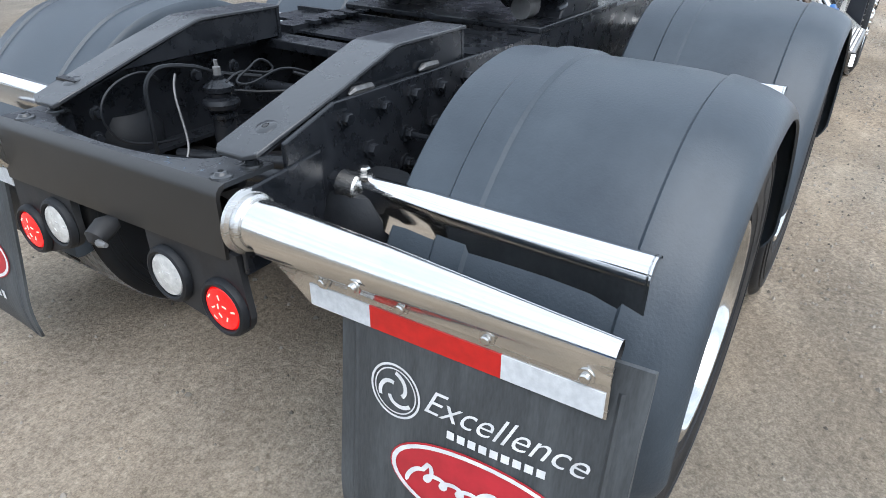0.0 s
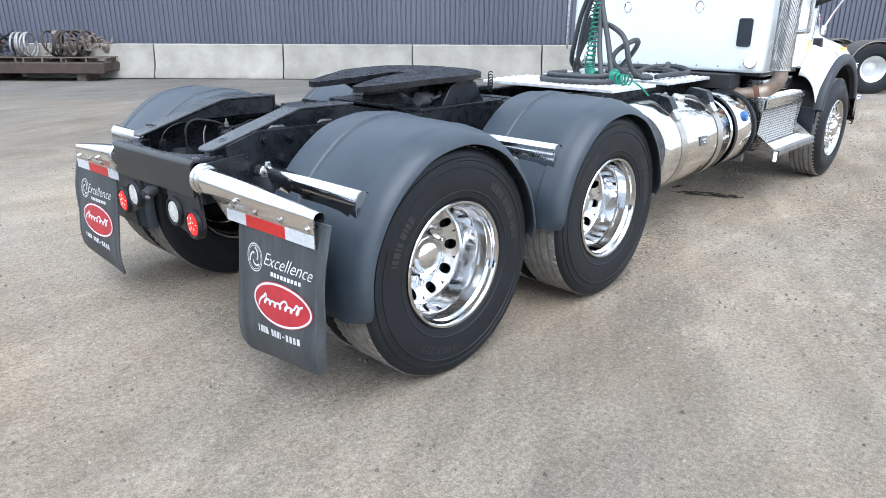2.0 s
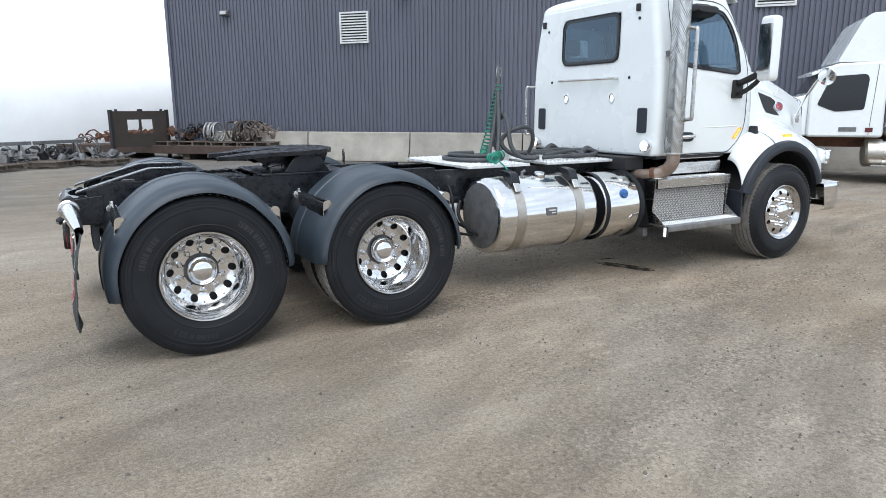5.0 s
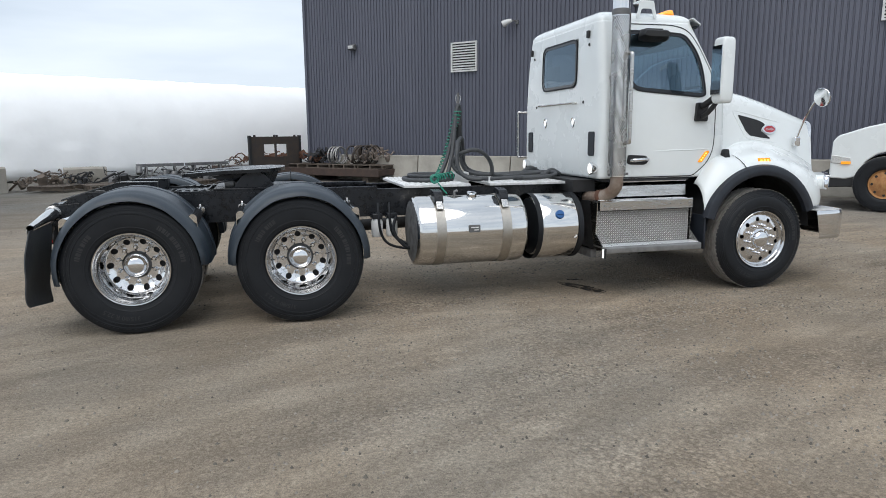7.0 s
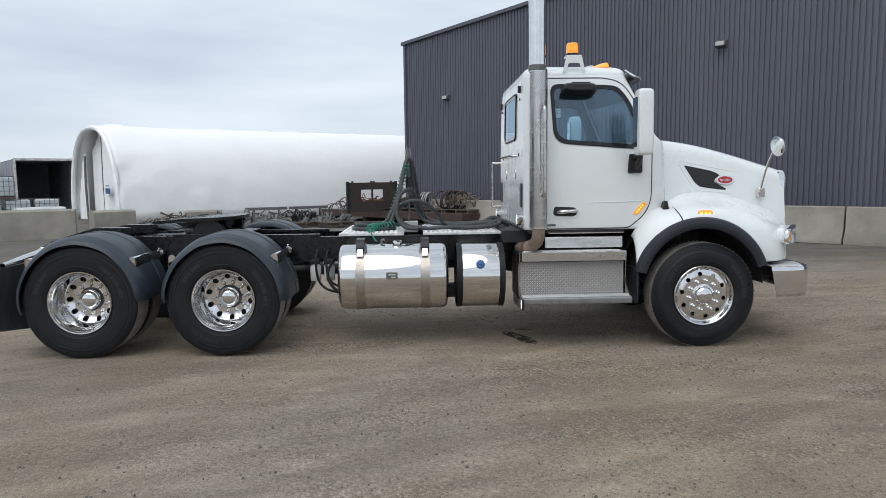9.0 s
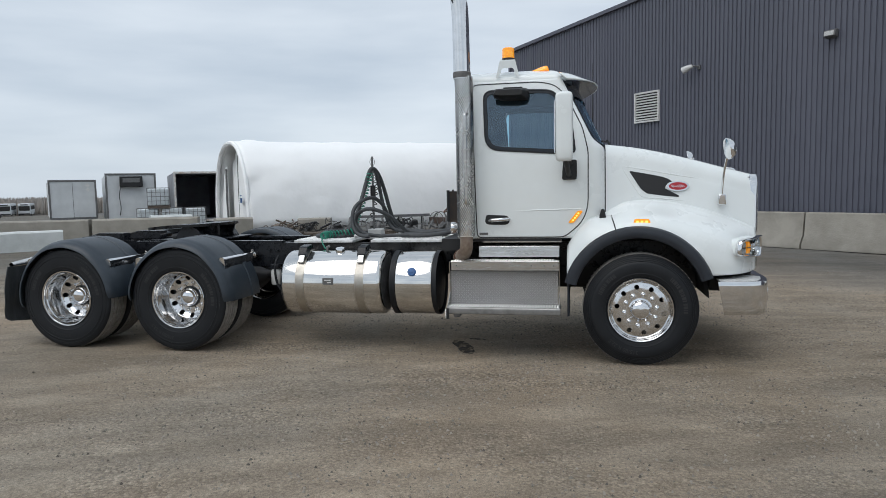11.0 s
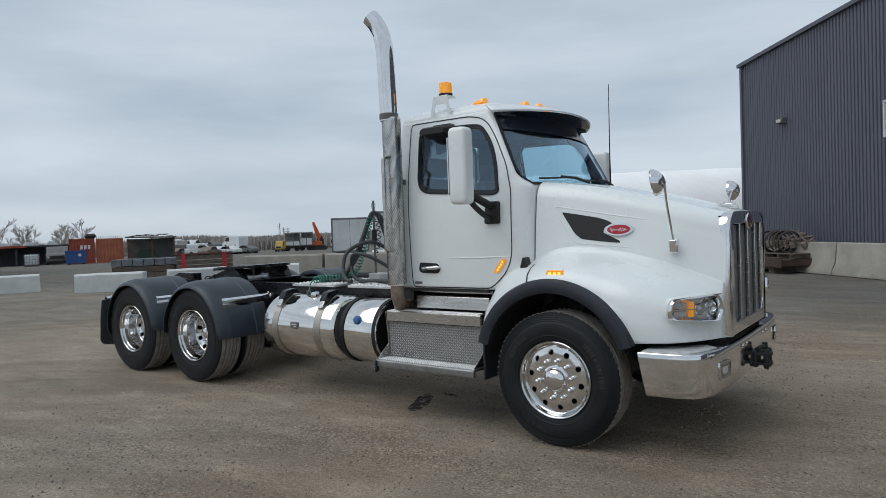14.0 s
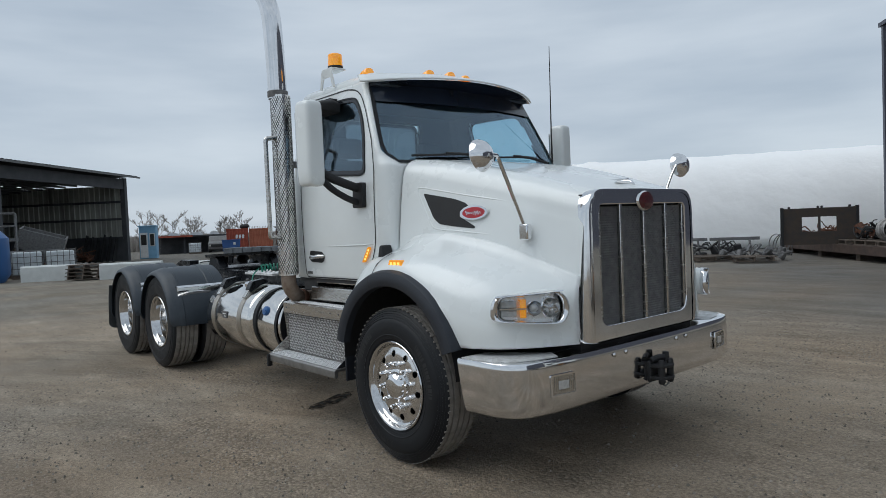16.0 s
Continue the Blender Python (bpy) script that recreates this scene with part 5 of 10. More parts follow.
    for t in np.linspace(0, 1, 150):
        w = 2 * math.pi * 7.5 * t
        tall = 0.046 if t < 0.13 else 0.040 if 0.55 < t < 0.70 or t > 0.86 else 0.020
        px = -0.150 + 0.29 * t - 0.013 * math.sin(w)
        pz = -0.012 + tall * (0.5 - 0.5 * math.cos(w)) - (0.022 if t < 0.07 else 0.0)
        stroke.append((px + 0.35 * pz, pz))
    v = []
    for i, (px, pz) in enumerate(stroke):
        q, o = stroke[min(i + 1, 149)], stroke[max(i - 1, 0)]
        d = Vector((q[0] - o[0], q[1] - o[1])).normalized()
        v += [(px - 0.0052 * d.y, pz + 0.0052 * d.x), (px + 0.0052 * d.y, pz - 0.0052 * d.x)]
    printed(v, [(2 * i, 2 * i + 2, 2 * i + 3, 2 * i + 1) for i in range(149)], mid + 0.036 * -sg, 0.452, M_WHITEINK, "script_stroke", -0.0044)
    # unreadable number: short upright bars in three clusters
    for k, x in enumerate((-0.165, -0.146, -0.127, -0.108, -0.092, -0.058, -0.036, -0.014, 0.008, 0.028, 0.054, 0.080, 0.106, 0.132)):
        bar(x, x + (0.008 if k in (0, 4, 8) else 0.0165), 0.004 if k == 9 else 0.0165, mid + 0.026 * -sg, 0.310)


flap_at(-1)
flap_at(1)

# fifth wheel coupling on its sliding base
outline = [(1.24, -0.30), (1.285, -0.12), (1.285, 0.12), (1.24, 0.30), (1.13, 0.44), (0.95, 0.47), (0.78, 0.45), (0.42, 0.30), (0.33, 0.24), (0.33, 0.17), (0.62, 0.06), (0.86, 0.05), (0.90, 0.0), (0.86, -0.05), (0.62, -0.06), (0.33, -0.17), (0.33, -0.24), (0.42, -0.30), (0.78, -0.45), (0.95, -0.47), (1.13, -0.44)]
tilt = lambda x, z: z + 0.030 * (x - 1.0) - (0.055 * (0.75 - x) if x < 0.75 else 0)  # noqa: E731
pts = rounded(outline, 0.03, 2)
k = len(pts)
g = Geo().add([(x, y, tilt(x, 1.254)) for x, y in pts] + [(x, y, tilt(x, 1.222)) for x, y in pts], [tuple(range(k)), tuple(range(2 * k - 1, k - 1, -1))] + [(i, (i + 1) % k, k + (i + 1) % k, k + i) for i in range(k)])
fifth = part("fifth_wheel", g, M_GREASE, truck, "black fifth wheel coupling plate with greased slot", smooth=25)
for sg in (-1, 1):
    part("pedestal", Geo().prism([(0.80, 1.08), (1.18, 1.08), (1.10, 1.20), (1.04, 1.235), (0.96, 1.235), (0.88, 1.20)], "y", sg * 0.30, sg * 0.42), M_BLACK, fifth, bevel=0.008)
    part("skirt", Geo().prism([(0.60, 1.19), (1.22, 1.225), (1.18, 1.13), (0.72, 1.12)], "y", sg * 0.24, sg * 0.26), M_BLACK, fifth, smooth=0)
    part("slide_rail", Geo().box((0.22, min(sg * 0.33, sg * 0.43), 1.036), (2.15, max(sg * 0.33, sg * 0.43), 1.062)), M_BLACK, fifth, smooth=0)
    for i in range(15):
        part("rack_tooth", Geo().box((0.30 + 0.07 * i, min(sg * 0.30, sg * 0.345), 1.060), (0.335 + 0.07 * i, max(sg * 0.30, sg * 0.345), 1.071)), M_BLACK, fifth, smooth=0)
part("base_plate", Geo().box((0.62, -0.43, 1.062), (1.36, 0.43, 1.082)), M_BLACK, fifth, bevel=0.004)
part("lock_cylinder", Geo().tube([(0.72, -0.30, 1.12), (0.80, -0.30, 1.12), (0.81, -0.30, 1.12), (0.98, -0.30, 1.13)], [0.04, 0.04, 0.026, 0.026], 12), M_GREY, fifth)
part("release_handle", Geo().tube(curve([(0.95, -0.25, 1.17), (0.8, -0.40, 1.16), (0.72, -0.47, 1.15), (0.66, -0.47, 1.14)], 5), 0.009, 6), M_BLACK, fifth)
part("lock_jaw", Geo().tube([(0.86, 0, 1.17), (0.96, 0, 1.17), (1.08, 0, 1.18)], [0.05, 0.06, 0.03], 14), M_BLACKSOFT, fifth)
part("deck_plate", Geo().box((0.24, -0.34, 1.036), (0.46, 0.34, 1.045)), M_BLACK, truck)
part("spring", Geo().tube([(1.33, -0.34 + 0.02 * math.cos(t), 1.13 + 0.003 * t + 0.02 * math.sin(t)) for t in np.linspace(0, 34, 90)], 0.0035, 5), M_BLACKSOFT, fifth)

# deck plates, suzi pole and hoses
for x0, x1 in ((2.38, 3.05), (3.25, 4.07)):
    dp = part("catwalk_plate", Geo().box((x0, -0.62, 1.052), (x1, 0.62, 1.078)), M_DECK, truck, "white worn aluminium grip-strut catwalk plate", bevel=0.004)
    g = Geo()
    for i in range(int((x1 - x0 - 0.04) / 0.05)):
        for j in range(22):
            x, y = x0 + 0.035 + 0.05 * i, -0.585 + 0.0555 * j + 0.014 * (i % 2)
            g.add([(x - 0.016, y - 0.011, 1.078), (x + 0.016, y - 0.011, 1.078), (x + 0.016, y + 0.011, 1.078), (x - 0.016, y + 0.011, 1.078), (x - 0.012, y, 1.089), (x + 0.012, y, 1.089)], [(0, 1, 5, 4), (2, 3, 4, 5), (0, 4, 3), (1, 2, 5)])
    tagged(part("grip_teeth", g, M_DECK, dp, smooth=0), kind="stuff")

pole = part("hose_pole", Geo().tube([(3.10, 0, 1.075), (3.10, 0, 1.99)], 0.013, 8), M_GREY, truck, "upright metal pole carrying the trailer hoses")
part("pole_base", Geo().box((3.04, -0.06, 1.04), (3.20, 0.10, 1.16)), M_LOUVER, pole, bevel=0.01)
part("pole_collar", Geo().tube([(3.10, 0, 1.50), (3.10, 0, 1.66)], 0.03, 10), M_BLACKSOFT, pole)
part("hook_ring", Geo().tube([(3.10 + 0.028 * math.cos(t), 0.0, 1.93 + 0.045 * math.sin(t)) for t in np.linspace(0, 6.283, 17)], 0.004, 5), M_STEEL, pole)


def ridged(points, r, name, mt, label=""):
    """A hose with a spiral wrap: its radius swells in close rings."""
    path = curve(points, 26)
    rad = [r * (1 + 0.10 * (i % 2)) for i in range(len(path))]
    return part(name, Geo().tube(path, rad, 8), mt, truck, label, smooth=60)


def coil(points, r, turns, wire):
    path = curve(points, 24)
    out, n = [], len(path)
    for i in range(turns * 12):
        t = i / (turns * 12 - 1) * (n - 1)
        k = min(int(t), n - 2)
        p = Vector(path[k]).lerp(Vector(path[k + 1]), t - k)
        d = (Vector(path[k + 1]) - Vector(path[k])).normalized()
        a = d.cross(Vector((0.3, 1, 0.2))).normalized()
        b = d.cross(a)
        w = 2 * math.pi * i / 12
        out.append(p + r * (math.cos(w) * a + math.sin(w) * b))
    return Geo().tube(out, wire, 6)


ridged([(2.86, -0.38, 1.11), (2.90, -0.30, 1.16), (2.98, -0.20, 1.38), (3.03, -0.10, 1.62), (3.07, -0.04, 1.80), (3.10, 0.0, 1.855), (3.14, 0.08, 1.80), (3.18, 0.20, 1.60), (3.22, 0.28, 1.36), (3.30, 0.34, 1.18), (3.5, 0.30, 1.115), (3.75, 0.20, 1.115)], 0.021, "air_hose", M_HOSE, "spiral-wrapped black air hose looped over the pole")
ridged([(2.78, -0.30, 1.11), (2.84, -0.24, 1.15), (2.95, -0.14, 1.36), (3.02, -0.08, 1.60), (3.07, -0.02, 1.79), (3.10, 0.02, 1.835), (3.13, 0.06, 1.78), (3.15, 0.14, 1.56), (3.18, 0.20, 1.34), (3.26, 0.22, 1.16), (3.5, 0.12, 1.115), (3.85, 0.05, 1.115)], 0.020, "air_hose", M_HOSE)
ridged([(3.30, -0.42, 1.11), (3.14, -0.36, 1.12), (3.01, -0.29, 1.18), (2.972, -0.26, 1.28), (3.05, -0.32, 1.37), (3.18, -0.345, 1.40), (3.33, -0.26, 1.335), (3.44, -0.11, 1.21), (3.50, 0.02, 1.12), (3.65, 0.12, 1.11)], 0.020, "air_hose", M_HOSE, "black air hose arched in a small loop")
ridged([(3.20, -0.50, 1.11), (3.06, -0.45, 1.13), (2.98, -0.40, 1.24), (2.985, -0.35, 1.40), (3.04, -0.22, 1.49), (3.11, -0.083, 1.52), (3.16, 0.05, 1.475), (3.20, 0.17, 1.365), (3.26, 0.28, 1.18), (3.40, 0.36, 1.112), (3.6, 0.38, 1.11)], 0.020, "air_hose", M_HOSE, "black air hose arched in a loop beside the pole")
ridged([(3.55, -0.46, 1.112), (3.80, -0.50, 1.115), (4.02, -0.42, 1.13), (4.08, -0.25, 1.15), (3.95, -0.10, 1.14), (3.70, -0.12, 1.115), (3.52, -0.22, 1.112)], 0.020, "air_hose", M_HOSE, "black air hose lying coiled on the catwalk")
ridged([(2.95, -0.30, 1.105), (2.70, -0.42, 1.105), (2.52, -0.28, 1.105), (2.50, 0.0, 1.105), (2.62, 0.18, 1.105), (2.85, 0.2, 1.105), (3.0, 0.05, 1.12)], 0.020, "air_hose", M_HOSE)
ridged([(2.98, -0.24, 1.14), (2.76, -0.34, 1.14), (2.58, -0.22, 1.14), (2.56, 0.02, 1.14), (2.68, 0.14, 1.14), (2.9, 0.14, 1.14)], 0.019, "air_hose", M_HOSE)
ridged([(3.30, -0.48, 1.11), (3.55, -0.50, 1.12), (3.85, -0.40, 1.12), (4.0, -0.15, 1.13), (4.05, 0.1, 1.14), (3.9, 0.32, 1.12), (3.6, 0.3, 1.11)], 0.018, "air_hose", M_HOSE)
part("electric_cable", coil([(3.085, -0.04, 1.80), (3.02, -0.05, 1.58), (2.95, -0.07, 1.36), (2.87, -0.11, 1.17), (2.82, -0.20, 1.13)], 0.036, 24, 0.0065), M_GREEN, truck, "green coiled trailer cable hanging from the pole")
part("electric_cable", coil([(2.95, -0.30, 1.15), (2.82, -0.36, 1.13), (2.72, -0.46, 1.13), (2.70, -0.58, 1.12)], 0.036, 11, 0.0075), M_GREEN, truck, "green coiled trailer cable on the catwalk")
part("electric_cable", coil([(3.10, 0.03, 1.78), (3.12, 0.06, 1.62), (3.11, 0.04, 1.45), (3.08, -0.02, 1.30)], 0.020, 9, 0.0055), M_BLACKSOFT, truck, "black coiled trailer cable")
part("electric_cable", Geo().tube(curve([(2.70, -0.60, 1.12), (2.72, -0.66, 1.08), (2.75, -0.70, 1.03), (2.78, -0.72, 0.995)], 6), 0.007, 6), M_GREEN, truck)

# fuel tank, with straps, and the smaller fluid tank


def tank(name, x0, x1, r, mt, label, ends):
    q = pose(x0, -0.770, 0.655, 0, 90, 0)
    L = x1 - x0
    c = 0.045
    body = [(r - c, 0.0), (r - 0.013, 0.013), (r, c), (r, L - c), (r - 0.013, L - 0.013), (r - c, L)]
    t = part(name, Geo().lathe(body, 72, q), mt, truck, label, smooth=50)
    part("tank_end", Geo().lathe([(0.0, -0.018), (r * 0.5, -0.013), (r - c + 0.001, 0.0)], 48, q), ends, t)
    part("tank_end", Geo().lathe([(0.0, L + 0.018), (r * 0.5, L + 0.013), (r - c + 0.001, L)], 48, q), ends, t)
    return t


# Grey end discs carry the dark wheel that polished ends would mirror.
tk = tank("fuel_tank", 2.41, 3.485, 0.331, M_ALU, "polished aluminium cylindrical fuel tank", M_GREY)
for x in (2.63, 3.265):
    st = part("tank_strap", Geo().lathe([(0.3325, -0.045), (0.3345, -0.045), (0.3345, 0.045), (0.3325, 0.045)], 72, pose(x, -0.770, 0.655, 0, 90, 0)), M_BRUSH, tk, "matt brushed steel tank strap")
for x in (2.63, 3.265):
    part("strap_clamp", Geo().prism(rounded([(-0.955, 1.035), (-0.82, 1.055), (-0.78, 1.015), (-0.86, 0.995), (-0.94, 0.95), (-0.985, 0.93), (-1.0, 0.955)], 0.02, 2), "x", x - 0.042, x + 0.042), M_BLACK, tk, bevel=0.006)
    part("strap_tongue", Geo().prism([(-0.978, 0.957), (-1.035, 0.875), (-1.042, 0.885), (-0.985, 0.967)], "x", x - 0.03, x + 0.03), M_STEEL, tk, bevel=0.003)
part("tank_badge", Geo().prism(rounded([(2.885, 0.665), (2.995, 0.665), (2.995, 0.735), (2.885, 0.735)], 0.012, 3), "y", -1.108, -1.098), M_GREY, tk, "small square tank badge", bevel=0.003)
part("badge_bar", Geo().box((2.935, -1.1105, 0.682), (2.975, -1.1075, 0.692)), M_LOUVER, tk, smooth=0)
part("badge_bar", Geo().box((2.905, -1.1105, 0.706), (2.975, -1.1075, 0.716)), M_LOUVER, tk, smooth=0)
part("filler_cap", Geo().lathe([(0.05, -0.01), (0.05, 0.025), (0.044, 0.035), (0.0, 0.038)], 20, pose(2.99, -0.84, 0.98, 12, 0, 0)), M_CHROME, tk)
part("vent_fitting", Geo().tube([(2.83, -0.80, 0.98), (2.83, -0.80, 1.02), (2.86, -0.80, 1.03)], 0.014, 8), M_GREY, tk)
# Rear black band and disc stand for the shadow gap beside the fuel tank.
df = tank("fluid_tank", 3.600, 4.030, 0.322, M_ALU, "polished fluid tank with black ends", M_RUBBER)
for x, w in ((3.60, 0.05), (4.03, -0.045)):
    part("end_band", Geo().lathe([(0.326, 0), (0.326, w), (0.30, w * 1.1)], 64, pose(x - w * 0.45, -0.770, 0.655, 0, 90, 0)), M_RUBBER, df)
part("filler_cap", Geo().lathe([(0.044, -0.02), (0.044, 0.018), (0.038, 0.028), (0.0, 0.031)], 24, pose(3.805, -1.055, 0.79, 68, 0, 0)), M_BLUE, df, "blue filler cap")
part("filler_bar", Geo().box((-0.03, -0.006, 0.028), (0.03, 0.006, 0.038), pose(3.805, -1.055, 0.79, 68, 0, 0)), M_BLUE, df)
part("tank_bracket", Geo().box((3.49, -0.75, 0.42), (3.60, -0.42, 0.52)), M_BLACK, truck)
part("tank_bracket", Geo().box((2.5, -0.60, 0.75), (3.4, -0.42, 0.95)), M_BLACK, truck)
part("fuel_line", Geo().tube(curve([(2.30, -0.62, 0.78), (2.26, -0.66, 0.66), (2.32, -0.72, 0.54), (2.42, -0.76, 0.48)], 6), 0.016, 8), M_RUBBER, truck)
for dx in (0.02, 0.13):
    part("fuel_line", Geo().tube(curve([(2.12 + dx, -0.50, 0.90), (2.11 + dx, -0.58, 0.80), (2.13 + dx, -0.60, 0.62), (2.22 + dx, -0.62, 0.50 + dx * 0.3), (2.40 + dx * 0.5, -0.66, 0.47)], 6), 0.013, 8), M_RUBBER, truck)
for x in (2.12, 2.265):
    part("filter_canister", Geo().lathe([(0.0, -0.165), (0.05, -0.16), (0.056, -0.145), (0.056, -0.02), (0.05, 0.0), (0.035, 0.02), (0.0, 0.02)], 20, pose(x, -0.54, 0.745)), M_LOUVER, truck, "white spin-on filter canister")
    part("filter_head", Geo().box((x - 0.05, -0.59, 0.76), (x + 0.05, -0.44, 0.81)), M_BLACK, truck, bevel=0.008)

# steps under the door
step = part("step_box", Geo().prism([(-0.55, 0.44), (-1.035, 0.44), (-1.035, 0.815), (-0.98, 0.90), (-0.55, 0.90)], "x", 4.19, 5.215), M_BLACKSOFT, truck, "aluminium tread plate step box", smooth=0)
part("lower_step", Geo().prism(rounded([(-1.245, 0.415), (-1.245, 0.470), (-1.232, 0.482), (-1.03, 0.482), (-1.03, 0.462), (-1.215, 0.462), (-1.215, 0.415)], 0.005, 2), "x", 4.185, 5.255), M_PLATE, step, "grated aluminium lower step", bevel=0.006)
part("upper_step", Geo().prism([(-0.86, 0.91), (-1.085, 0.91), (-1.095, 0.90), (-1.095, 0.815), (-1.075, 0.815), (-1.075, 0.89), (-0.86, 0.89)], "x", 4.21, 5.235), M_STEEL, step, "polished upper step nosing", smooth=0)
for x in (4.26, 4.98, 5.10, 5.19):
    part("nosing_rivet", Geo().lathe([(0.0, 0.004), (0.006, 0.003), (0.008, 0.0)], 10, pose(x, -1.0955, 0.862, 90, 0, 0)), M_GREY, step)
part("nosing_return", Geo().box((4.225, -1.082, 0.806), (5.21, -1.066, 0.814)), M_SEAM, step)
for x in (4.186, 5.236):
    part("step_side", Geo().prism([(-1.088, 0.90), (-1.06, 0.60), (-1.225, 0.478), (-1.03, 0.478), (-0.93, 0.90)], "x", x, x + 0.006), M_STEEL, step, smooth=0)
part("top_step", Geo().prism([(-0.80, 1.045), (-0.945, 1.045), (-0.955, 1.035), (-0.965, 0.930), (-0.80, 0.930)], "x", 4.46, 5.24), M_STEEL, step, smooth=0, bevel=0.004)
part("top_step", Geo().box((4.50, -0.925, 1.068), (5.26, -0.78, 1.100)), M_STEEL, step, bevel=0.003)
part("kick_plate", Geo().box((4.192, -1.046, 0.480), (5.225, -1.038, 0.805)), M_PLATE, step, "diamond tread plate kick panel", smooth=0)
g = Geo()
for i in range(45):
    for j in range(14):
        x, z = 4.208 + 0.0229 * i, 0.497 + 0.0229 * j
        s = 1 if (i + j) % 2 else -1
        m = pose(x, -1.0465, z, 0, 45 * s, 0)
        g.add([(m @ Vector(p)) for p in ((-0.0145, 0, 0), (0, 0, -0.0052), (0.0145, 0, 0), (0, 0, 0.0052), (-0.008, -0.005, 0.001), (0.008, -0.005, 0.001))], [(0, 1, 5, 4), (1, 2, 5), (2, 3, 4, 5), (3, 0, 4)])
tagged(part("tread_pattern", g, M_BAR, step, smooth=0), kind="stuff")
g = Geo()
for lvl, y0, y1, x0, x1 in ((0.482, -1.228, -1.055, 4.20, 5.24), (0.91, -1.075, -0.955, 4.23, 5.2)):
    for i in range(int((x1 - x0) / 0.026)):
        for j in range(int((y1 - y0) / 0.026)):
            x, y = x0 + 0.013 + 0.026 * i, y0 + 0.013 + 0.026 * j
            g.lathe([(0.010, 0.0), (0.0065, 0.004), (0.0055, 0.0015)], 6, pose(x, y, lvl))
tagged(part("grip_dimple", g, M_BAR, step, smooth=0), kind="stuff")
sl_ = part("step_lamp", Geo().box((4.182, -1.264, 0.370), (4.206, -1.222, 0.472)), M_BLACKSOFT, step, "small lit upright lamp under the step corner", bevel=0.004)
part("lens", Geo().box((4.176, -1.258, 0.378), (4.184, -1.228, 0.464)), M_LAMPLIT, sl_, bevel=0.003)
part("step_bracket", Geo().box((4.20, -0.95, 0.33), (4.26, -0.55, 0.42)), M_GREY, step, bevel=0.005)
part("air_tank", Geo().tube([(4.4, -0.6, 0.42), (4.44, -0.6, 0.42), (5.0, -0.6, 0.42), (5.04, -0.6, 0.42)], [0.05, 0.09, 0.09, 0.05], 16), M_BLACKSOFT, truck)

# exhaust stack
SX, SY = 4.365, -1.110
stack = part("exhaust_stack", Geo().tube(curve([(SX - 0.014, SY - 0.012, 2.62), (SX - 0.016, SY - 0.018, 2.95), (SX - 0.02, SY - 0.028, 3.22), (SX - 0.035, SY - 0.038, 3.36), (SX - 0.075, SY - 0.055, 3.47), (SX - 0.13, SY - 0.078, 3.55)], 8), 0.079, 32, cap=False), M_CHROME, truck, "tall chrome exhaust stack with curved tip")
part("inner_pipe", Geo().tube(curve([(SX - 0.02, SY - 0.028, 3.22), (SX - 0.035, SY - 0.038, 3.36), (SX - 0.075, SY - 0.055, 3.47), (SX - 0.129, SY - 0.0777, 3.548)], 8), 0.074, 24, cap=False), M_BLACKSOFT, stack)
part("clamp", Geo().lathe([(0.080, 0.0), (0.085, 0.005), (0.085, 0.05), (0.080, 0.055)], 32, pose(SX - 0.014, SY - 0.012, 2.63)), M_GREY, stack)
part("heat_shield", Geo().lathe([(0.060, 0.0), (0.084, 0.004), (0.084, 1.506), (0.060, 1.51)], 40, pose(SX, SY, 1.14)), M_SHIELD, stack, "perforated stainless heat shield")
g = Geo()
for i in range(81):
    for j in range(26):
        a0 = 2 * math.pi * (j + 0.5 * (i % 2)) / 26
        z = 1.165 + 0.0182 * i
        r = 0.0848
        g.add([(SX + r * math.cos(a0 + da), SY + r * math.sin(a0 + da), z + dz) for da, dz in ((0, -0.0125), (0.040, -0.008), (0.040, 0.008), (0, 0.0125), (-0.040, 0.008), (-0.040, -0.008))], [(0, 1, 2, 3, 4, 5)])
tagged(part("perforation", g, M_BLACKSOFT, stack, smooth=0), kind="stuff")
part("exhaust_elbow", Geo().tube(curve([(SX, SY, 1.16), (SX, SY, 1.06), (SX - 0.03, SY + 0.06, 0.98), (SX - 0.10, SY + 0.18, 0.93), (SX - 0.12, SY + 0.36, 0.92)], 6), 0.062, 18), M_EXHAUST, stack, "rust-tinted exhaust elbow")
part("elbow_clamp", Geo().tube([(SX - 0.07, SY + 0.13, 0.945), (SX - 0.09, SY + 0.17, 0.935)], 0.07, 18), M_RUST, stack)
part("grab_handle", Geo().tube(curve([(SX + 0.03, SY - 0.08, 1.46), (SX + 0.03, SY - 0.15, 1.47), (SX + 0.03, SY - 0.165, 1.53), (SX + 0.03, SY - 0.165, 1.9), (SX + 0.03, SY - 0.165, 2.22), (SX + 0.03, SY - 0.15, 2.28), (SX + 0.03, SY - 0.08, 2.29)], 5), 0.018, 12), M_STEEL, stack)
part("stack_bracket", Geo().box((SX - 0.03, SY + 0.06, 2.05), (SX + 0.03, SY + 0.2, 2.1)), M_GREY, stack)

# ---- cab shell ----
CAB_R = 4.25
half_w = spline([1.10, 1.30, 1.60, 1.95, 2.30, 2.63], [0.985, 0.995, 0.998, 0.985, 0.935, 0.870])


def front_x(z):
    return float(np.interp(z, [1.10, 1.93, 1.965, 1.99, 2.03, 2.07, 2.63], [5.662, 5.662, 5.655, 5.625, 5.570, 5.536, 5.265]))


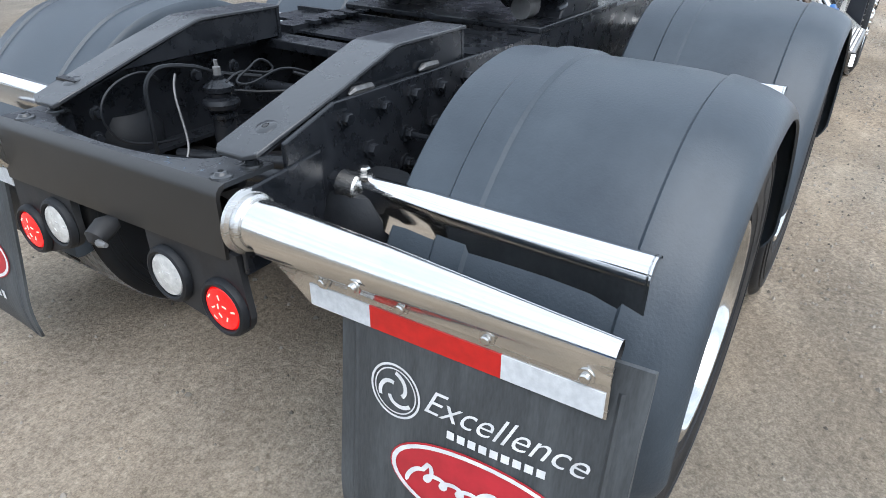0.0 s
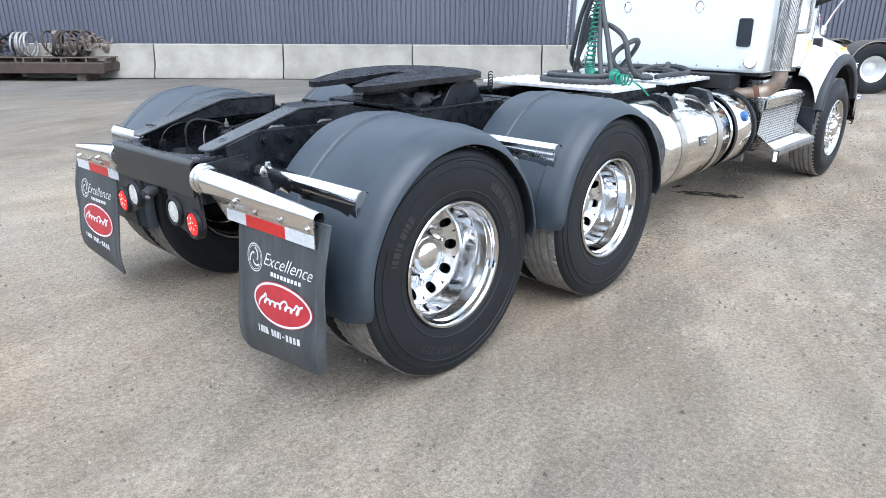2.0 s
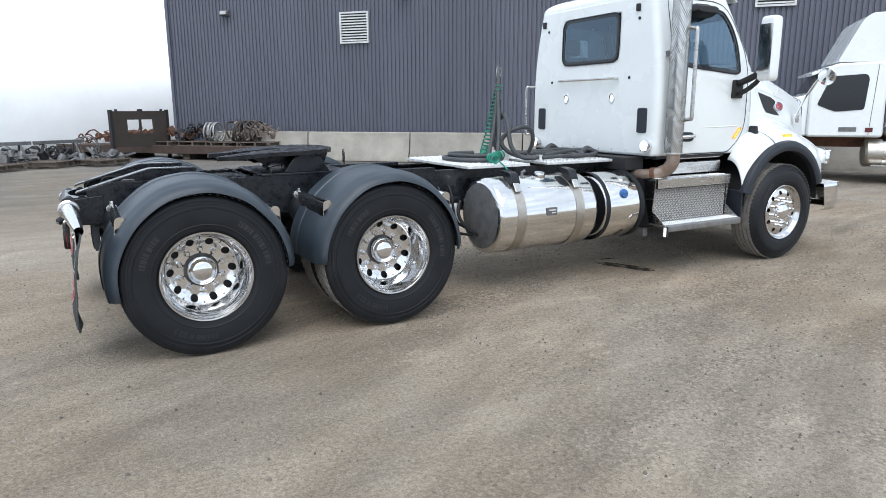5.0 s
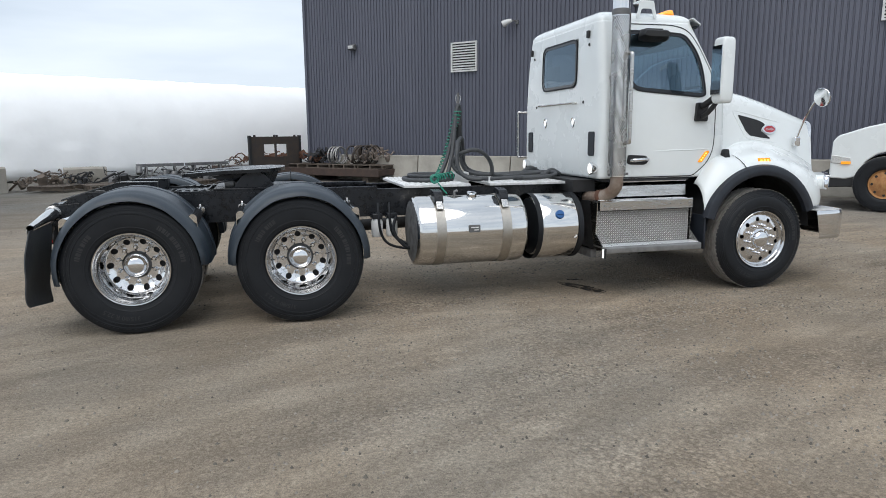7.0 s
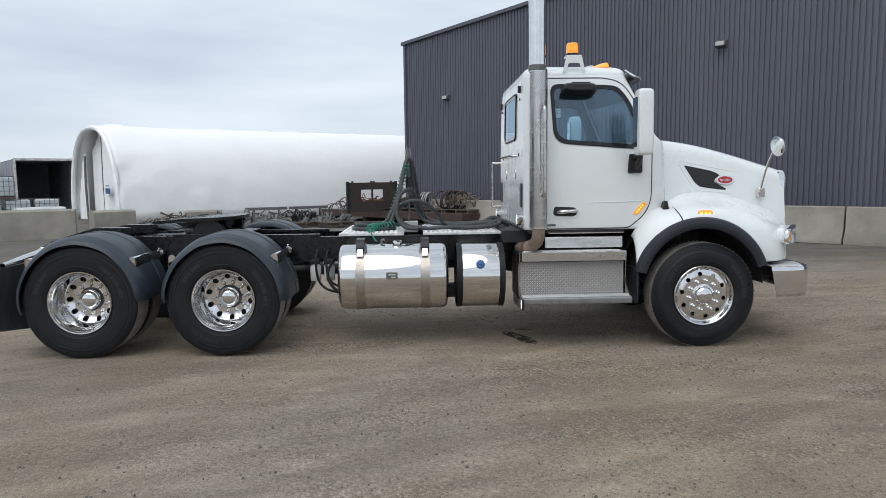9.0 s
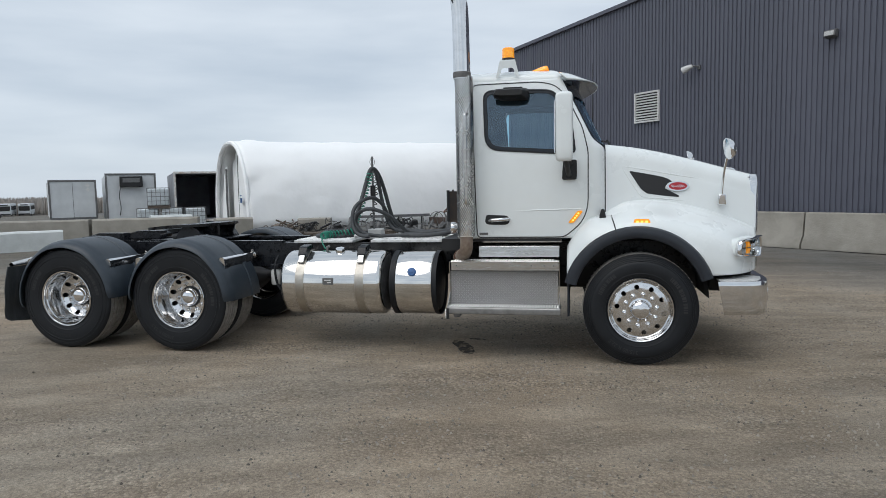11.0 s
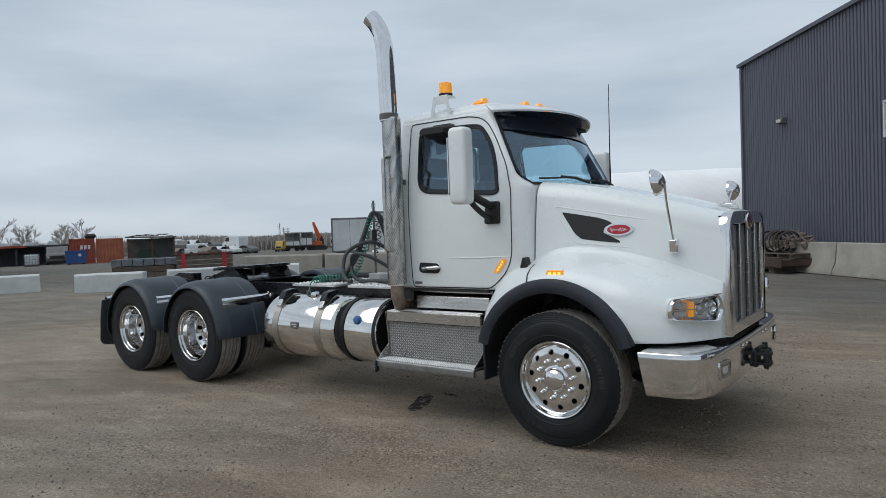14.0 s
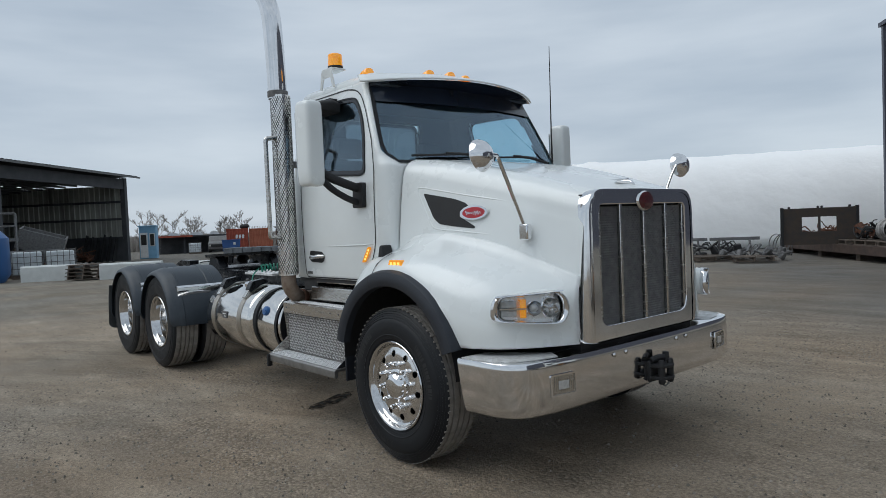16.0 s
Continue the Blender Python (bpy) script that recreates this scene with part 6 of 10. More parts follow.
def corner(z):
    """The front corner's reach in x and in y: a wide cowl below, a slim screen pillar above."""
    cowl = half_w(z) - float(np.interp(z, [1.1, 1.3, 1.6, 1.95], [0.935, 0.922, 0.905, 0.850]))
    t = min(1.0, max(0.0, (z - 1.95) / 0.14))
    t = t * t * (3 - 2 * t)
    return 0.15 + (0.05 - 0.15) * t, cowl + (0.035 - cowl) * t


def cab_ring(z):
    w, xf = half_w(z), front_x(z)
    rc = 0.075
    fa, fb = corner(z)
    xr = CAB_R + 0.012 * max(0, z - 2.3) * 3
    pts = []
    for y in np.linspace(0, -(w - rc), 37):
        pts.append((xr, y))
    for t in np.linspace(0, 1, 8)[1:]:
        a = math.pi / 2 * t
        pts.append((xr + rc - rc * math.cos(a), -(w - rc) - rc * math.sin(a)))
    for x in np.linspace(xr + rc, xf - fa, 47)[1:]:
        pts.append((x, -w))
    for t in np.linspace(0, 1, 10)[1:]:
        a = math.pi / 2 * t
        pts.append((xf - fa + fa * math.sin(a), -w + fb - fb * math.cos(a)))
    ye = w - fb
    for y in np.linspace(ye, 0, 31)[1:]:
        pts.append((xf + bulge(z) * (1 - (y / ye) ** 2), -y))
    return pts


def bulge(z):
    return float(np.interp(z, [1.93, 1.99, 2.04], [0.0, 0.09, 0.13]))


def side_y(z):
    return half_w(z)


ZS = list(np.linspace(1.115, 1.93, 30)) + list(np.linspace(1.945, 2.625, 46))
ringset = [cab_ring(z) for z in ZS]
W_DOOR_OUT = rounded([(4.512, 2.545), (4.540, 1.962), (5.330, 1.900), (5.398, 1.92), (5.368, 2.183), (5.309, 2.36), (5.19, 2.515), (5.07, 2.530)], [0.10, 0.14, 0.05, 0.04, 0.09, 0.09, 0.09, 0.07], 5)
W_DOOR_IN = rounded([(4.548, 2.508), (4.576, 2.002), (5.325, 1.943), (5.362, 1.955), (5.333, 2.175), (5.276, 2.343), (5.170, 2.483), (5.06, 2.494)], [0.08, 0.12, 0.03, 0.03, 0.08, 0.08, 0.08, 0.05], 5)
W_CUT = rounded([(4.530, 2.526), (4.558, 1.982), (5.328, 1.92), (5.380, 1.938), (5.350, 2.18), (5.292, 2.35), (5.18, 2.5), (5.065, 2.512)], [0.09, 0.13, 0.04, 0.03, 0.08, 0.08, 0.08, 0.06], 5)
W_REAR_IN = rounded([(-0.405, 2.065), (0.405, 2.065), (0.405, 2.475), (-0.405, 2.475)], 0.08, 5)
W_REAR_OUT = rounded([(-0.445, 2.025), (0.445, 2.025), (0.445, 2.515), (-0.445, 2.515)], 0.11, 5)


def windshield(y, t):
    """The windscreen: t from 0 at the cowl to 1 under the visor."""
    z = 1.975 + 0.635 * t
    ye = half_w(z) - corner(z)[1]
    return (front_x(z) + bulge(z) * (1 - min(1, (y / ye)) ** 2), y, z)


def cab_keep(i, j):
    z = (ZS[i] + ZS[i + 1]) / 2
    p, q = ringset[i][j], ringset[i][j + 1]
    x, y = (p[0] + q[0]) / 2, (p[1] + q[1]) / 2
    if j < 36:
        return not (abs(y) < 0.43 and 2.045 < z < 2.50)
    if 43 <= j < 89:
        return not inside(W_CUT, x, z)
    if j >= 98:
        return z < 1.978 or z > 2.612
    return True


shell = Geo()
for sg in (1, -1):
    shell.rows([[(x, y * sg, z) for x, y in r] for r, z in zip(ringset, ZS)], keep=cab_keep)
cab = part("cab", shell, M_WHITE, truck, "white day cab shell", smooth=35)
bm = bmesh.new()
bm.from_mesh(cab.data)
bmesh.ops.remove_doubles(bm, verts=bm.verts, dist=0.0005)
bmesh.ops.recalc_face_normals(bm, faces=bm.faces)
bm.to_mesh(cab.data)
bm.free()
sol = cab.modifiers.new("thickness", "SOLIDIFY")
sol.thickness, sol.offset = 0.03, -1
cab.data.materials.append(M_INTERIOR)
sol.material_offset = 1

# roof, domed and drooping to the visor
roof_rows = []
for t in np.linspace(0, 1, 15):
    ring = cab_ring(2.625)
    k = math.cos(t * math.pi / 2)
    lift = math.sin(t * math.pi / 2)
    cx = 4.80
    row = []
    for x, y in ring:
        f = k**0.55 if t < 1 else 0.0
        xx, yy = cx + (x - cx) * f, y * f
        top = 2.625 + 0.145 * lift**0.9 - 0.035 * max(0, xx - 5.0) * lift
        row.append((xx, yy, top))
    roof_rows.append(row)
g = Geo()
for sg in (1, -1):
    g.rows([[(x, y * sg, z) for x, y, z in r] for r in roof_rows])
part("roof", g, M_WHITE, cab, "white domed cab roof", smooth=40)
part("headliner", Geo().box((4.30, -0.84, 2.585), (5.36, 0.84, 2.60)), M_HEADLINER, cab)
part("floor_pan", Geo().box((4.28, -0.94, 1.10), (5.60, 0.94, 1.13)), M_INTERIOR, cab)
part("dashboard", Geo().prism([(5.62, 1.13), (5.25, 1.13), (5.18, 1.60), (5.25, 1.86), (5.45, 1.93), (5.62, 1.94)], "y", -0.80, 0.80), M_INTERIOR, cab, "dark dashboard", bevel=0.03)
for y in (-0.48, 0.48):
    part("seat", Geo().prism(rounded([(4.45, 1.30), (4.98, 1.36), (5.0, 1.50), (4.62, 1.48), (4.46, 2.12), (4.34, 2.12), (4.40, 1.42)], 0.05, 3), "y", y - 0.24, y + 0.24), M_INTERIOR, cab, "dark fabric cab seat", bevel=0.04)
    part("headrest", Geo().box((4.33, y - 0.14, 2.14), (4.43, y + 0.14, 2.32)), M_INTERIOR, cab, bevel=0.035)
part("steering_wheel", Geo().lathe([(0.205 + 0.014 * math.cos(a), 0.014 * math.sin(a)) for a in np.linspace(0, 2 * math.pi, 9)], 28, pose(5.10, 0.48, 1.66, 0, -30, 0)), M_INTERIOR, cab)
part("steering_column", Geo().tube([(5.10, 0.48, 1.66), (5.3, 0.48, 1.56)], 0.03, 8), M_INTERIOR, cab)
part("sun_blind", Geo().prism(rounded([(4.62, 2.30), (4.62, 2.52), (5.02, 2.52), (4.94, 2.40)], 0.05, 4), "y", -0.80, -0.785), M_INTERIOR, cab)


def side_put(sg, lift):
    return lambda p, d: (p[0], sg * (side_y(p[1]) + lift + d), p[1])


def fill_poly(poly, put, lift):
    c = (sum(p[0] for p in poly) / len(poly), sum(p[1] for p in poly) / len(poly))
    k = len(poly)
    rings = [[put((c[0] + (p[0] - c[0]) * f, c[1] + (p[1] - c[1]) * f), lift) for p in poly] for f in (1.0, 0.75, 0.5, 0.25, 0.02)]
    g = Geo().rows(rings, closed=True)
    g.f.append(tuple(range(len(g.v) - k, len(g.v))))
    return g


def strip(points, put, width, lift, closed=False):
    """A narrow band along a line drawn on a surface."""
    pts = [Vector(p) for p in points]
    v, k = [], len(points)
    for i, p in enumerate(pts):
        a = pts[i - 1] if (i or closed) else p
        b = pts[(i + 1) % k] if (i < k - 1 or closed) else p
        d = (b - a).normalized()
        n2 = Vector((-d.y, d.x)) * width / 2
        v += [put(tuple(p + n2), lift), put(tuple(p - n2), lift)]
    m = k if closed else k - 1
    return Geo().add(v, [(2 * i, 2 * ((i + 1) % k), 2 * ((i + 1) % k) + 1, 2 * i + 1) for i in range(m)])


def refined(line, step=0.03):
    """Adds points along a closed line, so that it follows a curved surface."""
    out = []
    for a, b in zip(line, line[1:] + line[:1]):
        k = max(1, int(math.dist(a, b) / step))
        out += [(a[0] + (b[0] - a[0]) * i / k, a[1] + (b[1] - a[1]) * i / k) for i in range(k)]
    return out


def between(a, b, f):
    return [(p[0] + (q[0] - p[0]) * f, p[1] + (q[1] - p[1]) * f) for p, q in zip(a, b)]


DOOR = [(4.412, 2.600), (4.454, 1.122), (5.29, 1.125), (5.436, 1.250), (5.49, 1.352), (5.507, 1.449), (5.508, 1.931), (5.456, 2.152), (5.344, 2.381), (5.258, 2.514), (5.175, 2.573), (5.038, 2.600)]
for sg in (-1, 1):
    door = part("door_window", fill_poly(W_DOOR_IN, side_put(sg, -0.008), 0.0), M_GLASS, cab, "tinted door window glass")
    door.visible_shadow = False
    part("window_rubber", Geo().band(W_DOOR_OUT, between(W_DOOR_OUT, W_DOOR_IN, 0.32), side_put(sg, -0.012), 0.019), M_RUBBER, door)
    part("window_border", Geo().band(between(W_DOOR_OUT, W_DOOR_IN, 0.31), W_DOOR_IN, side_put(sg, -0.004), 0.007), M_FRIT, door)
    part("door_gap", strip(refined(rounded(DOOR, 0.05, 3)), side_put(sg, 0.0), 0.010, 0.0022, True), M_SEAM, cab, smooth=0)
    crease = [(4.80, 1.378), (5.0, 1.382), (5.3, 1.387), (5.47, 1.394)]
    part("door_crease", Geo().tube([(x, sg * (side_y(z) - 0.001), z) for x, z in crease], [0.001, 0.006, 0.007, 0.004], 8), M_WHITE, cab)
    hd = part("door_handle", fill_poly(rounded([(4.530, 1.272), (4.545, 1.345), (4.745, 1.335), (4.775, 1.30), (4.765, 1.262), (4.73, 1.245), (4.56, 1.25)], 0.02, 3), side_put(sg, 0.0), 0.003), M_BLACKSOFT, cab, "black recessed door handle with chrome pull")
    part("pull", Geo().tube([(4.575, sg * (0.997 + 0.004), 1.288), (4.60, sg * 1.024, 1.292), (4.75, sg * 1.024, 1.300), (4.772, sg * 1.004, 1.300)], [0.014, 0.019, 0.017, 0.012], 10), M_CHROME, hd)
    part("nameplate", fill_poly([(4.475, 1.150), (4.56, 1.150), (4.56, 1.172), (4.475, 1.172)], side_put(sg, 0.0), 0.004), M_GREY, cab)
    amb = [(5.322, 1.259), (5.374, 1.259), (5.456, 1.362), (5.450, 1.375), (5.410, 1.372)]
    part("turn_lamp", fill_poly(rounded(amb, 0.012, 2), side_put(sg, 0.0), 0.012), M_AMBER, cab, "amber slanted side turn lamp")
    for f in (0.2, 0.4, 0.6, 0.8):
        cx_, cz_ = 5.352 + 0.082 * f, 1.262 + 0.108 * f
        part("lamp_led", Geo().lathe([(0.0, 0.004), (0.007, 0.003), (0.009, 0.0)], 8, pose(cx_, sg * (side_y(cz_) + 0.012), cz_, 90 * (1 if sg < 0 else -1), 0, 0)), M_AMBERLED, cab)
part("cab_sill", Geo().box((4.30, -0.97, 1.085), (5.25, 0.97, 1.114)), M_SEAM, cab)
g = Geo().rows([[windshield(y * (half_w(1.975 + 0.635 * t) - corner(1.975 + 0.635 * t)[1]), t) for y in np.linspace(-1, 1, 41)] for t in np.linspace(0.0, 1.0, 15)])
ws = part("windshield", g, M_GLASS, cab, "curved tinted windshield")
ws.visible_shadow = False


def ws_put(p, d):
    z = 1.975 + 0.635 * p[1]
    ye = half_w(z) - corner(z)[1]
    x, y, z = windshield(p[0] * ye, p[1])
    return (x + d, y * (1 + 0.02 * d), z)


border = [(-1, 0), *[(u, 0) for u in np.linspace(-0.95, 0.95, 25)], (1, 0), *[(1, v) for v in np.linspace(0.1, 0.9, 9)], (1, 1), *[(u, 1) for u in np.linspace(0.95, -0.95, 25)], (-1, 1), *[(-1, v) for v in np.linspace(0.9, 0.1, 9)]]
inner = [(u * 0.974, 0.035 + 0.93 * v) for u, v in border]
part("windshield_rubber", Geo().band(border, inner, lambda p, d: ws_put(p, 0.004 + d), 0.006), M_RUBBER, ws)
for y0, y1 in ((-0.62, -0.05), (0.10, 0.66)):
    part("wiper", Geo().tube([(windshield(y, t)[0] + 0.03, y, windshield(y, t)[2]) for y, t in ((y0 - 0.12, 0.085), ((y0 + y1) / 2, 0.115), (y1 - 0.1, 0.125))], 0.009, 6), M_BLACKSOFT, ws)
    part("wiper", Geo().tube([(windshield(y, t)[0] + 0.05, y, windshield(y, t)[2]) for y, t in (((y0 + y1) / 2 - 0.12, 0.12), ((y0 + y1) / 2 + 0.1, 0.11), (y1 + 0.05, 0.055))], 0.012, 6), M_BLACKSOFT, ws)
rear_put = lambda p, d: (CAB_R - 0.002 - d + 0.036 * max(0, p[1] - 2.3), p[0], p[1])  # noqa: E731
rw = part("rear_window", fill_poly(W_REAR_IN, rear_put, 0.004), M_GLASSREAR, cab, "dark tinted rear window with rounded corners")
rw.visible_shadow = False
part("window_rubber", Geo().band(W_REAR_OUT, between(W_REAR_OUT, W_REAR_IN, 0.35), rear_put, 0.012), M_RUBBER, rw)
part("window_border", Geo().band(between(W_REAR_OUT, W_REAR_IN, 0.34), W_REAR_IN, rear_put, 0.008), M_FRIT, rw)
part("grab_rail", Geo().tube(curve([(CAB_R, -0.44, 1.865), (CAB_R - 0.05, -0.435, 1.865), (CAB_R - 0.055, -0.3, 1.867), (CAB_R - 0.055, 0.3, 1.869), (CAB_R - 0.05, 0.435, 1.87), (CAB_R, 0.44, 1.87)], 4), 0.012, 8), M_STEEL, cab, "horizontal chrome grab rail under the rear window")
part("grab_rail", Geo().tube(curve([(CAB_R + 0.03, 0.95, 1.82), (CAB_R - 0.08, 0.97, 1.82), (CAB_R - 0.10, 0.98, 1.74), (CAB_R - 0.10, 0.98, 1.35), (CAB_R - 0.08, 0.97, 1.27), (CAB_R + 0.03, 0.95, 1.27)], 4), 0.012, 8), M_STEEL, cab)
for y in (-0.368, 0.36):
    v = part("oval_lamp", Geo().lathe([(0.026, 0.004), (0.036, 0.008), (0.042, 0.004), (0.043, 0.0)], 24, pose(CAB_R - 0.001, y, 1.675, 0, -90, 0) @ Matrix.Diagonal((1.35, 1, 1, 1))), M_CHROME, cab, "chrome-rimmed oval lamp on the cab rear")
    part("lens", Geo().lathe([(0.0, 0.006), (0.027, 0.004)], 20, pose(CAB_R - 0.001, y, 1.675, 0, -90, 0) @ Matrix.Diagonal((1.35, 1, 1, 1))), M_LAMPLIT, v)
for y in (-0.803, 0.79):
    part("rear_panel", Geo().prism(rounded([(y - 0.062, 1.335), (y + 0.062, 1.335), (y + 0.062, 1.575), (y - 0.062, 1.575)], 0.025, 3), "x", CAB_R - 0.012, CAB_R + 0.004), M_FLARE, cab, "dark rectangular cover on the cab rear", bevel=0.004)
for y, z in ((-0.60, 1.87), (0.62, 1.86), (-0.70, 2.42), (0.70, 2.42)):
    part("plug", Geo().lathe([(0.0, 0.008), (0.014, 0.006), (0.016, 0.0)], 12, pose(CAB_R - 0.001, y, z, 0, -90, 0)), M_BLACKSOFT, cab)
for y, z in ((-0.68, 2.52), (0.78, 2.50)):
    part("hinge_clip", Geo().box((CAB_R - 0.02, y - 0.02, z - 0.035), (CAB_R + 0.01, y + 0.02, z + 0.035)), M_BLACKSOFT, cab, bevel=0.006)
for y, z in ((-0.905, 1.215), (0.84, 1.19)):
    wl = part("work_lamp", Geo().lathe([(0.0, -0.06), (0.040, -0.055), (0.056, -0.02), (0.060, 0.012), (0.052, 0.018)], 24, pose(CAB_R - 0.05, y, z, 0, -90, 0)), M_CHROME, cab, "round chrome work lamp under the cab rear")
    part("lens", Geo().lathe([(0.052, 0.016), (0.03, 0.022), (0.0, 0.024)], 24, pose(CAB_R - 0.05, y, z, 0, -90, 0)), M_LAMPLIT, wl)
for y in np.linspace(-0.8, 0.8, 9):
    part("rivet", Geo().lathe([(0.0, 0.004), (0.007, 0.002), (0.008, 0.0)], 8, pose(CAB_R - 0.001, y, 1.16, 0, -90, 0)), M_CHROME, cab)
part("rear_bellows", Geo().box((4.06, -0.80, 0.98), (4.30, 0.80, 1.10)), M_BLACKSOFT, truck)
for y in (-0.25, 0.35):
    part("hose_bundle", Geo().tube(curve([(3.95, y, 1.09), (4.08, y + 0.05, 1.16), (4.2, y + 0.1, 1.12)], 5), 0.03, 8), M_HOSE, truck)

# visor, roof lamps, beacon, antenna, mirrors
vis = []
for t in np.linspace(0, 1, 7):
    row = []
    for u in np.linspace(-1, 1, 33):
        y = u * (0.920 + 0.025 * t)
        x = 5.30 - 0.05 * u**4 + 0.125 * (1 - u * u) + t * (0.075 + 0.125 * (1 - u * u))
        row.append((x, y, 2.672 + 0.045 * (1 - u * u) - t * (0.068 - 0.005 * u * u)))
    vis.append(row)
visor = part("sun_visor", Geo().rows(vis), M_WHITE, cab, "white external sun visor with chrome ends", smooth=60)
sv = visor.modifiers.new("thickness", "SOLIDIFY")
sv.thickness = 0.012
us = np.linspace(-1, 1, 33)
# Tint strip on the glass, then a dark sheet painting the visor's underside shade.
strip_rows = [[(lambda p: (p[0] + 0.014, p[1], p[2]))(windshield(u * 0.845, t)) for u in us] for t in (0.985, 0.93, 0.87, 0.81, 0.765)]
part("visor_band", Geo().rows(strip_rows), M_VISORDARK, visor, "dark strip of glass tint and visor shade along the screen's top", smooth=60)
edge = [(x - 0.012, y * 0.99, z - 0.014) for x, y, z in vis[6]]
under = [edge, [tuple((Vector(a) + Vector(b)) / 2) for a, b in zip(edge, strip_rows[0])], strip_rows[0]]
part("visor_underside", Geo().rows([r[3:30] for r in under]), M_VISORDARK, visor, "dark sheet for the shade under the visor", smooth=60)
for end in (slice(0, 4), slice(29, 33)):
    part("visor_end", Geo().rows([r[end] for r in under]), M_CHROME, visor, "chrome visor end piece", smooth=60)
for x, y, z in ((5.075, -0.72, 2.722), (5.20, -0.2, 2.742), (5.235, 0.0, 2.742), (5.20, 0.2, 2.742), (5.075, 0.72, 2.722)):
    rows = []
    for dx, w, h in ((-0.105, 0.010, 0.006), (-0.06, 0.030, 0.024), (-0.01, 0.043, 0.042), (0.035, 0.047, 0.053), (0.052, 0.044, 0.050), (0.062, 0.036, 0.030), (0.066, 0.030, 0.0)):
        rows.append([(x + dx, y + w * math.cos(a), z - 0.02 * max(0, dx) + h * math.sin(a) ** 0.7) for a in np.linspace(0, math.pi, 11)])
    part("roof_lamp", Geo().rows(rows, cap=False), M_AMBER, cab, "amber wedge-shaped roof marker lamp", smooth=40)
bx, by = 4.755, -0.80
bb = part("beacon", Geo().lathe([(0.0, 0.105), (0.045, 0.104), (0.056, 0.096), (0.058, 0.085), (0.06, 0.0)], 28, pose(bx, by, 2.845)), M_AMBER, cab, "orange warning beacon on white bracket")
part("beacon_base", Geo().lathe([(0.062, 0.0), (0.062, 0.025), (0.055, 0.03)], 24, pose(bx, by, 2.822)), M_BLACKSOFT, bb)
part("beacon_bracket", Geo().box((bx - 0.075, by - 0.085, 2.806), (bx + 0.075, by + 0.05, 2.822)), M_WHITE, bb, bevel=0.004)
part("bracket_leg", Geo().prism(rounded([(bx - 0.075, 2.815), (bx + 0.075, 2.815), (bx + 0.112, 2.655), (bx + 0.080, 2.655), (bx + 0.055, 2.745), (bx - 0.055, 2.745), (bx - 0.080, 2.655), (bx - 0.112, 2.655)], 0.02, 3), "y", by - 0.088, by - 0.080), M_WHITE, bb)
part("antenna", Geo().tube([(5.585, 0.90, 2.03), (5.585, 0.90, 2.3), (5.59, 0.905, 3.06)], [0.009, 0.006, 0.003], 6), M_BLACKSOFT, cab)
part("roof_antenna", Geo().tube([(5.0, 0.2, 2.75), (4.93, 0.2, 2.86)], [0.006, 0.003], 6), M_BLACKSOFT, cab)
for sg in (-1, 1):
    mx, my = 5.285, sg * 1.375
    mh = part("door_mirror", Geo().rows([[(mx + 0.012 + 0.080 * px, my + 0.088 * py, 2.125 + 0.30 * pz) for px, py in rounded([(-0.95 * f, -0.95 * f), (0.95 * f, -0.72 * f), (0.95 * f, 0.80 * f), (-0.95 * f, 0.95 * f)], 0.42, 6)] for pz, f in ((-1, 0.70), (-0.985, 0.82), (-0.95, 0.92), (-0.88, 0.98), (-0.6, 1.0), (0.6, 1.0), (0.88, 0.98), (0.95, 0.92), (0.985, 0.82), (1, 0.70))], closed=True, cap=True), M_WHITE, cab, "white tall door mirror on black arm", smooth=50)
    part("mirror_glass", Geo().box((mx - 0.074, my - 0.070, 1.90), (mx - 0.067, my + 0.070, 2.35)), M_CHROME, mh)
    arm = part("mirror_arm", Geo().tube(curve([(5.335, sg * 0.99, 1.80), (5.33, sg * 1.08, 1.83), (5.315, sg * 1.22, 1.88), (5.30, sg * 1.33, 1.94)], 5), [0.032] * 16, 10), M_BLACKSOFT, mh)
    part("mirror_arm", Geo().tube(curve([(5.335, sg * 0.99, 1.71), (5.33, sg * 1.07, 1.72), (5.315, sg * 1.22, 1.80), (5.30, sg * 1.32, 1.90)], 5), [0.024] * 16, 10), M_BLACKSOFT, mh)
    part("mirror_base", Geo().prism(rounded([(5.265, 1.665), (5.405, 1.665), (5.405, 1.85), (5.28, 1.85)], 0.02, 3), "y", sg * 0.985, sg * 1.03), M_BLACKSOFT, mh, bevel=0.008)
    if sg > 0:
        continue
    lk = part("convex_mirror", Geo().rows([[(x0 + (x1 - x0) * u, sg * y, z0 + (z1 - z0) * w) for u, w in rounded([(0, 0.2), (0.08, 1), (0.92, 1), (1, 0.75), (0.96, 0), (0.2, 0)], 0.12, 3)] for y, x0, x1, z0, z1 in ((0.90, 4.66, 4.96, 2.43, 2.52), (0.96, 4.625, 4.965, 2.435, 2.54), (1.03, 4.625, 4.93, 2.45, 2.53), (1.065, 4.64, 4.91, 2.465, 2.515))], closed=True, cap=True), M_BLACKSOFT, cab, "black look-down mirror above the door window", smooth=50)
    part("mirror_mount", Geo().box((4.72, min(sg * 0.88, sg * 0.96), 2.535), (4.90, max(sg * 0.88, sg * 0.96), 2.552)), M_BLACKSOFT, lk, bevel=0.004)

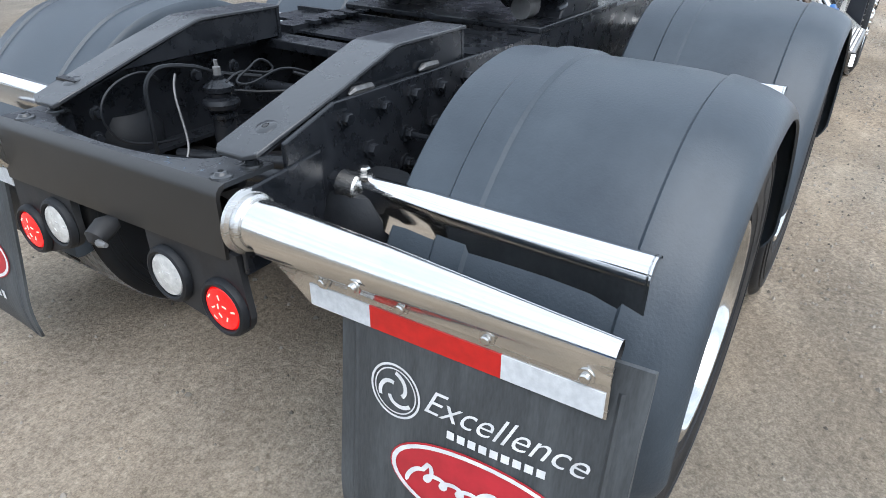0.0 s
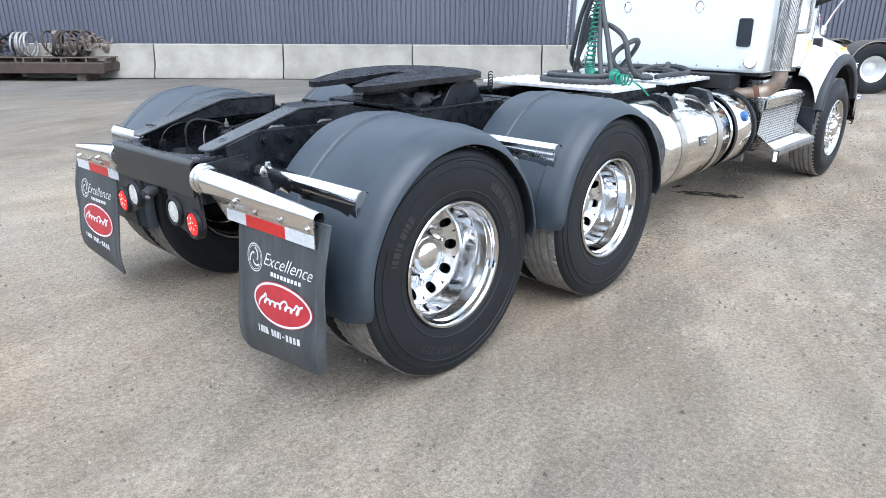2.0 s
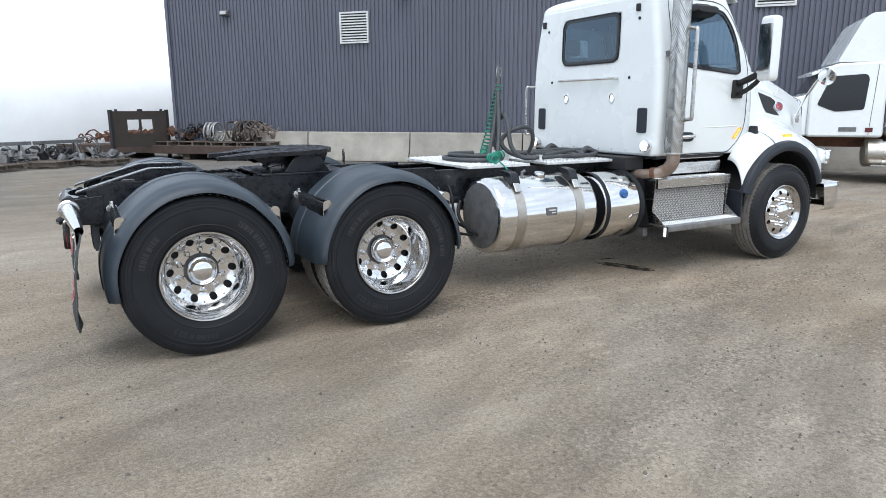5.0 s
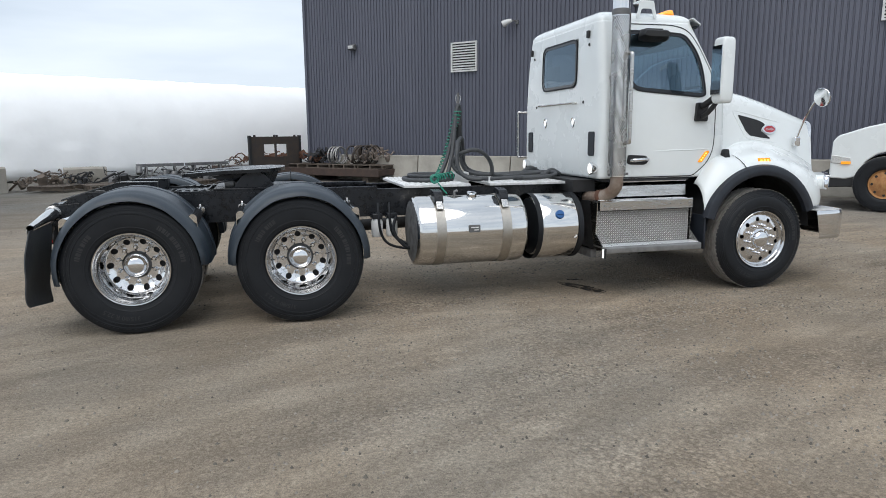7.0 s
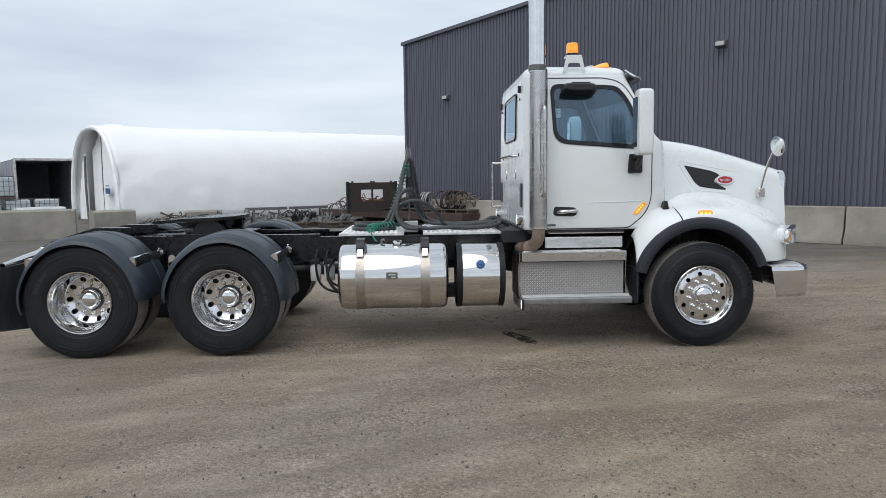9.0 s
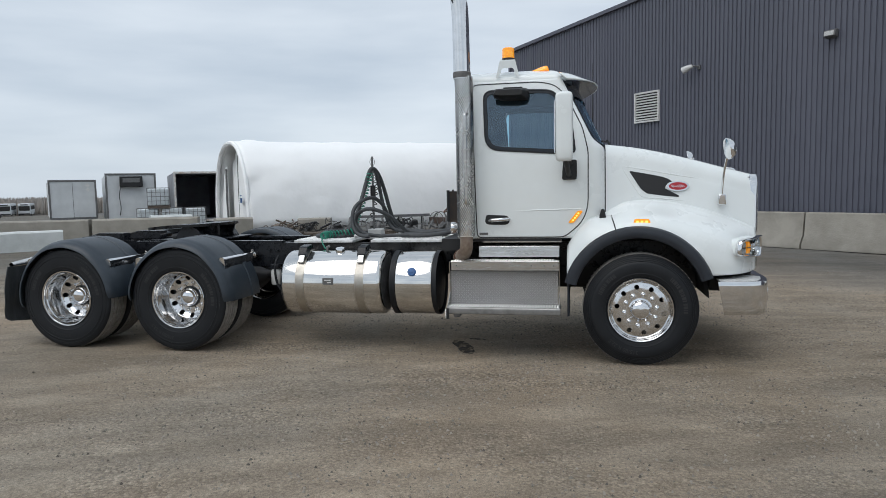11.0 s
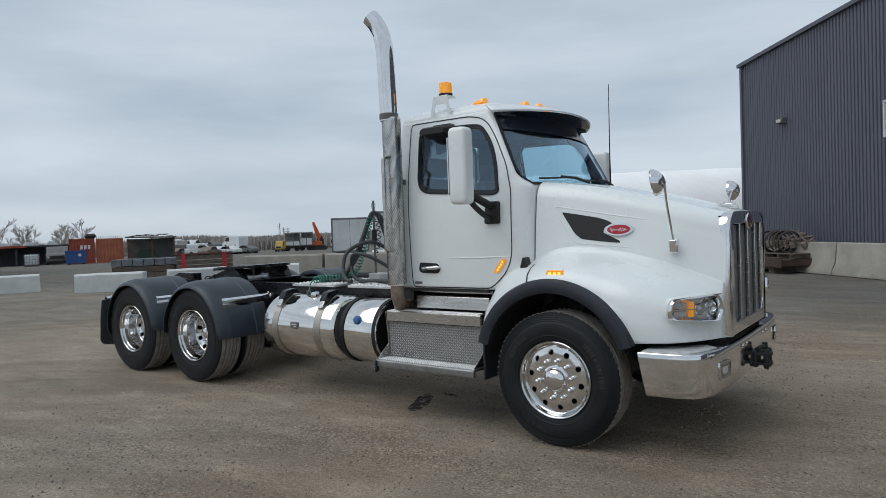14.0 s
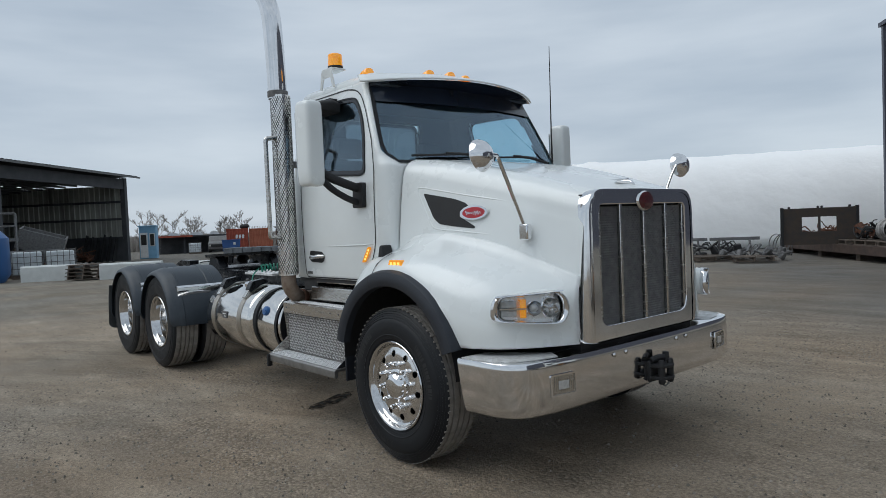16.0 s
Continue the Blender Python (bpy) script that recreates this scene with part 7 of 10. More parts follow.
# ---- hood, fenders, grille ----
hs_y = spline([5.66, 6.15, 6.5, 6.8, 7.04], [0.835, 0.76, 0.69, 0.63, 0.575])
hs_z = spline([5.66, 6.0, 6.3, 6.6, 6.85, 7.04], [1.965, 1.918, 1.853, 1.775, 1.705, 1.655])
hb_y = spline([5.66, 6.0, 6.35, 6.7, 7.04], [0.935, 0.905, 0.85, 0.765, 0.655])


def hood_section(x):
    ys, zs, yb = hs_y(x), hs_z(x), hb_y(x)
    zc = zs + 0.045
    out = [(0.0, zc)]
    for t in np.linspace(0, 1, 12)[1:]:
        out.append((t * (ys - 0.10), zc - 0.012 * t * t))
    p0, p1, p2 = Vector((ys - 0.10, zc - 0.012)), Vector((ys + 0.012, zs + 0.004)), Vector((ys + (yb - ys) * 0.22, zs - 0.13))
    for t in np.linspace(0, 1, 9)[1:]:
        out.append(tuple((1 - t) ** 2 * p0 + 2 * t * (1 - t) * p1 + t * t * p2))
    for t in np.linspace(0, 1, 22)[1:]:
        z = p2.y + (1.12 - p2.y) * t
        out.append((p2.x + (yb - p2.x) * t**0.8, z))
    return out


HX = list(np.linspace(5.672, 7.06, 57))
VENT_OUT = [(5.885, 1.737), (6.02, 1.712), (6.17, 1.682), (6.25, 1.655), (6.285, 1.628), (6.225, 1.597), (6.215, 1.56), (6.25, 1.53), (6.345, 1.497), (6.345, 1.482), (6.20, 1.498), (6.05, 1.520), (5.995, 1.565)]


def hood_put(sg, lift=0.0):
    def put(p, d):
        sec = hood_section(min(max(p[0], 5.672), 7.06))
        zz, yy = [q[1] for q in sec][::-1], [q[0] for q in sec][::-1]
        return (p[0], sg * (float(np.interp(p[1], zz, yy)) + lift + d), p[1])
    return put


g = Geo()
half = [[(x, y, z) for y, z in hood_section(x)] for x in HX]
g.rows([[(x, -y, z) for x, y, z in r[::-1]] + r[1:] for r in half])
hood = part("hood", g, M_WHITE, truck, "white sloped hood with sculpted front fenders", smooth=50)
arch_c, arch_r = (5.945, 0.560), 0.640


def arch_z(x):
    d = x - arch_c[0]
    if x > 6.55:
        return 0.785
    return max(0.715, arch_c[1] + math.sqrt(max(0.0, arch_r**2 - d * d)))


f_top = spline([5.31, 5.40, 5.5, 5.66, 5.95, 6.30, 6.60, 6.85, 7.06], [1.04, 1.18, 1.28, 1.335, 1.39, 1.365, 1.29, 1.20, 1.11])
f_in = spline([5.31, 5.45, 5.56, 5.67, 6.0, 6.35, 6.7, 7.06], [0.985, 0.985, 0.972, 0.928, 0.886, 0.828, 0.745, 0.636])
f_out = spline([5.31, 5.5, 6.0, 6.4, 6.6, 6.75, 6.88, 6.98, 7.06], [1.19, 1.205, 1.21, 1.20, 1.165, 1.10, 0.985, 0.83, 0.665])
fx = list(np.linspace(5.312, 6.52, 52)) + list(np.linspace(6.55, 7.06, 24))


def fender_point(x, v):
    """From the hood's side, v = 0, in a soft sweep out to the wheel arch and down to the lip, v = 1."""
    yi, yo, zt, za = f_in(x), f_out(x), f_top(x), arch_z(x)
    if x > 5.672:
        yi = min(hood_put(1)((x, zt), 0.0)[1], yo - 0.012)
    za = min(za, zt - 0.02)
    soft = min(1.0, max(0.0, (x - 5.62) / 0.2))
    zk = max(za, zt - 0.29)
    if v < 0.65:
        t = float(v) / 0.65
        p = [Vector((yi - 0.004, zt + 0.07 * soft)), Vector((yi + 0.03, zt - 0.055 * soft)), Vector((yi + (0.72 + 0.24 * soft) * (yo - yi), zt + 0.005 - 0.03 * soft)), Vector((yo, zk))]
        q = (1 - t) ** 3 * p[0] + 3 * t * (1 - t) ** 2 * p[1] + 3 * t * t * (1 - t) * p[2] + t**3 * p[3]
        return (x, q.x, q.y)
    t = (float(v) - 0.65) / 0.35
    return (x, yo + 0.01 * math.sin(t * math.pi), zk + (za - zk) * t)


for sg in (-1, 1):
    g = Geo().rows([[(lambda q: (q[0], sg * q[1], q[2]))(fender_point(x, v)) for v in np.linspace(0, 1, 30)] for x in fx])
    fd = part("front_fender", g, M_WHITE, hood, "white flared front fender", smooth=50)
    sf = fd.modifiers.new("thickness", "SOLIDIFY")
    sf.thickness, sf.offset = 0.010, -1


def fender_side(sg, lift):
    """Lays (x, z) on the fender's outer face."""
    def put(p, d):
        x, z = p
        best = min((fender_point(x, v) for v in np.linspace(0.02, 1, 50)), key=lambda q: abs(q[2] - z))
        return (x, sg * (best[1] + lift + d), z)
    return put


for sg in (-1, 1):
    prof = [(0.672, -1.165), (0.675, -1.213), (0.660, -1.241), (0.628, -1.252), (0.590, -1.250), (0.568, -1.240), (0.563, -1.19), (0.573, -1.185), (0.588, -1.225), (0.63, -1.225)]
    rings = []
    for i in range(57):
        a = radians(18.5 + (166 - 18.5) * i / 56)
        rings.append([(arch_c[0] + r * math.cos(a), -sg * y if sg > 0 else y, arch_c[1] + r * math.sin(a)) for r, y in prof])
    fl = part("fender_flare", Geo().rows(rings, closed=True, cap=True), M_FLARE, hood, "dark grey plastic wheel arch flare", smooth=40)
    a = radians(108)
    part("flare_joint", Geo().rows([[(arch_c[0] + r * math.cos(a + da), sg * -(y - 0.002), arch_c[1] + r * math.sin(a + da)) for r, y in prof[:6]] for da in (-0.006, 0.006)]), M_SEAM, fl)
    part("inner_fender", Geo().rows([[(arch_c[0] + 0.61 * math.cos(b), sg * y, arch_c[1] + 0.61 * math.sin(b)) for y in (1.2, 0.9, 0.55)] for b in np.linspace(radians(2), radians(178), 33)]), M_BLACKSOFT, hood)
    part("splash_guard", Geo().box((5.315, min(sg * 1.19, sg * 0.72), 0.40), (5.335, max(sg * 1.19, sg * 0.72), 0.74)), M_FLARE, hood, bevel=0.006)
    part("inner_wall", Geo().prism([(5.30, 0.75), (5.35, 1.2), (5.75, 1.5), (6.4, 1.5), (6.95, 1.2), (6.95, 0.8), (6.5, 0.8), (6.45, 1.0), (5.93, 1.18), (5.42, 1.0)], "y", sg * 0.60, sg * 0.62), M_BLACKSOFT, hood, smooth=0)
    vent = part("hood_vent", fill_poly(rounded(VENT_OUT, 0.015, 2), hood_put(sg), 0.003), M_BLACKSOFT, hood, "black mesh hood side vent")
    rib_put = hood_put(sg, -0.002)
    for line, rad in (([(6.60, 1.640), (6.42, 1.672), (6.28, 1.697), (6.05, 1.742), (5.86, 1.777), (5.83, 1.772), (5.835, 1.745), (5.90, 1.640), (5.965, 1.535), (6.02, 1.489), (6.15, 1.474), (6.33, 1.455), (6.51, 1.435)], 0.0055),):
        pts = [rib_put((x, z), 0.0) for x, _, z in curve([(x, 0.0, z) for x, z in line], 4)]
        part("vent_outline", Geo().tube(pts, [rad * min(1.0, 0.15 + 0.25 * min(i, len(pts) - 1 - i)) for i in range(len(pts))], 8), M_WHITE, hood)
    oval = lambda a, b: [(6.335 + a * math.cos(t), 1.585 + b * math.sin(t)) for t in np.linspace(0, 2 * math.pi, 29)[:-1]]  # noqa: E731
    em = part("side_emblem", fill_poly(oval(0.108, 0.050), hood_put(sg), 0.014), M_WHITE, hood, "oval red and white side emblem")
    part("emblem_rim", Geo().band(oval(0.104, 0.047), oval(0.085, 0.035), hood_put(sg, 0.012), 0.006), M_CHROME, em)
    part("emblem_field", fill_poly(oval(0.086, 0.036), hood_put(sg), 0.018), M_REDINK, em)
    part("emblem_stroke", strip([(6.275 + 0.12 * t, 1.583 + (0.010 + 0.006 * math.cos(9 * t)) * math.sin(44 * t)) for t in np.linspace(0, 1, 60)], hood_put(sg), 0.0035, 0.0195), M_CHROME, em)
    mk = part("marker_lamp", Geo().prism(rounded([(5.898, 1.250), (6.055, 1.250), (6.04, 1.297), (5.915, 1.297)], 0.012, 3), "y", sg * 1.10, sg * 1.185), M_AMBER, hood, "amber fender marker lamp", bevel=0.005)
    for dx in (-0.04, 0.0, 0.04):
        part("lamp_led", Geo().box((5.977 + dx - 0.011, min(sg * 1.184, sg * 1.188), 1.264), (5.977 + dx + 0.011, max(sg * 1.184, sg * 1.188), 1.282)), M_AMBERLED, mk)
    part("hood_latch", Geo().prism([(5.60, 1.275), (5.68, 1.290), (5.665, 1.33), (5.652, 1.39), (5.628, 1.385), (5.612, 1.33)], "y", sg * 0.965, sg * 1.06), M_BLACKSOFT, hood, bevel=0.012)
    part("hood_gap", Geo().rows([[(5.664 + dx, sg * (y - 0.012), z - 0.012) for y, z in hood_section(5.672)[4:]] for dx in (-0.02, 0.012)]), M_SEAM, hood)
    part("fender_seam", strip([(5.716, 1.33), (5.722, 1.30), (5.730, 1.27), (5.738, 1.24), (5.745, 1.21), (5.75, 1.18)], fender_side(sg, 0.0), 0.011, 0.006), M_SEAM, hood)
    part("cowl_panel", Geo().prism([(5.50, 1.15), (5.665, 1.30), (5.665, 1.36), (5.50, 1.36)], "y", sg * 0.86, sg * 0.915), M_WHITE, cab)
    # hood mirror
    bxm, bym = 6.735, sg * 0.745
    hm = part("hood_mirror", Geo().tube(curve([(bxm, bym, 1.46), (bxm - 0.005, bym + sg * 0.03, 1.54), (bxm - 0.005, bym + sg * 0.12, 1.72), (bxm + 0.01, bym + sg * 0.215, 1.875), (bxm + 0.025, bym + sg * 0.255, 1.905), (bxm + 0.03, bym + sg * 0.30, 1.908)], 5), 0.011, 8), M_CHROME, hood, "round chrome convex mirror on a stalk")
    part("mirror_foot", Geo().box((bxm - 0.035, min(bym - sg * 0.02, bym + sg * 0.025), 1.40), (bxm + 0.035, max(bym - sg * 0.02, bym + sg * 0.025), 1.50)), M_CHROME, hm, bevel=0.01)
    q = pose(bxm - 0.02, bym + sg * 0.335, 1.905, 0, 80, -8 * sg)
    part("mirror_head", Geo().lathe([(0.0, 0.075), (0.04, 0.066), (0.075, 0.040), (0.094, 0.008), (0.097, -0.006), (0.092, -0.012)], 28, q), M_CHROME, hm)
    part("mirror_face", Geo().lathe([(0.0, -0.022), (0.05, -0.018), (0.092, -0.011)], 28, q), M_CHROME, hm)

# grille
gf = [(-0.575, 0.775), (0.575, 0.775), (0.575, 1.69), (-0.575, 1.69)]
go = rounded(gf, [0.03, 0.03, 0.13, 0.13], 6)
gi = rounded([(-0.485, 0.865), (0.485, 0.865), (0.485, 1.595), (-0.485, 1.595)], [0.10, 0.10, 0.05, 0.05], 6)
gr = part("grille", Geo().band(go, gi, lambda p, d: (7.045 + d, p[0], p[1]), 0.043), M_CHROME, truck, "tall chrome framed grille with dark honeycomb mesh", bevel=0.008)
def surround(lo, hi, top):
    return rounded([(-0.575 - lo, 0.775), (0.575 + lo, 0.775), (0.575 + hi, 1.69 + top), (-0.575 - hi, 1.69 + top)], [0.03, 0.03, 0.14, 0.14], 6)


part("grille_shell", Geo().rows([[(x, y, z) for y, z in surround(lo, hi, top)] for x, lo, hi, top in ((6.97, 0.068, 0.012, -0.004), (7.035, 0.064, 0.014, 0.0), (7.06, 0.056, 0.012, 0.0), (7.08, 0.036, 0.008, 0.0), (7.091, 0.004, 0.0, 0.0), (7.092, -0.02, -0.02, -0.02))], closed=True), M_CHROME, gr, smooth=60)
part("radiator", Geo().box((7.0, -0.56, 0.79), (7.02, 0.56, 1.66)), M_RADIATOR, gr)
g = Geo()
hr = 0.0102
for i in range(-29, 30):
    for j in range(0, 49):
        y, z = i * hr * 1.74 + (hr * 0.87 if j % 2 else 0), 0.872 + j * hr * 1.5
        if abs(y) > 0.48 or z > 1.59:
            continue
        v = [(7.056 + dx, y + r * math.cos(math.pi / 6 + math.pi / 3 * k), z + r * math.sin(math.pi / 6 + math.pi / 3 * k)) for r, dx in ((hr, 0.0), (hr * 0.76, 0.003), (hr * 0.76, -0.012)) for k in range(6)]
        g.add(v, [(q * 6 + k, q * 6 + (k + 1) % 6, q * 6 + 6 + (k + 1) % 6, q * 6 + 6 + k) for q in (0, 1) for k in range(6)])
tagged(part("grille_mesh", g, M_GRILLE, gr, smooth=0), kind="stuff")
for y in (-0.255, 0.0, 0.255):
    part("grille_bar", Geo().box((7.06, y - 0.013, 0.86), (7.085, y + 0.013, 1.60)), M_STEEL, gr, bevel=0.005)
for y in (-0.47, 0.47):
    part("grille_bar", Geo().box((7.06, y - 0.010, 0.90), (7.08, y + 0.010, 1.59)), M_STEEL, gr, bevel=0.004)
crown = part("grille_emblem", Geo().lathe([(0.0, 0.022), (0.05, 0.020), (0.078, 0.014), (0.088, 0.006), (0.092, 0.0)], 32, pose(7.088, 0, 1.615, 0, 90, 0) @ Matrix.Diagonal((0.72, 1, 1, 1))), M_CHROME, gr, "oval grille emblem, dark red")
part("emblem_field", Geo().lathe([(0.0, 0.0245), (0.04, 0.023), (0.066, 0.0195), (0.080, 0.0150)], 32, pose(7.088, 0, 1.615, 0, 90, 0) @ Matrix.Diagonal((0.72, 1, 1, 1))), M_DARKRED, crown)
part("hood_ornament", Geo().tube([(6.87, 0.0, 1.745), (6.91, 0.0, 1.755), (6.99, 0.0, 1.742), (7.02, 0.0, 1.722)], [0.004, 0.02, 0.016, 0.006], 10), M_CHROME, hood, "chrome bird-shaped hood ornament")
part("ornament_wing", Geo().prism([(6.86, -0.03), (6.86, 0.03), (6.97, 0.012), (6.97, -0.012)], "z", 1.762, 1.767), M_CHROME, hood)

# headlamps: pods that wrap round the fender's front corner
def lamp_put(sg):
    """Local x runs round the corner towards the grille, y points out, z up."""
    a0, turn_r = radians(37), 0.39 / radians(35)

    def put(x, y, z):
        a = a0 + (x + 0.205) / turn_r
        px = 6.79 + turn_r * (math.sin(a) - math.sin(a0)) + y * math.sin(a)
        py = 1.08 + turn_r * (math.cos(a) - math.cos(a0)) + y * math.cos(a)
        return (px, sg * py, z + 1.02)
    return put


def lamp_outline(k, n=5):
    return refined(rounded([(-0.205 * k, -0.060 * k), (0.15 * k, -0.088 * k), (0.185 * k, 0.0), (0.14 * k, 0.088 * k), (-0.190 * k, 0.068 * k)], 0.05 * k, n), 0.025)


for sg in (-1, 1):
    lput = lamp_put(sg)

    def bent(geo):
        geo.v = [lput(*v) for v in geo.v]
        return geo

    def rings(steps):
        return Geo().rows([[(x * f, y, z * f) for x, z in lamp_outline(1.0)] for f, y in steps], closed=True)

    hl = part("headlamp", bent(rings(((1.12, -0.11), (1.12, 0.0), (1.11, 0.030)))), M_WHITE, truck, "oblong chrome-rimmed headlamp pod with amber turn lens", smooth=40)
    part("bezel", bent(rings(((1.12, 0.016), (1.15, 0.028), (1.16, 0.046), (1.13, 0.062), (1.06, 0.071), (0.99, 0.066), (0.955, 0.050), (0.93, 0.0)))), M_CHROME, hl, "thick chrome bezel", smooth=50)
    part("brow", bent(Geo().prism(rounded([(-0.20, 0.070), (0.15, 0.092), (0.165, 0.100), (-0.195, 0.080)], 0.004, 2), "y", 0.04, 0.078)), M_CHROME, hl, smooth=40)
    part("reflector_bowl", bent(Geo().add([(x, -0.004, z) for x, z in lamp_outline(0.97)], [tuple(range(len(lamp_outline(0.97))))])), M_SILVER, hl)
    for lx, r in ((0.008, 0.042), (0.100, 0.056)):
        m2 = pose(lx, 0.0, 0.0, -90, 0, 0)
        part("lamp_bowl", bent(Geo().lathe([(r, 0.0), (r, 0.036), (r * 0.93, 0.040), (r * 0.82, 0.022), (r * 0.55, 0.008), (0.0, 0.004)], 28, m2)), M_CHROME, hl, smooth=30)
        if lx < 0.05:
            part("projector", bent(Geo().lathe([(0.0, 0.042), (r * 0.3, 0.039), (r * 0.52, 0.030), (r * 0.6, 0.014)], 20, m2)), M_LAMPWHITE, hl)
        else:
            part("bulb", bent(Geo().lathe([(0.0, 0.040), (r * 0.16, 0.037), (r * 0.22, 0.022), (r * 0.22, 0.004)], 14, m2)), M_CHROME, hl)
            for i in range(8):
                part("facet", bent(Geo().box((r * 0.24, -0.0015, 0.006), (r * 0.86, 0.0015, 0.022), m2 @ pose(0, 0, 0, 0, 0, 45 * i + 20))), M_SILVER, hl, smooth=0)
    part("turn_lens", bent(Geo().box((-0.072, 0.004, -0.054), (-0.036, 0.034, 0.054))), M_AMBER, hl, bevel=0.006)
    for zz in (-0.046, 0.006):
        part("side_reflector", bent(Geo().box((-0.176, 0.002, zz), (-0.088, 0.024, zz + 0.040))), M_LAMPWHITE, hl, bevel=0.004)
    part("reflector_rib", bent(Geo().box((-0.18, 0.01, -0.004), (-0.03, 0.038, 0.004))), M_CHROME, hl)
    part("lens", fill_poly(lamp_outline(0.965), lambda p, d: lput(p[0], 0.052 + 0.022 * (1 - (p[0] / 0.2) ** 2) * (1 - (p[1] / 0.1) ** 2), p[1]), 0.0), M_LENS, hl).visible_shadow = False

# bumper
plan = [(6.62, -1.240), (6.76, -1.236), (6.90, -1.222), (6.995, -1.178), (7.052, -1.10), (7.086, -0.97), (7.104, -0.77), (7.115, -0.4), (7.118, 0.0)]
plan = curve([(x, y, 0) for x, y in plan], 5)
plan = [(x, y) for x, y, _ in plan] + [(x, -y) for x, y, _ in plan[::-1][1:]]
rows = []
for z, inset in ((0.738, 0.16), (0.742, 0.02), (0.740, 0.006), (0.730, 0.0), (0.70, -0.002), (0.60, -0.004), (0.50, -0.002), (0.455, 0.004), (0.443, 0.012), (0.440, 0.05)):
    row = []
    for i, (x, y) in enumerate(plan):
        a, b = plan[max(i - 1, 0)], plan[min(i + 1, len(plan) - 1)]
        d = Vector((b[0] - a[0], b[1] - a[1])).normalized()
        nx, ny = -d.y, d.x
        zz = z - (0.012 if z < 0.5 else 0.0) * math.cos(y * 1.2)
        rake = 0.055 * max(0.0, 1 - (x - 6.62) / 0.25) * max(0.0, (0.72 - z) / 0.28)
        row.append((x + rake + nx * inset, y + ny * inset, zz + (0.02 * (1 - abs(y) / 1.24) if z < 0.5 else 0)))
    rows.append(row)
bp_ob = part("bumper", Geo().rows(rows), M_CHROME, truck, "deep wrap-around chrome bumper", smooth=45)
g = Geo()
for sg in (-1, 1):
    for i in range(22):
        for j in range(6):
            x, y = 6.66 + 0.019 * i, sg * (1.20 - 0.02 * j)
            if x > 6.95 - 0.0:
                continue
            g.lathe([(0.007, 0.0), (0.003, 0.004)], 5, pose(x, y, 0.7425))
    tagged(part("tread_top", Geo().prism([(6.64, sg * 1.225), (6.86, sg * 1.20), (6.97, sg * 1.13), (7.02, sg * 1.02), (7.05, sg * 0.86), (6.95, sg * 0.80), (6.64, sg * 1.04)], "z", 0.742, 0.7455), M_DECK, bp_ob, "pale tread plate on the bumper top", smooth=0))
tagged(part("tread_dots", g, M_DECK, bp_ob, smooth=0), kind="stuff")
for sg in (-1, 1):
    fq = Matrix(((0, 1, 0, 7.110), (1, 0, 0, sg * 0.885), (0, 0, 1, 0.597), (0, 0, 0, 1))) @ Euler((0, 0, radians(-9 * sg))).to_matrix().to_4x4()
    fo = part("fog_lamp", Geo().band(rounded([(-0.094, -0.062), (0.094, -0.062), (0.094, 0.062), (-0.094, 0.062)], 0.012, 2), rounded([(-0.084, -0.053), (0.084, -0.053), (0.084, 0.053), (-0.084, 0.053)], 0.01, 2), lambda p, d: tuple(fq @ Vector((p[0], d - 0.010, p[1]))), 0.010), M_CHROME, bp_ob, "rectangular fog lamp set in the bumper")
    part("fog_lens", Geo().box((-0.085, -0.014, -0.054), (0.085, -0.006, 0.054), fq), M_STEEL, fo)
    for i in range(11):
        part("lens_rib", Geo().box((-0.080 + 0.0155 * i, -0.007, -0.050), (-0.0765 + 0.0155 * i, -0.003, 0.050), fq), M_STEEL, fo, smooth=0)
    part("fog_bulb", Geo().box((-0.035, -0.007, -0.026), (0.040, -0.002, 0.022), fq), M_LAMPWHITE, fo, bevel=0.002)
for y in (-0.42, -0.30, 0.28, 0.40):
    for z in (0.69,):
        part("bolt", Geo().lathe([(0.0, 0.012), (0.009, 0.011), (0.014, 0.003), (0.016, 0.0)], 10, pose(7.119, y, z, 0, 90, 0)), M_STEEL, bp_ob)
part("bumper_support", Geo().box((6.6, -0.95, 0.62), (6.95, 0.95, 0.74)), M_BLACKSOFT, truck)
part("under_grille", Geo().box((6.85, -0.62, 0.70), (7.03, 0.62, 0.80)), M_BLACKSOFT, truck)
hitch = part("pintle_hitch", Geo().box((7.115, -0.06, 0.475), (7.15, 0.11, 0.625)), M_BLACKSOFT, bp_ob, "black front tow hitch", bevel=0.01)
hitch.matrix_local = Matrix.Translation((7.118, -0.004, 0.530)) @ Matrix.Scale(0.88, 4) @ Matrix.Translation((-7.118, -0.025, -0.552))
for z in (0.50, 0.585):
    part("hitch_jaw", Geo().prism(rounded([(7.14, -0.072), (7.250, -0.05), (7.268, 0.025), (7.250, 0.10), (7.14, 0.122)], 0.03, 3), "z", z, z + 0.022), M_BLACKSOFT, hitch, bevel=0.004)
for y in (-0.030, 0.080):
    part("hitch_pin", Geo().tube([(7.220, y, 0.468), (7.220, y, 0.482), (7.220, y, 0.625), (7.220, y, 0.640)], [0.018, 0.025, 0.025, 0.018], 10), M_BLACKSOFT, hitch)
part("hitch_lever", Geo().tube(curve([(7.15, -0.05, 0.635), (7.17, 0.0, 0.650), (7.19, 0.05, 0.648)], 4), 0.022, 8), M_BLACKSOFT, hitch)
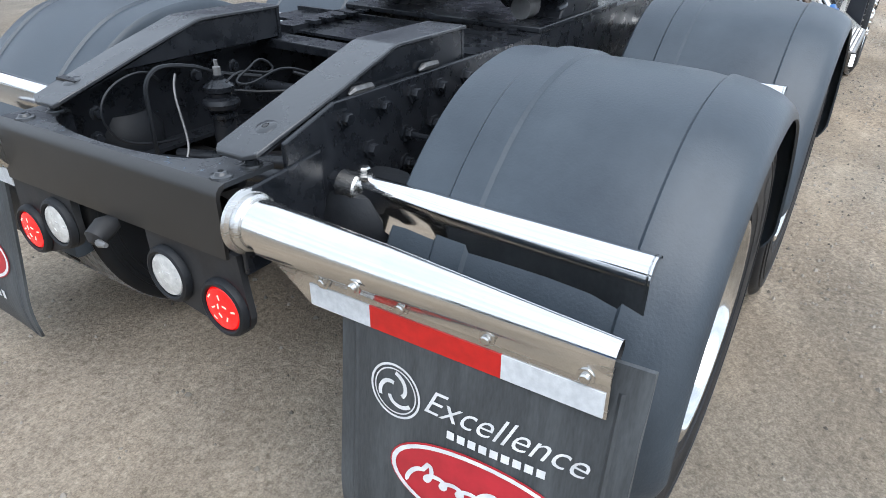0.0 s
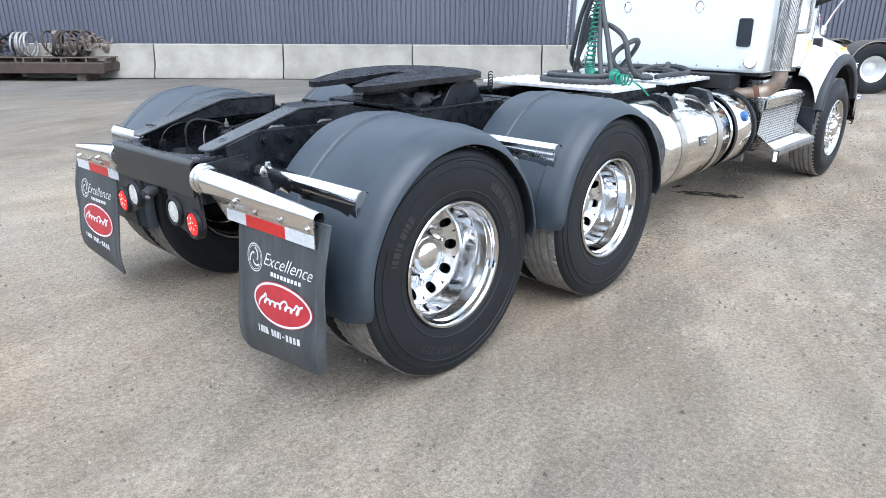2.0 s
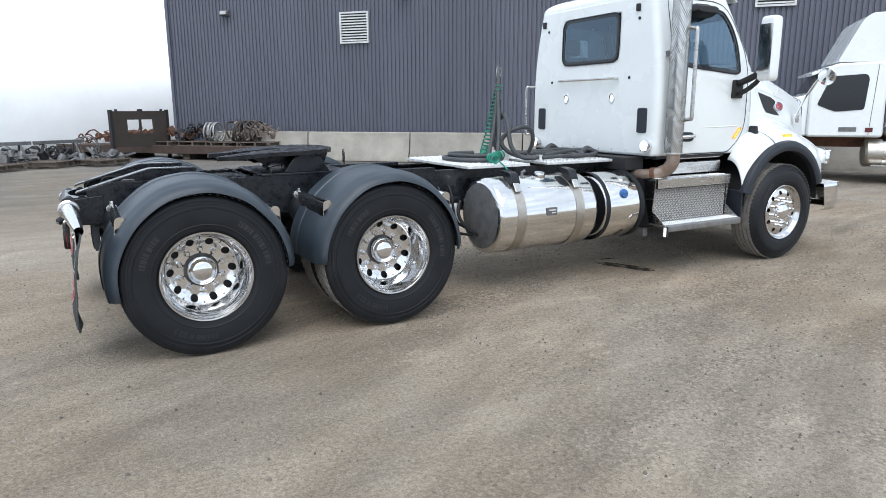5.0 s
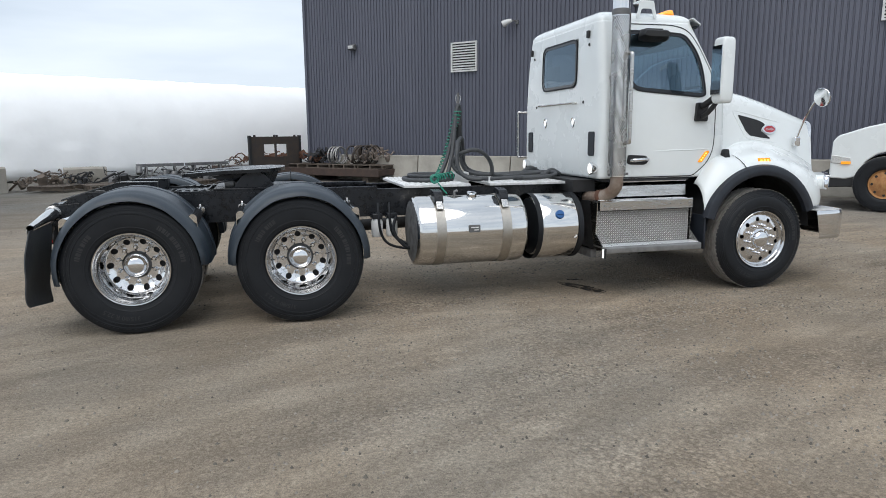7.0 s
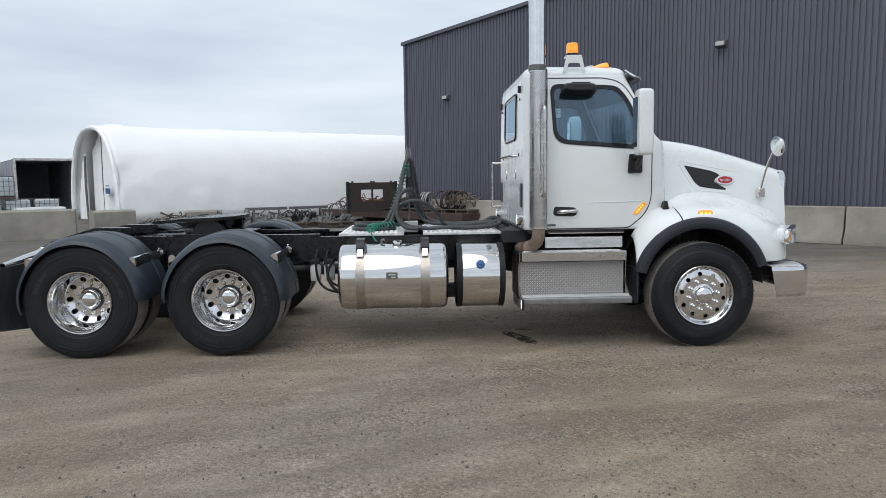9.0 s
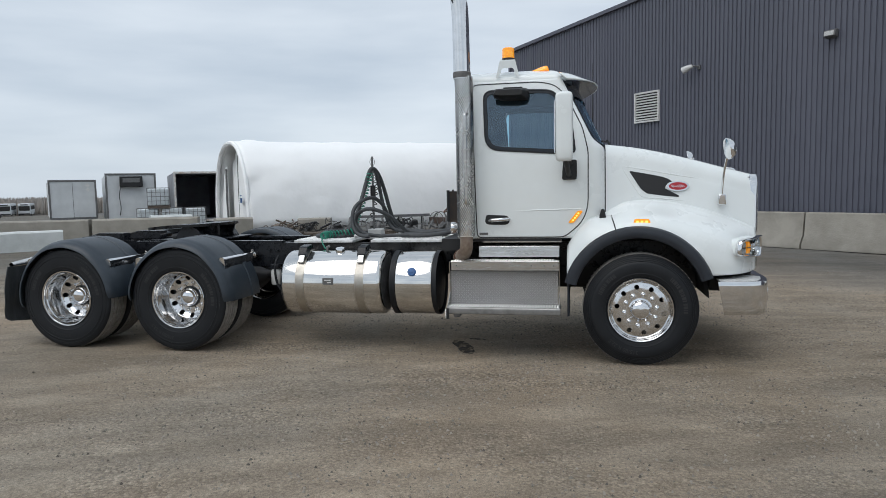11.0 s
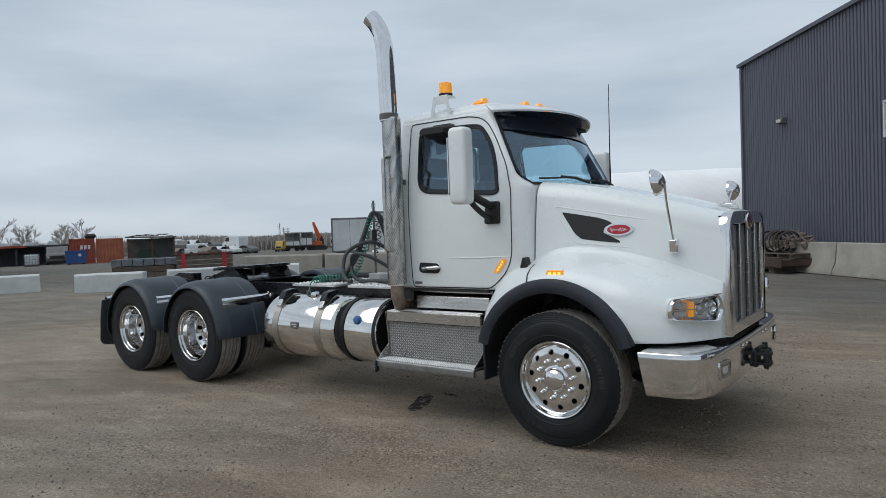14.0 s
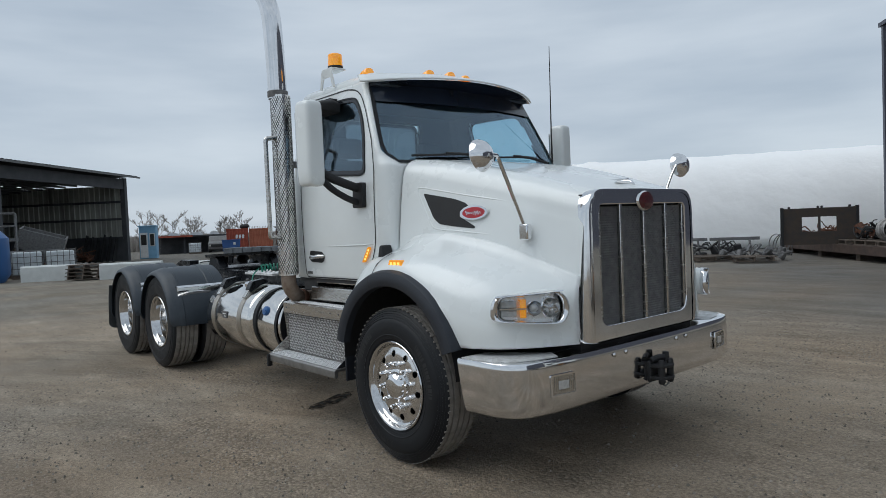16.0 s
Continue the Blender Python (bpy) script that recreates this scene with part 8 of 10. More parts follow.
part("hitch_knob", Geo().lathe([(0.0, 0.05), (0.022, 0.045), (0.026, 0.0), (0.026, -0.02)], 12, pose(7.19, 0.075, 0.640)), M_BLACKSOFT, hitch)
part("safety_chain", Geo().tube(curve([(7.22, -0.03, 0.475), (7.225, 0.0, 0.452), (7.222, 0.04, 0.462), (7.22, 0.08, 0.475)], 4), 0.006, 6), M_GREY, hitch)

# ---- materials of the yard ----
M_RUSTWHEEL = surface("rusty_orange_wheel", (0.42, 0.22, 0.08), (0.30, 0.13, 0.05), 14, 0.7, 0.85, bump=0.002, bump_scale=50)
M_GREYRUST = surface("grey_rusted_pipe", (0.24, 0.20, 0.17), (0.12, 0.09, 0.07), 8, 0.7, 0.85)
M_RUSTDARK = surface("dark_rusted_panel", (0.035, 0.030, 0.028), (0.06, 0.045, 0.035), 6, 0.75, 0.9)

# ---- second truck, parked along the building ----
def parked_truck():
    ang = math.degrees(math.atan2(-0.75, 0.66))
    t2 = thing("truck_tractor", "older white truck tractor with rusty steel wheels, parked", "truck", (12.98, 5.04, 0.0), ang)
    # local x runs from its nose to its tail, local -y faces the yard
    hx = [(0.0, 0.62), (0.03, 1.36), (0.12, 1.47), (0.6, 1.64), (1.45, 1.84), (1.45, 0.95), (1.36, 1.0), (1.2, 1.12), (1.0, 1.16), (0.8, 1.10), (0.62, 0.95), (0.5, 0.66), (0.3, 0.60)]
    part("hood", Geo().prism(rounded(hx, 0.04, 2), "y", -1.0, 1.0), M_WHITE, t2, bevel=0.05)
    cabp = [(1.45, 0.95), (1.45, 1.84), (1.72, 2.36), (1.9, 2.46), (2.84, 2.50), (2.88, 0.95)]
    cb = part("cab", Geo().prism(rounded(cabp, 0.06, 2), "y", -1.05, 1.05), M_WHITE, t2, bevel=0.05)
    part("roof_fairing", Geo().prism(rounded([(1.9, 2.48), (2.30, 3.32), (2.45, 3.44), (2.83, 3.46), (2.83, 2.48)], 0.06, 3), "y", -1.02, 1.02), M_WHITE, cb, "tall white roof fairing", bevel=0.06)
    part("visor", Geo().prism([(1.45, 2.28), (1.80, 2.42), (1.80, 2.36), (1.47, 2.22)], "y", -0.98, 0.98), M_WHITE, cb, bevel=0.01)
    part("door_window", Geo().prism(rounded([(1.60, 1.62), (1.82, 2.20), (2.46, 2.24), (2.52, 2.16), (2.48, 1.52), (1.95, 1.48)], 0.05, 3), "y", -1.062, -1.052), M_FRIT, cb)
    part("windscreen", Geo().prism([(1.44, 1.88), (1.69, 2.32), (1.71, 2.31), (1.46, 1.87)], "y", -0.92, 0.92), M_FRIT, cb)
    part("door_gap", Geo().prism([(2.60, 1.0), (2.66, 2.44), (2.67, 2.44), (2.61, 1.0)], "y", -1.0535, -1.051), M_SEAM, cb)
    part("side_vent", Geo().box((2.05, -1.060, 1.07), (2.38, -1.05, 1.16)), M_GREY, cb)
    part("side_badge", Geo().box((2.54, -1.060, 1.06), (2.68, -1.05, 1.15)), M_DARKRED, cb)
    part("cab_handle", Geo().tube([(2.86, -1.0, 1.15), (2.92, -1.03, 1.18), (2.92, -1.03, 1.75), (2.86, -1.0, 1.80)], 0.016, 6), M_STEEL, cb)
    part("headlamp", Geo().prism(rounded([(0.02, 0.92), (0.04, 1.08), (0.36, 1.03), (0.38, 0.90)], 0.02, 2), "y", -1.02, -0.9), M_LAMPWHITE, t2, bevel=0.01)
    part("turn_lamp", Geo().box((0.20, -1.03, 0.90), (0.37, -0.95, 0.955)), M_AMBER, t2)
    part("bumper", Geo().prism(rounded([(-0.12, 0.42), (-0.12, 0.74), (0.5, 0.72), (0.5, 0.45)], 0.05, 3), "y", -0.98, 0.98), M_BLACKSOFT, t2, bevel=0.02)
    part("chassis", Geo().box((0.6, -0.42, 0.72), (7.2, 0.42, 0.98)), M_RUST, t2)
    part("deck", Geo().box((2.95, -0.9, 0.99), (4.45, 0.9, 1.04)), M_WOOD, t2)
    part("fuel_tank", Geo().tube([(2.60, -0.80, 0.62), (2.64, -0.80, 0.62), (4.06, -0.80, 0.62), (4.10, -0.80, 0.62)], [0.24, 0.29, 0.29, 0.24], 28), M_BRUSH, t2)
    for x in (2.95, 3.65):
        part("tank_strap", Geo().lathe([(0.291, -0.03), (0.297, -0.03), (0.297, 0.03), (0.291, 0.03)], 28, pose(x, -0.80, 0.62, 0, 90, 0)), M_STEEL, t2)
    part("step", Geo().box((2.7, -1.13, 0.36), (3.85, -1.00, 0.39)), M_TREAD, t2)
    part("exhaust_hose", Geo().tube(curve([(2.98, -0.7, 1.05), (3.0, -0.7, 1.5), (3.05, -0.7, 1.72), (3.15, -0.7, 1.45), (3.3, -0.7, 1.06)], 6), 0.02, 6), M_HOSE, t2)
    for x, front in ((0.98, True), (5.05, False), (6.35, False)):
        for y in ((-0.93, 0.93) if front else (-0.95, -0.62, 0.95)):
            w = part("wheel", to_mesh("wheel", lathe_y([(0.29, -0.10), (0.285, -0.13), (0.25, -0.10), (0.16, -0.13 if front else 0.05), (0.12, -0.15 if front else 0.02), (0.0, -0.16 if front else 0.0)], 28), M_RUSTWHEEL if front else M_LOUVER), M_RUST, t2)
            w.matrix_local = pose(x, y, 0.515, 0, 0, 0 if y < 0 else 180)
            part("tyre", TYRE_R[0], M_RUBBER, w)
            part("tread", TYRE_R[1], M_TREADRUB, w)
            if front:
                for i in range(8):
                    a = math.pi / 4 * i
                    part("hand_hole", Geo().lathe([(0.0, -0.002), (0.026, 0.0)], 10, pose(0.215 * math.cos(a), -0.118, 0.215 * math.sin(a), 90, 0, 0)), M_RADIATOR, w)
        if not front:
            for y0, y1 in ((-1.12, -0.5), (0.5, 1.12)):
                part("rear_fender", Geo().rows([[(x + r * math.cos(b), y, 0.52 + r * math.sin(b)) for r, y in ((0.60, y0), (0.60, y1), (0.585, y1), (0.585, y0))] for b in np.linspace(radians(20), radians(160), 19)], closed=True, cap=True), M_BRUSH, t2)
    return t2


parked_truck()


# ---- scrap deck and scrap heap by the building's corner ----
def along_wall(s, off, z=0.0, turn=0.0):
    return wall_pose(s, off, z) @ pose(0, 0, 0, 0, 0, turn)


deck = tagged(new("scrap_platform"), "rusty flat steel platform holding scrap parts", "platform")
deck.matrix_world = along_wall(-3.6, 1.75)
M_DECKRUST = surface("dark_wet_rusted_deck", (0.075, 0.046, 0.034), (0.045, 0.033, 0.028), 5, 0.7, 0.88, bump=0.003, bump_scale=40, fine=0.3)
part("deck_bed", Geo().box((0, 0.0, 0.20), (8.25, 1.45, 0.40)), M_DECKRUST, deck, bevel=0.015)
part("deck_rim", Geo().box((-0.02, -0.05, 0.17), (8.3, 0.0, 0.43)), M_DECKRUST, deck, bevel=0.01)
for x in (0.5, 2.8, 5.2, 7.6):
    part("support", Geo().box((x - 0.12, 0.1, -0.03), (x + 0.12, 1.3, 0.20)), M_WOOD, deck)


def pallet(m, group="wooden pallets"):
    p = tagged(new("pallet"), "weathered grey wooden pallet on the scrap platform", "pallet", group)
    p.matrix_world = m
    for i in range(7):
        part("board", BOARD_ME, M_WOOD, p).location = (0.0, -0.5 + i * 0.166, 0.11)
    for j in (-0.5, 0.0, 0.5):
        part("stringer", STRINGER_ME, M_WOOD, p).location = (j, 0, 0.05)
    for i in (0, 3, 6):
        part("board", BOARD_ME, M_WOOD, p).location = (0.0, -0.5 + i * 0.166, -0.01)


BOARD_ME = to_mesh("board", Geo().box((-0.6, -0.05, 0.0), (0.6, 0.05, 0.02)), M_WOOD, 0)
STRINGER_ME = to_mesh("stringer", Geo().box((-0.025, -0.55, -0.04), (0.025, 0.55, 0.06)), M_WOOD, 0)
for k, (s, o, tw) in enumerate(((-0.9, 1.05, 2), (0.45, 1.1, -3), (1.75, 1.0, 4), (3.05, 1.05, -2), (4.05, 0.95, 6))):
    pallet(along_wall(s, o, 0.425, tw))

rng = random.Random(5)


def ring_pile(name, label, m, count, r, spacing, tube_r, mt, lean=8, cat="hoop"):
    for i in range(count):
        ob = part(name, to_mesh(name, Geo().lathe([(r + tube_r * 2.2 * math.cos(a), tube_r * 3 * math.sin(a)) for a in np.linspace(0, 2 * math.pi, 9)], 32), mt, 50), mt)
        tagged(ob, label, cat, label)
        ob.matrix_world = m @ pose(i * spacing, 0.05 * rng.uniform(-1, 1), r + tube_r, 0, 90 + rng.uniform(-lean, lean), rng.uniform(-lean, lean))


M_HOOP = surface("dull_grey_galvanised_band", (0.40, 0.39, 0.38), (0.24, 0.23, 0.22), 9, 0.45, 0.6, metal=0.3)
ring_pile("steel_hoop", "pale metal tank band standing on edge", along_wall(2.15, 1.15, 0.55), 5, 0.30, 0.10, 0.009, M_HOOP)
ring_pile("steel_hoop", "rusted metal ring standing on edge", along_wall(3.05, 1.05, 0.55), 6, 0.32, 0.17, 0.012, M_RUSTDARK, 18)


def scrap_lump(name, label, m, size, mt, seed, cat="scrap"):
    """An irregular heap of bars, plates and tubes."""
    r = random.Random(seed)
    g = Geo()
    sx, sy, sz = size
    for _ in range(26):
        x, y = r.uniform(-sx, sx), r.uniform(-sy, sy)
        top = sz * (1 - 0.7 * abs(x) / sx)
        z = r.uniform(0.0, top)
        q = pose(x, y, z, r.uniform(-30, 30), r.uniform(-30, 30), r.uniform(0, 180))
        k = r.random()
        if k < 0.4:
            g.box((-r.uniform(0.1, 0.5), -0.03, -0.02), (r.uniform(0.1, 0.5), 0.03, 0.03), q)
        elif k < 0.7:
            g.lathe([(0.0, -0.08), (0.06, -0.08), (0.07, 0.0), (0.06, 0.08), (0.0, 0.08)], 9, q @ Matrix.Scale(r.uniform(0.6, 2.0), 4))
        else:
            h = r.uniform(0.1, 0.35)
            g.tube([tuple(q @ Vector((0.5 * math.cos(t) * h * 2, 0.5 * math.sin(t) * h * 2, 0.08 * math.sin(3 * t)))) for t in np.linspace(0, 5, 14)], 0.012 + 0.015 * r.random(), 5)
    lowest = min(v[2] for v in g.v)
    g.v = [(x, y, z - lowest) for x, y, z in g.v]
    ob = part(name, g, mt)
    ob.matrix_world = m
    return tagged(ob, label, cat, kind="stuff")


scrap_lump("scrap_pile", "rusty pile of axle and frame scrap", along_wall(0.2, 1.0, 0.55), (1.4, 0.4, 0.30), M_RUST, 3)
scrap_lump("scrap_pile", "rusty pile of axle and frame scrap", along_wall(-1.8, 1.0, 0.42), (1.2, 0.4, 0.22), M_RUST, 13)
scrap_lump("scrap_pile", "dark greasy pile of engine parts", along_wall(1.55, 0.95, 0.55), (0.5, 0.35, 0.45), M_BLACKSOFT, 4)
scrap_lump("scrap_pile", "tangled pile of rusted pipe and wire", along_wall(3.6, 0.85, 0.55), (0.75, 0.35, 0.55), M_GREYRUST, 8)
# upright dark bulkhead with two openings
rack = thing("truck_headboard", "dark steel truck headboard with two window openings", "headboard", (0.55, 17.75, 0.0), math.degrees(math.atan2(1.05, 1.74)))
for x0, x1, z0, z1 in ((0.0, 2.05, 0.42, 0.82), (0.0, 2.05, 1.27, 1.54), (0.0, 0.55, 0.82, 1.27), (1.50, 2.05, 0.82, 1.27), (1.0, 1.06, 0.82, 1.27)):
    part("panel", Geo().box((x0, -0.03, z0), (x1, 0.03, z1)), M_RUSTDARK, rack, smooth=0)
for x in (0.0, 2.05):
    part("post", Geo().box((x - 0.04, -0.06, -0.02), (x + 0.04, 0.06, 1.58)), M_BLACKSOFT, rack)
for x in (0.2, 1.0, 1.1, 1.85):
    part("hook", Geo().box((x - 0.03, -0.03, 1.54), (x + 0.03, 0.03, 1.60)), M_BLACKSOFT, rack)

# low scrap in front of the shelter
for k, (x, y, tw, size, mt, seed, lab) in enumerate((
        (-0.1, 17.3, 10, (0.9, 0.5, 0.35), M_GREY, 21, "low pile of grey metal scrap"),
        (-1.5, 17.2, 35, (1.0, 0.5, 0.45), M_BLACKSOFT, 22, "low pile of black hoses and steel"),
        (-2.8, 16.5, 20, (1.1, 0.5, 0.40), M_GREY, 23, "low pile of grey metal scrap"),
        (-4.0, 16.2, 5, (1.0, 0.6, 0.42), M_BLACKSOFT, 24, "low pile of black hoses and steel"),
        (-5.3, 16.1, 50, (1.0, 0.5, 0.30), M_WOOD, 25, "low pile of broken timber"))):
    scrap_lump("scrap_pile", lab, pose(x, y, -0.02, 0, 0, tw), size, mt, seed)
    pallet(pose(x + 0.3, y - 0.8, 0.04, 0, 0, tw + 20), "pallets in front of the shelter")
for x, y, tw in ((-0.9, 17.6, 30), (-2.3, 16.9, 25)):
    st = thing("steel_trestle", "grey steel trestle frame standing in the scrap", "trestle", (x, y, 0), tw)
    for dx in (-0.45, 0.45):
        for sy in (-1, 1):
            part("leg", Geo().tube([(dx, sy * 0.05, 0.62), (dx * 1.15, sy * 0.28, -0.02)], 0.03, 6), M_GREY, st)
    part("beam", Geo().box((-0.75, -0.06, 0.60), (0.75, 0.06, 0.70)), M_GREY, st, bevel=0.01)
ring_pile("wire_hoop", "loose coil of grey steel wire hoops", pose(-0.2, 19.2, 0, 0, 0, 60), 4, 0.36, 0.10, 0.006, M_GREY, 14)

# ---- white blocks, barrier and stores on the far side of the yard ----
def block(a, b, h, label, mt, group, w=0.55):
    a, b = Vector(a), Vector(b)
    d = b - a
    L = d.length
    rings = []
    for i in range(9):
        x = L * i / 8
        sec = [(-w / 2, 0.0), (-w / 2, h - 0.05), (-w / 2 + 0.05, h), (w / 2 - 0.05, h), (w / 2, h - 0.05), (w / 2, 0.0)]
        rings.append([(x + 0.012 * noise.noise((x, y * 3, z * 3)), y + 0.012 * noise.noise((x * 2, y, z * 3 + 4)), z + (0.01 * noise.noise((x * 2, y, 9)) if z > 0 else -0.03)) for y, z in sec])
    ob = part("concrete_block", Geo().rows(rings, closed=True, cap=True), mt, smooth=30)
    ob.matrix_world = pose(a.x, a.y, 0, 0, 0, math.degrees(math.atan2(d.y, d.x)))
    return tagged(ob, label, "concrete block", group)


for a, b in (((-14.6, 4.85), (-13.1, 6.35)), ((-13.05, 7.15), (-12.2, 8.9)), ((-11.95, 9.55), (-10.5, 10.85)), ((-17.8, 2.7), (-16.9, 4.65)), ((-20.2, 0.6), (-18.9, 2.45)), ((-22.0, -1.6), (-21.0, -0.1))):
    block(a, b, 0.58, "white painted concrete block on the dirt yard", M_WBLOCK, "white yard blocks")
block((-13.6, 10.9), (-10.5, 12.1), 0.86, "tan weathered concrete barrier across the yard", M_CONC, "tan yard barriers", 0.5)
block((-10.4, 12.15), (-7.3, 13.35), 0.86, "tan weathered concrete barrier across the yard", M_CONC, "tan yard barriers", 0.5)
block((-7.5, 14.75), (-6.5, 15.55), 0.74, "tan weathered concrete block beside the shelter", M_CONC, "shelter blocks", 0.7)
block((-9.0, 13.15), (-8.0, 14.0), 0.92, "white painted concrete block beside the shelter", M_WBLOCK, "shelter blocks", 0.7)
block((-5.2, 16.9), (-4.0, 17.2), 0.62, "tan weathered concrete block beside the shelter", M_CONC, "shelter blocks", 0.6)
for k in range(4):
    pallet(pose(-18.35, 2.35, 0.045 + 0.135 * k, 0, 0, 60 + 3 * k), "stacked pallets by the blocks")

M_GREYBLOCK = surface("blue_grey_paving_block", (0.17, 0.185, 0.20), (0.11, 0.12, 0.13), 5, 0.8, 0.9, each=0.15)
crate = thing("timber_crate", "open timber crate wall with red steel posts", "crate", (-14.2, 8.2, 0), math.degrees(math.atan2(1.7, 0.9)))
for i in range(4):
    part("plank", Geo().box((0.0, -0.03, 0.30 + 0.18 * i), (2.0, 0.03, 0.46 + 0.18 * i)), M_WOOD, crate, smooth=0)
for x in (0.25, 1.7):
    part("post", Geo().box((x - 0.07, -0.08, -0.02), (x + 0.07, 0.08, 1.05)), M_REDINK, crate)
part("top_rail", Geo().box((0.0, -0.06, 1.02), (2.0, 0.06, 1.08)), M_RUST, crate)
for j, (x, y, tw) in enumerate(((-15.7, 7.9, 50),)):
    st = thing("timber_stack", "stack of weathered timber beams on bearers", "timber", (x, y, 0), tw)
    for r in range(4):
        for c in range(4):
            if r == 3:
                continue
            part("beam", Geo().box((-1.1 + 0.05 * ((r * 3 + c) % 3), -0.48 + 0.24 * c, -0.01 + 0.23 * r), (1.1 - 0.04 * ((r + c) % 4), -0.26 + 0.24 * c, 0.2 + 0.23 * r)), M_WOOD, st, smooth=0)
    for c in range(6):
        part("paving_block", Geo().box((-1.12 + 0.375 * c, -0.5, 0.70), (-0.77 + 0.375 * c, 0.46, 0.93 + 0.01 * (c % 2))), M_GREYBLOCK, st, "grey concrete paving block", bevel=0.01)


def box_trailer(name, label, a, b, depth, h, lift, mt, open_end=False, rim=M_GREY):
    """A box body whose end face runs from a to b; it reaches away from the yard."""
    a, b = Vector(a), Vector(b)
    d = b - a
    t = thing(name, label, "container", (a.x, a.y, 0), math.degrees(math.atan2(d.y, d.x)))
    w = d.length
    if open_end:
        for q in (((0, 0, lift), (0.06, depth, lift + h)), ((w - 0.06, 0, lift), (w, depth, lift + h)), ((0, 0, lift + h - 0.06), (w, depth, lift + h)), ((0, 0, lift), (w, depth, lift + 0.06)), ((0, depth - 0.06, lift), (w, depth, lift + h))):
            part("panel", Geo().box(*q), mt, t, smooth=0)
    else:
        part("body", Geo().box((0, 0, lift), (w, depth, lift + h)), mt, t, bevel=0.03)
    for x in (0.0, w):
        part("corner_post", Geo().box((x - 0.05, -0.03, lift), (x + 0.05, 0.06, lift + h + 0.03)), rim, t)
    part("top_rail", Geo().box((0, -0.025, lift + h - 0.08), (w, 0.05, lift + h + 0.03)), rim, t)
    part("sill", Geo().box((0, -0.025, lift - 0.05), (w, 0.06, lift + 0.07)), rim, t)
    for y in (0.4, depth - 0.6):
        part("support", Geo().box((0.2, y, -0.05), (w - 0.2, y + 0.3, lift)), M_BLACKSOFT, t)
    return t


M_BOXWHITE = surface("dull_white_box_panel", (0.62, 0.64, 0.65), (0.52, 0.54, 0.55), 1.2, 0.5, 0.65)
M_BOXGREY = surface("grey_worn_container_lining", (0.36, 0.37, 0.39), (0.25, 0.26, 0.28), 1.2, 0.6, 0.75)
M_BOXRIM = surface("chipped_white_rusty_frame", (0.62, 0.61, 0.58), (0.34, 0.22, 0.15), 5.0, 0.6, 0.8, lo=0.45, hi=0.75)
M_CONTRED = surface("faded_red_container", (0.34, 0.075, 0.04), (0.24, 0.05, 0.03), 1.5, 0.7, 0.85)
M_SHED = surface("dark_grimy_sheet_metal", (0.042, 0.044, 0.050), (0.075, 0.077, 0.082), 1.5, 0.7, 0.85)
M_SHEDWALL = surface("stained_pale_corrugated_sheet", (0.46, 0.47, 0.43), (0.20, 0.20, 0.18), 0.8, 0.6, 0.8, stretch=(1, 1, 0.3))
M_PALEWALL = surface("pale_grey_sheeting", (0.30, 0.30, 0.29), (0.20, 0.20, 0.19), 1.2, 0.8)
M_DARKGREEN = surface("dark_green_steel", (0.02, 0.05, 0.035), (0.03, 0.06, 0.045), 4, 0.6)
M_SKIPBLUE = surface("blue_painted_steel", (0.02, 0.07, 0.22), (0.03, 0.09, 0.26), 3, 0.55)
M_CARTEAL = surface("pale_teal_car_paint", (0.14, 0.26, 0.30), (0.11, 0.21, 0.25), 3, 0.4)
M_CARRED = surface("dull_red_car_paint", (0.20, 0.04, 0.03), (0.15, 0.03, 0.025), 3, 0.5)
M_YELLOW = surface("yellow_machine_paint", (0.50, 0.33, 0.05), (0.40, 0.26, 0.04), 4, 0.5)
M_BOOTH = surface("pale_blue_painted_metal", (0.22, 0.42, 0.60), (0.17, 0.34, 0.50), 3, 0.55)
M_ORANGE = surface("orange_machine_paint", (0.50, 0.10, 0.02), (0.40, 0.07, 0.02), 4, 0.5)
M_TANK = surface("milky_plastic", (0.62, 0.66, 0.68), (0.52, 0.56, 0.58), 4, 0.4)
t = box_trailer("reefer_box", "white refrigerated box body on supports", (-24.75, 26.37), (-22.98, 28.01), 8, 2.25, 0.35, M_BOXWHITE)
for z in (2.3, 2.05):
    part("hazard_diamond", Geo().prism([(2.0, z - 0.13), (2.13, z), (2.0, z + 0.13), (1.87, z)], "y", -0.02, -0.005), M_LOUVER, t)
part("door_seam", Geo().box((1.19, -0.012, 0.42), (1.21, 0.0, 2.5)), M_GREY, t)
t = box_trailer("reefer_box", "white refrigerated trailer with black cooling unit", (-21.1, 26.55), (-19.1, 28.2), 10, 2.75, 0.15, M_BOXWHITE)
part("cooling_unit", Geo().box((0.7, -0.35, 2.15), (1.9, 0.0, 2.75)), M_BLACKSOFT, t, bevel=0.03)
part("unit_grille", Geo().box((0.85, -0.37, 2.4), (1.75, -0.35, 2.65)), M_GREY, t)
part("fuel_hose", Geo().tube(curve([(0.75, -0.1, 2.15), (0.65, -0.12, 1.6), (0.7, -0.1, 1.0), (0.62, -0.1, 0.5)], 6), 0.025, 6), M_HOSE, t)
t = box_trailer("open_container", "open-ended white steel container, dark inside", (-16.8, 26.65), (-14.6, 28.25), 9, 2.75, 0.15, M_BOXGREY, True, M_BOXRIM)


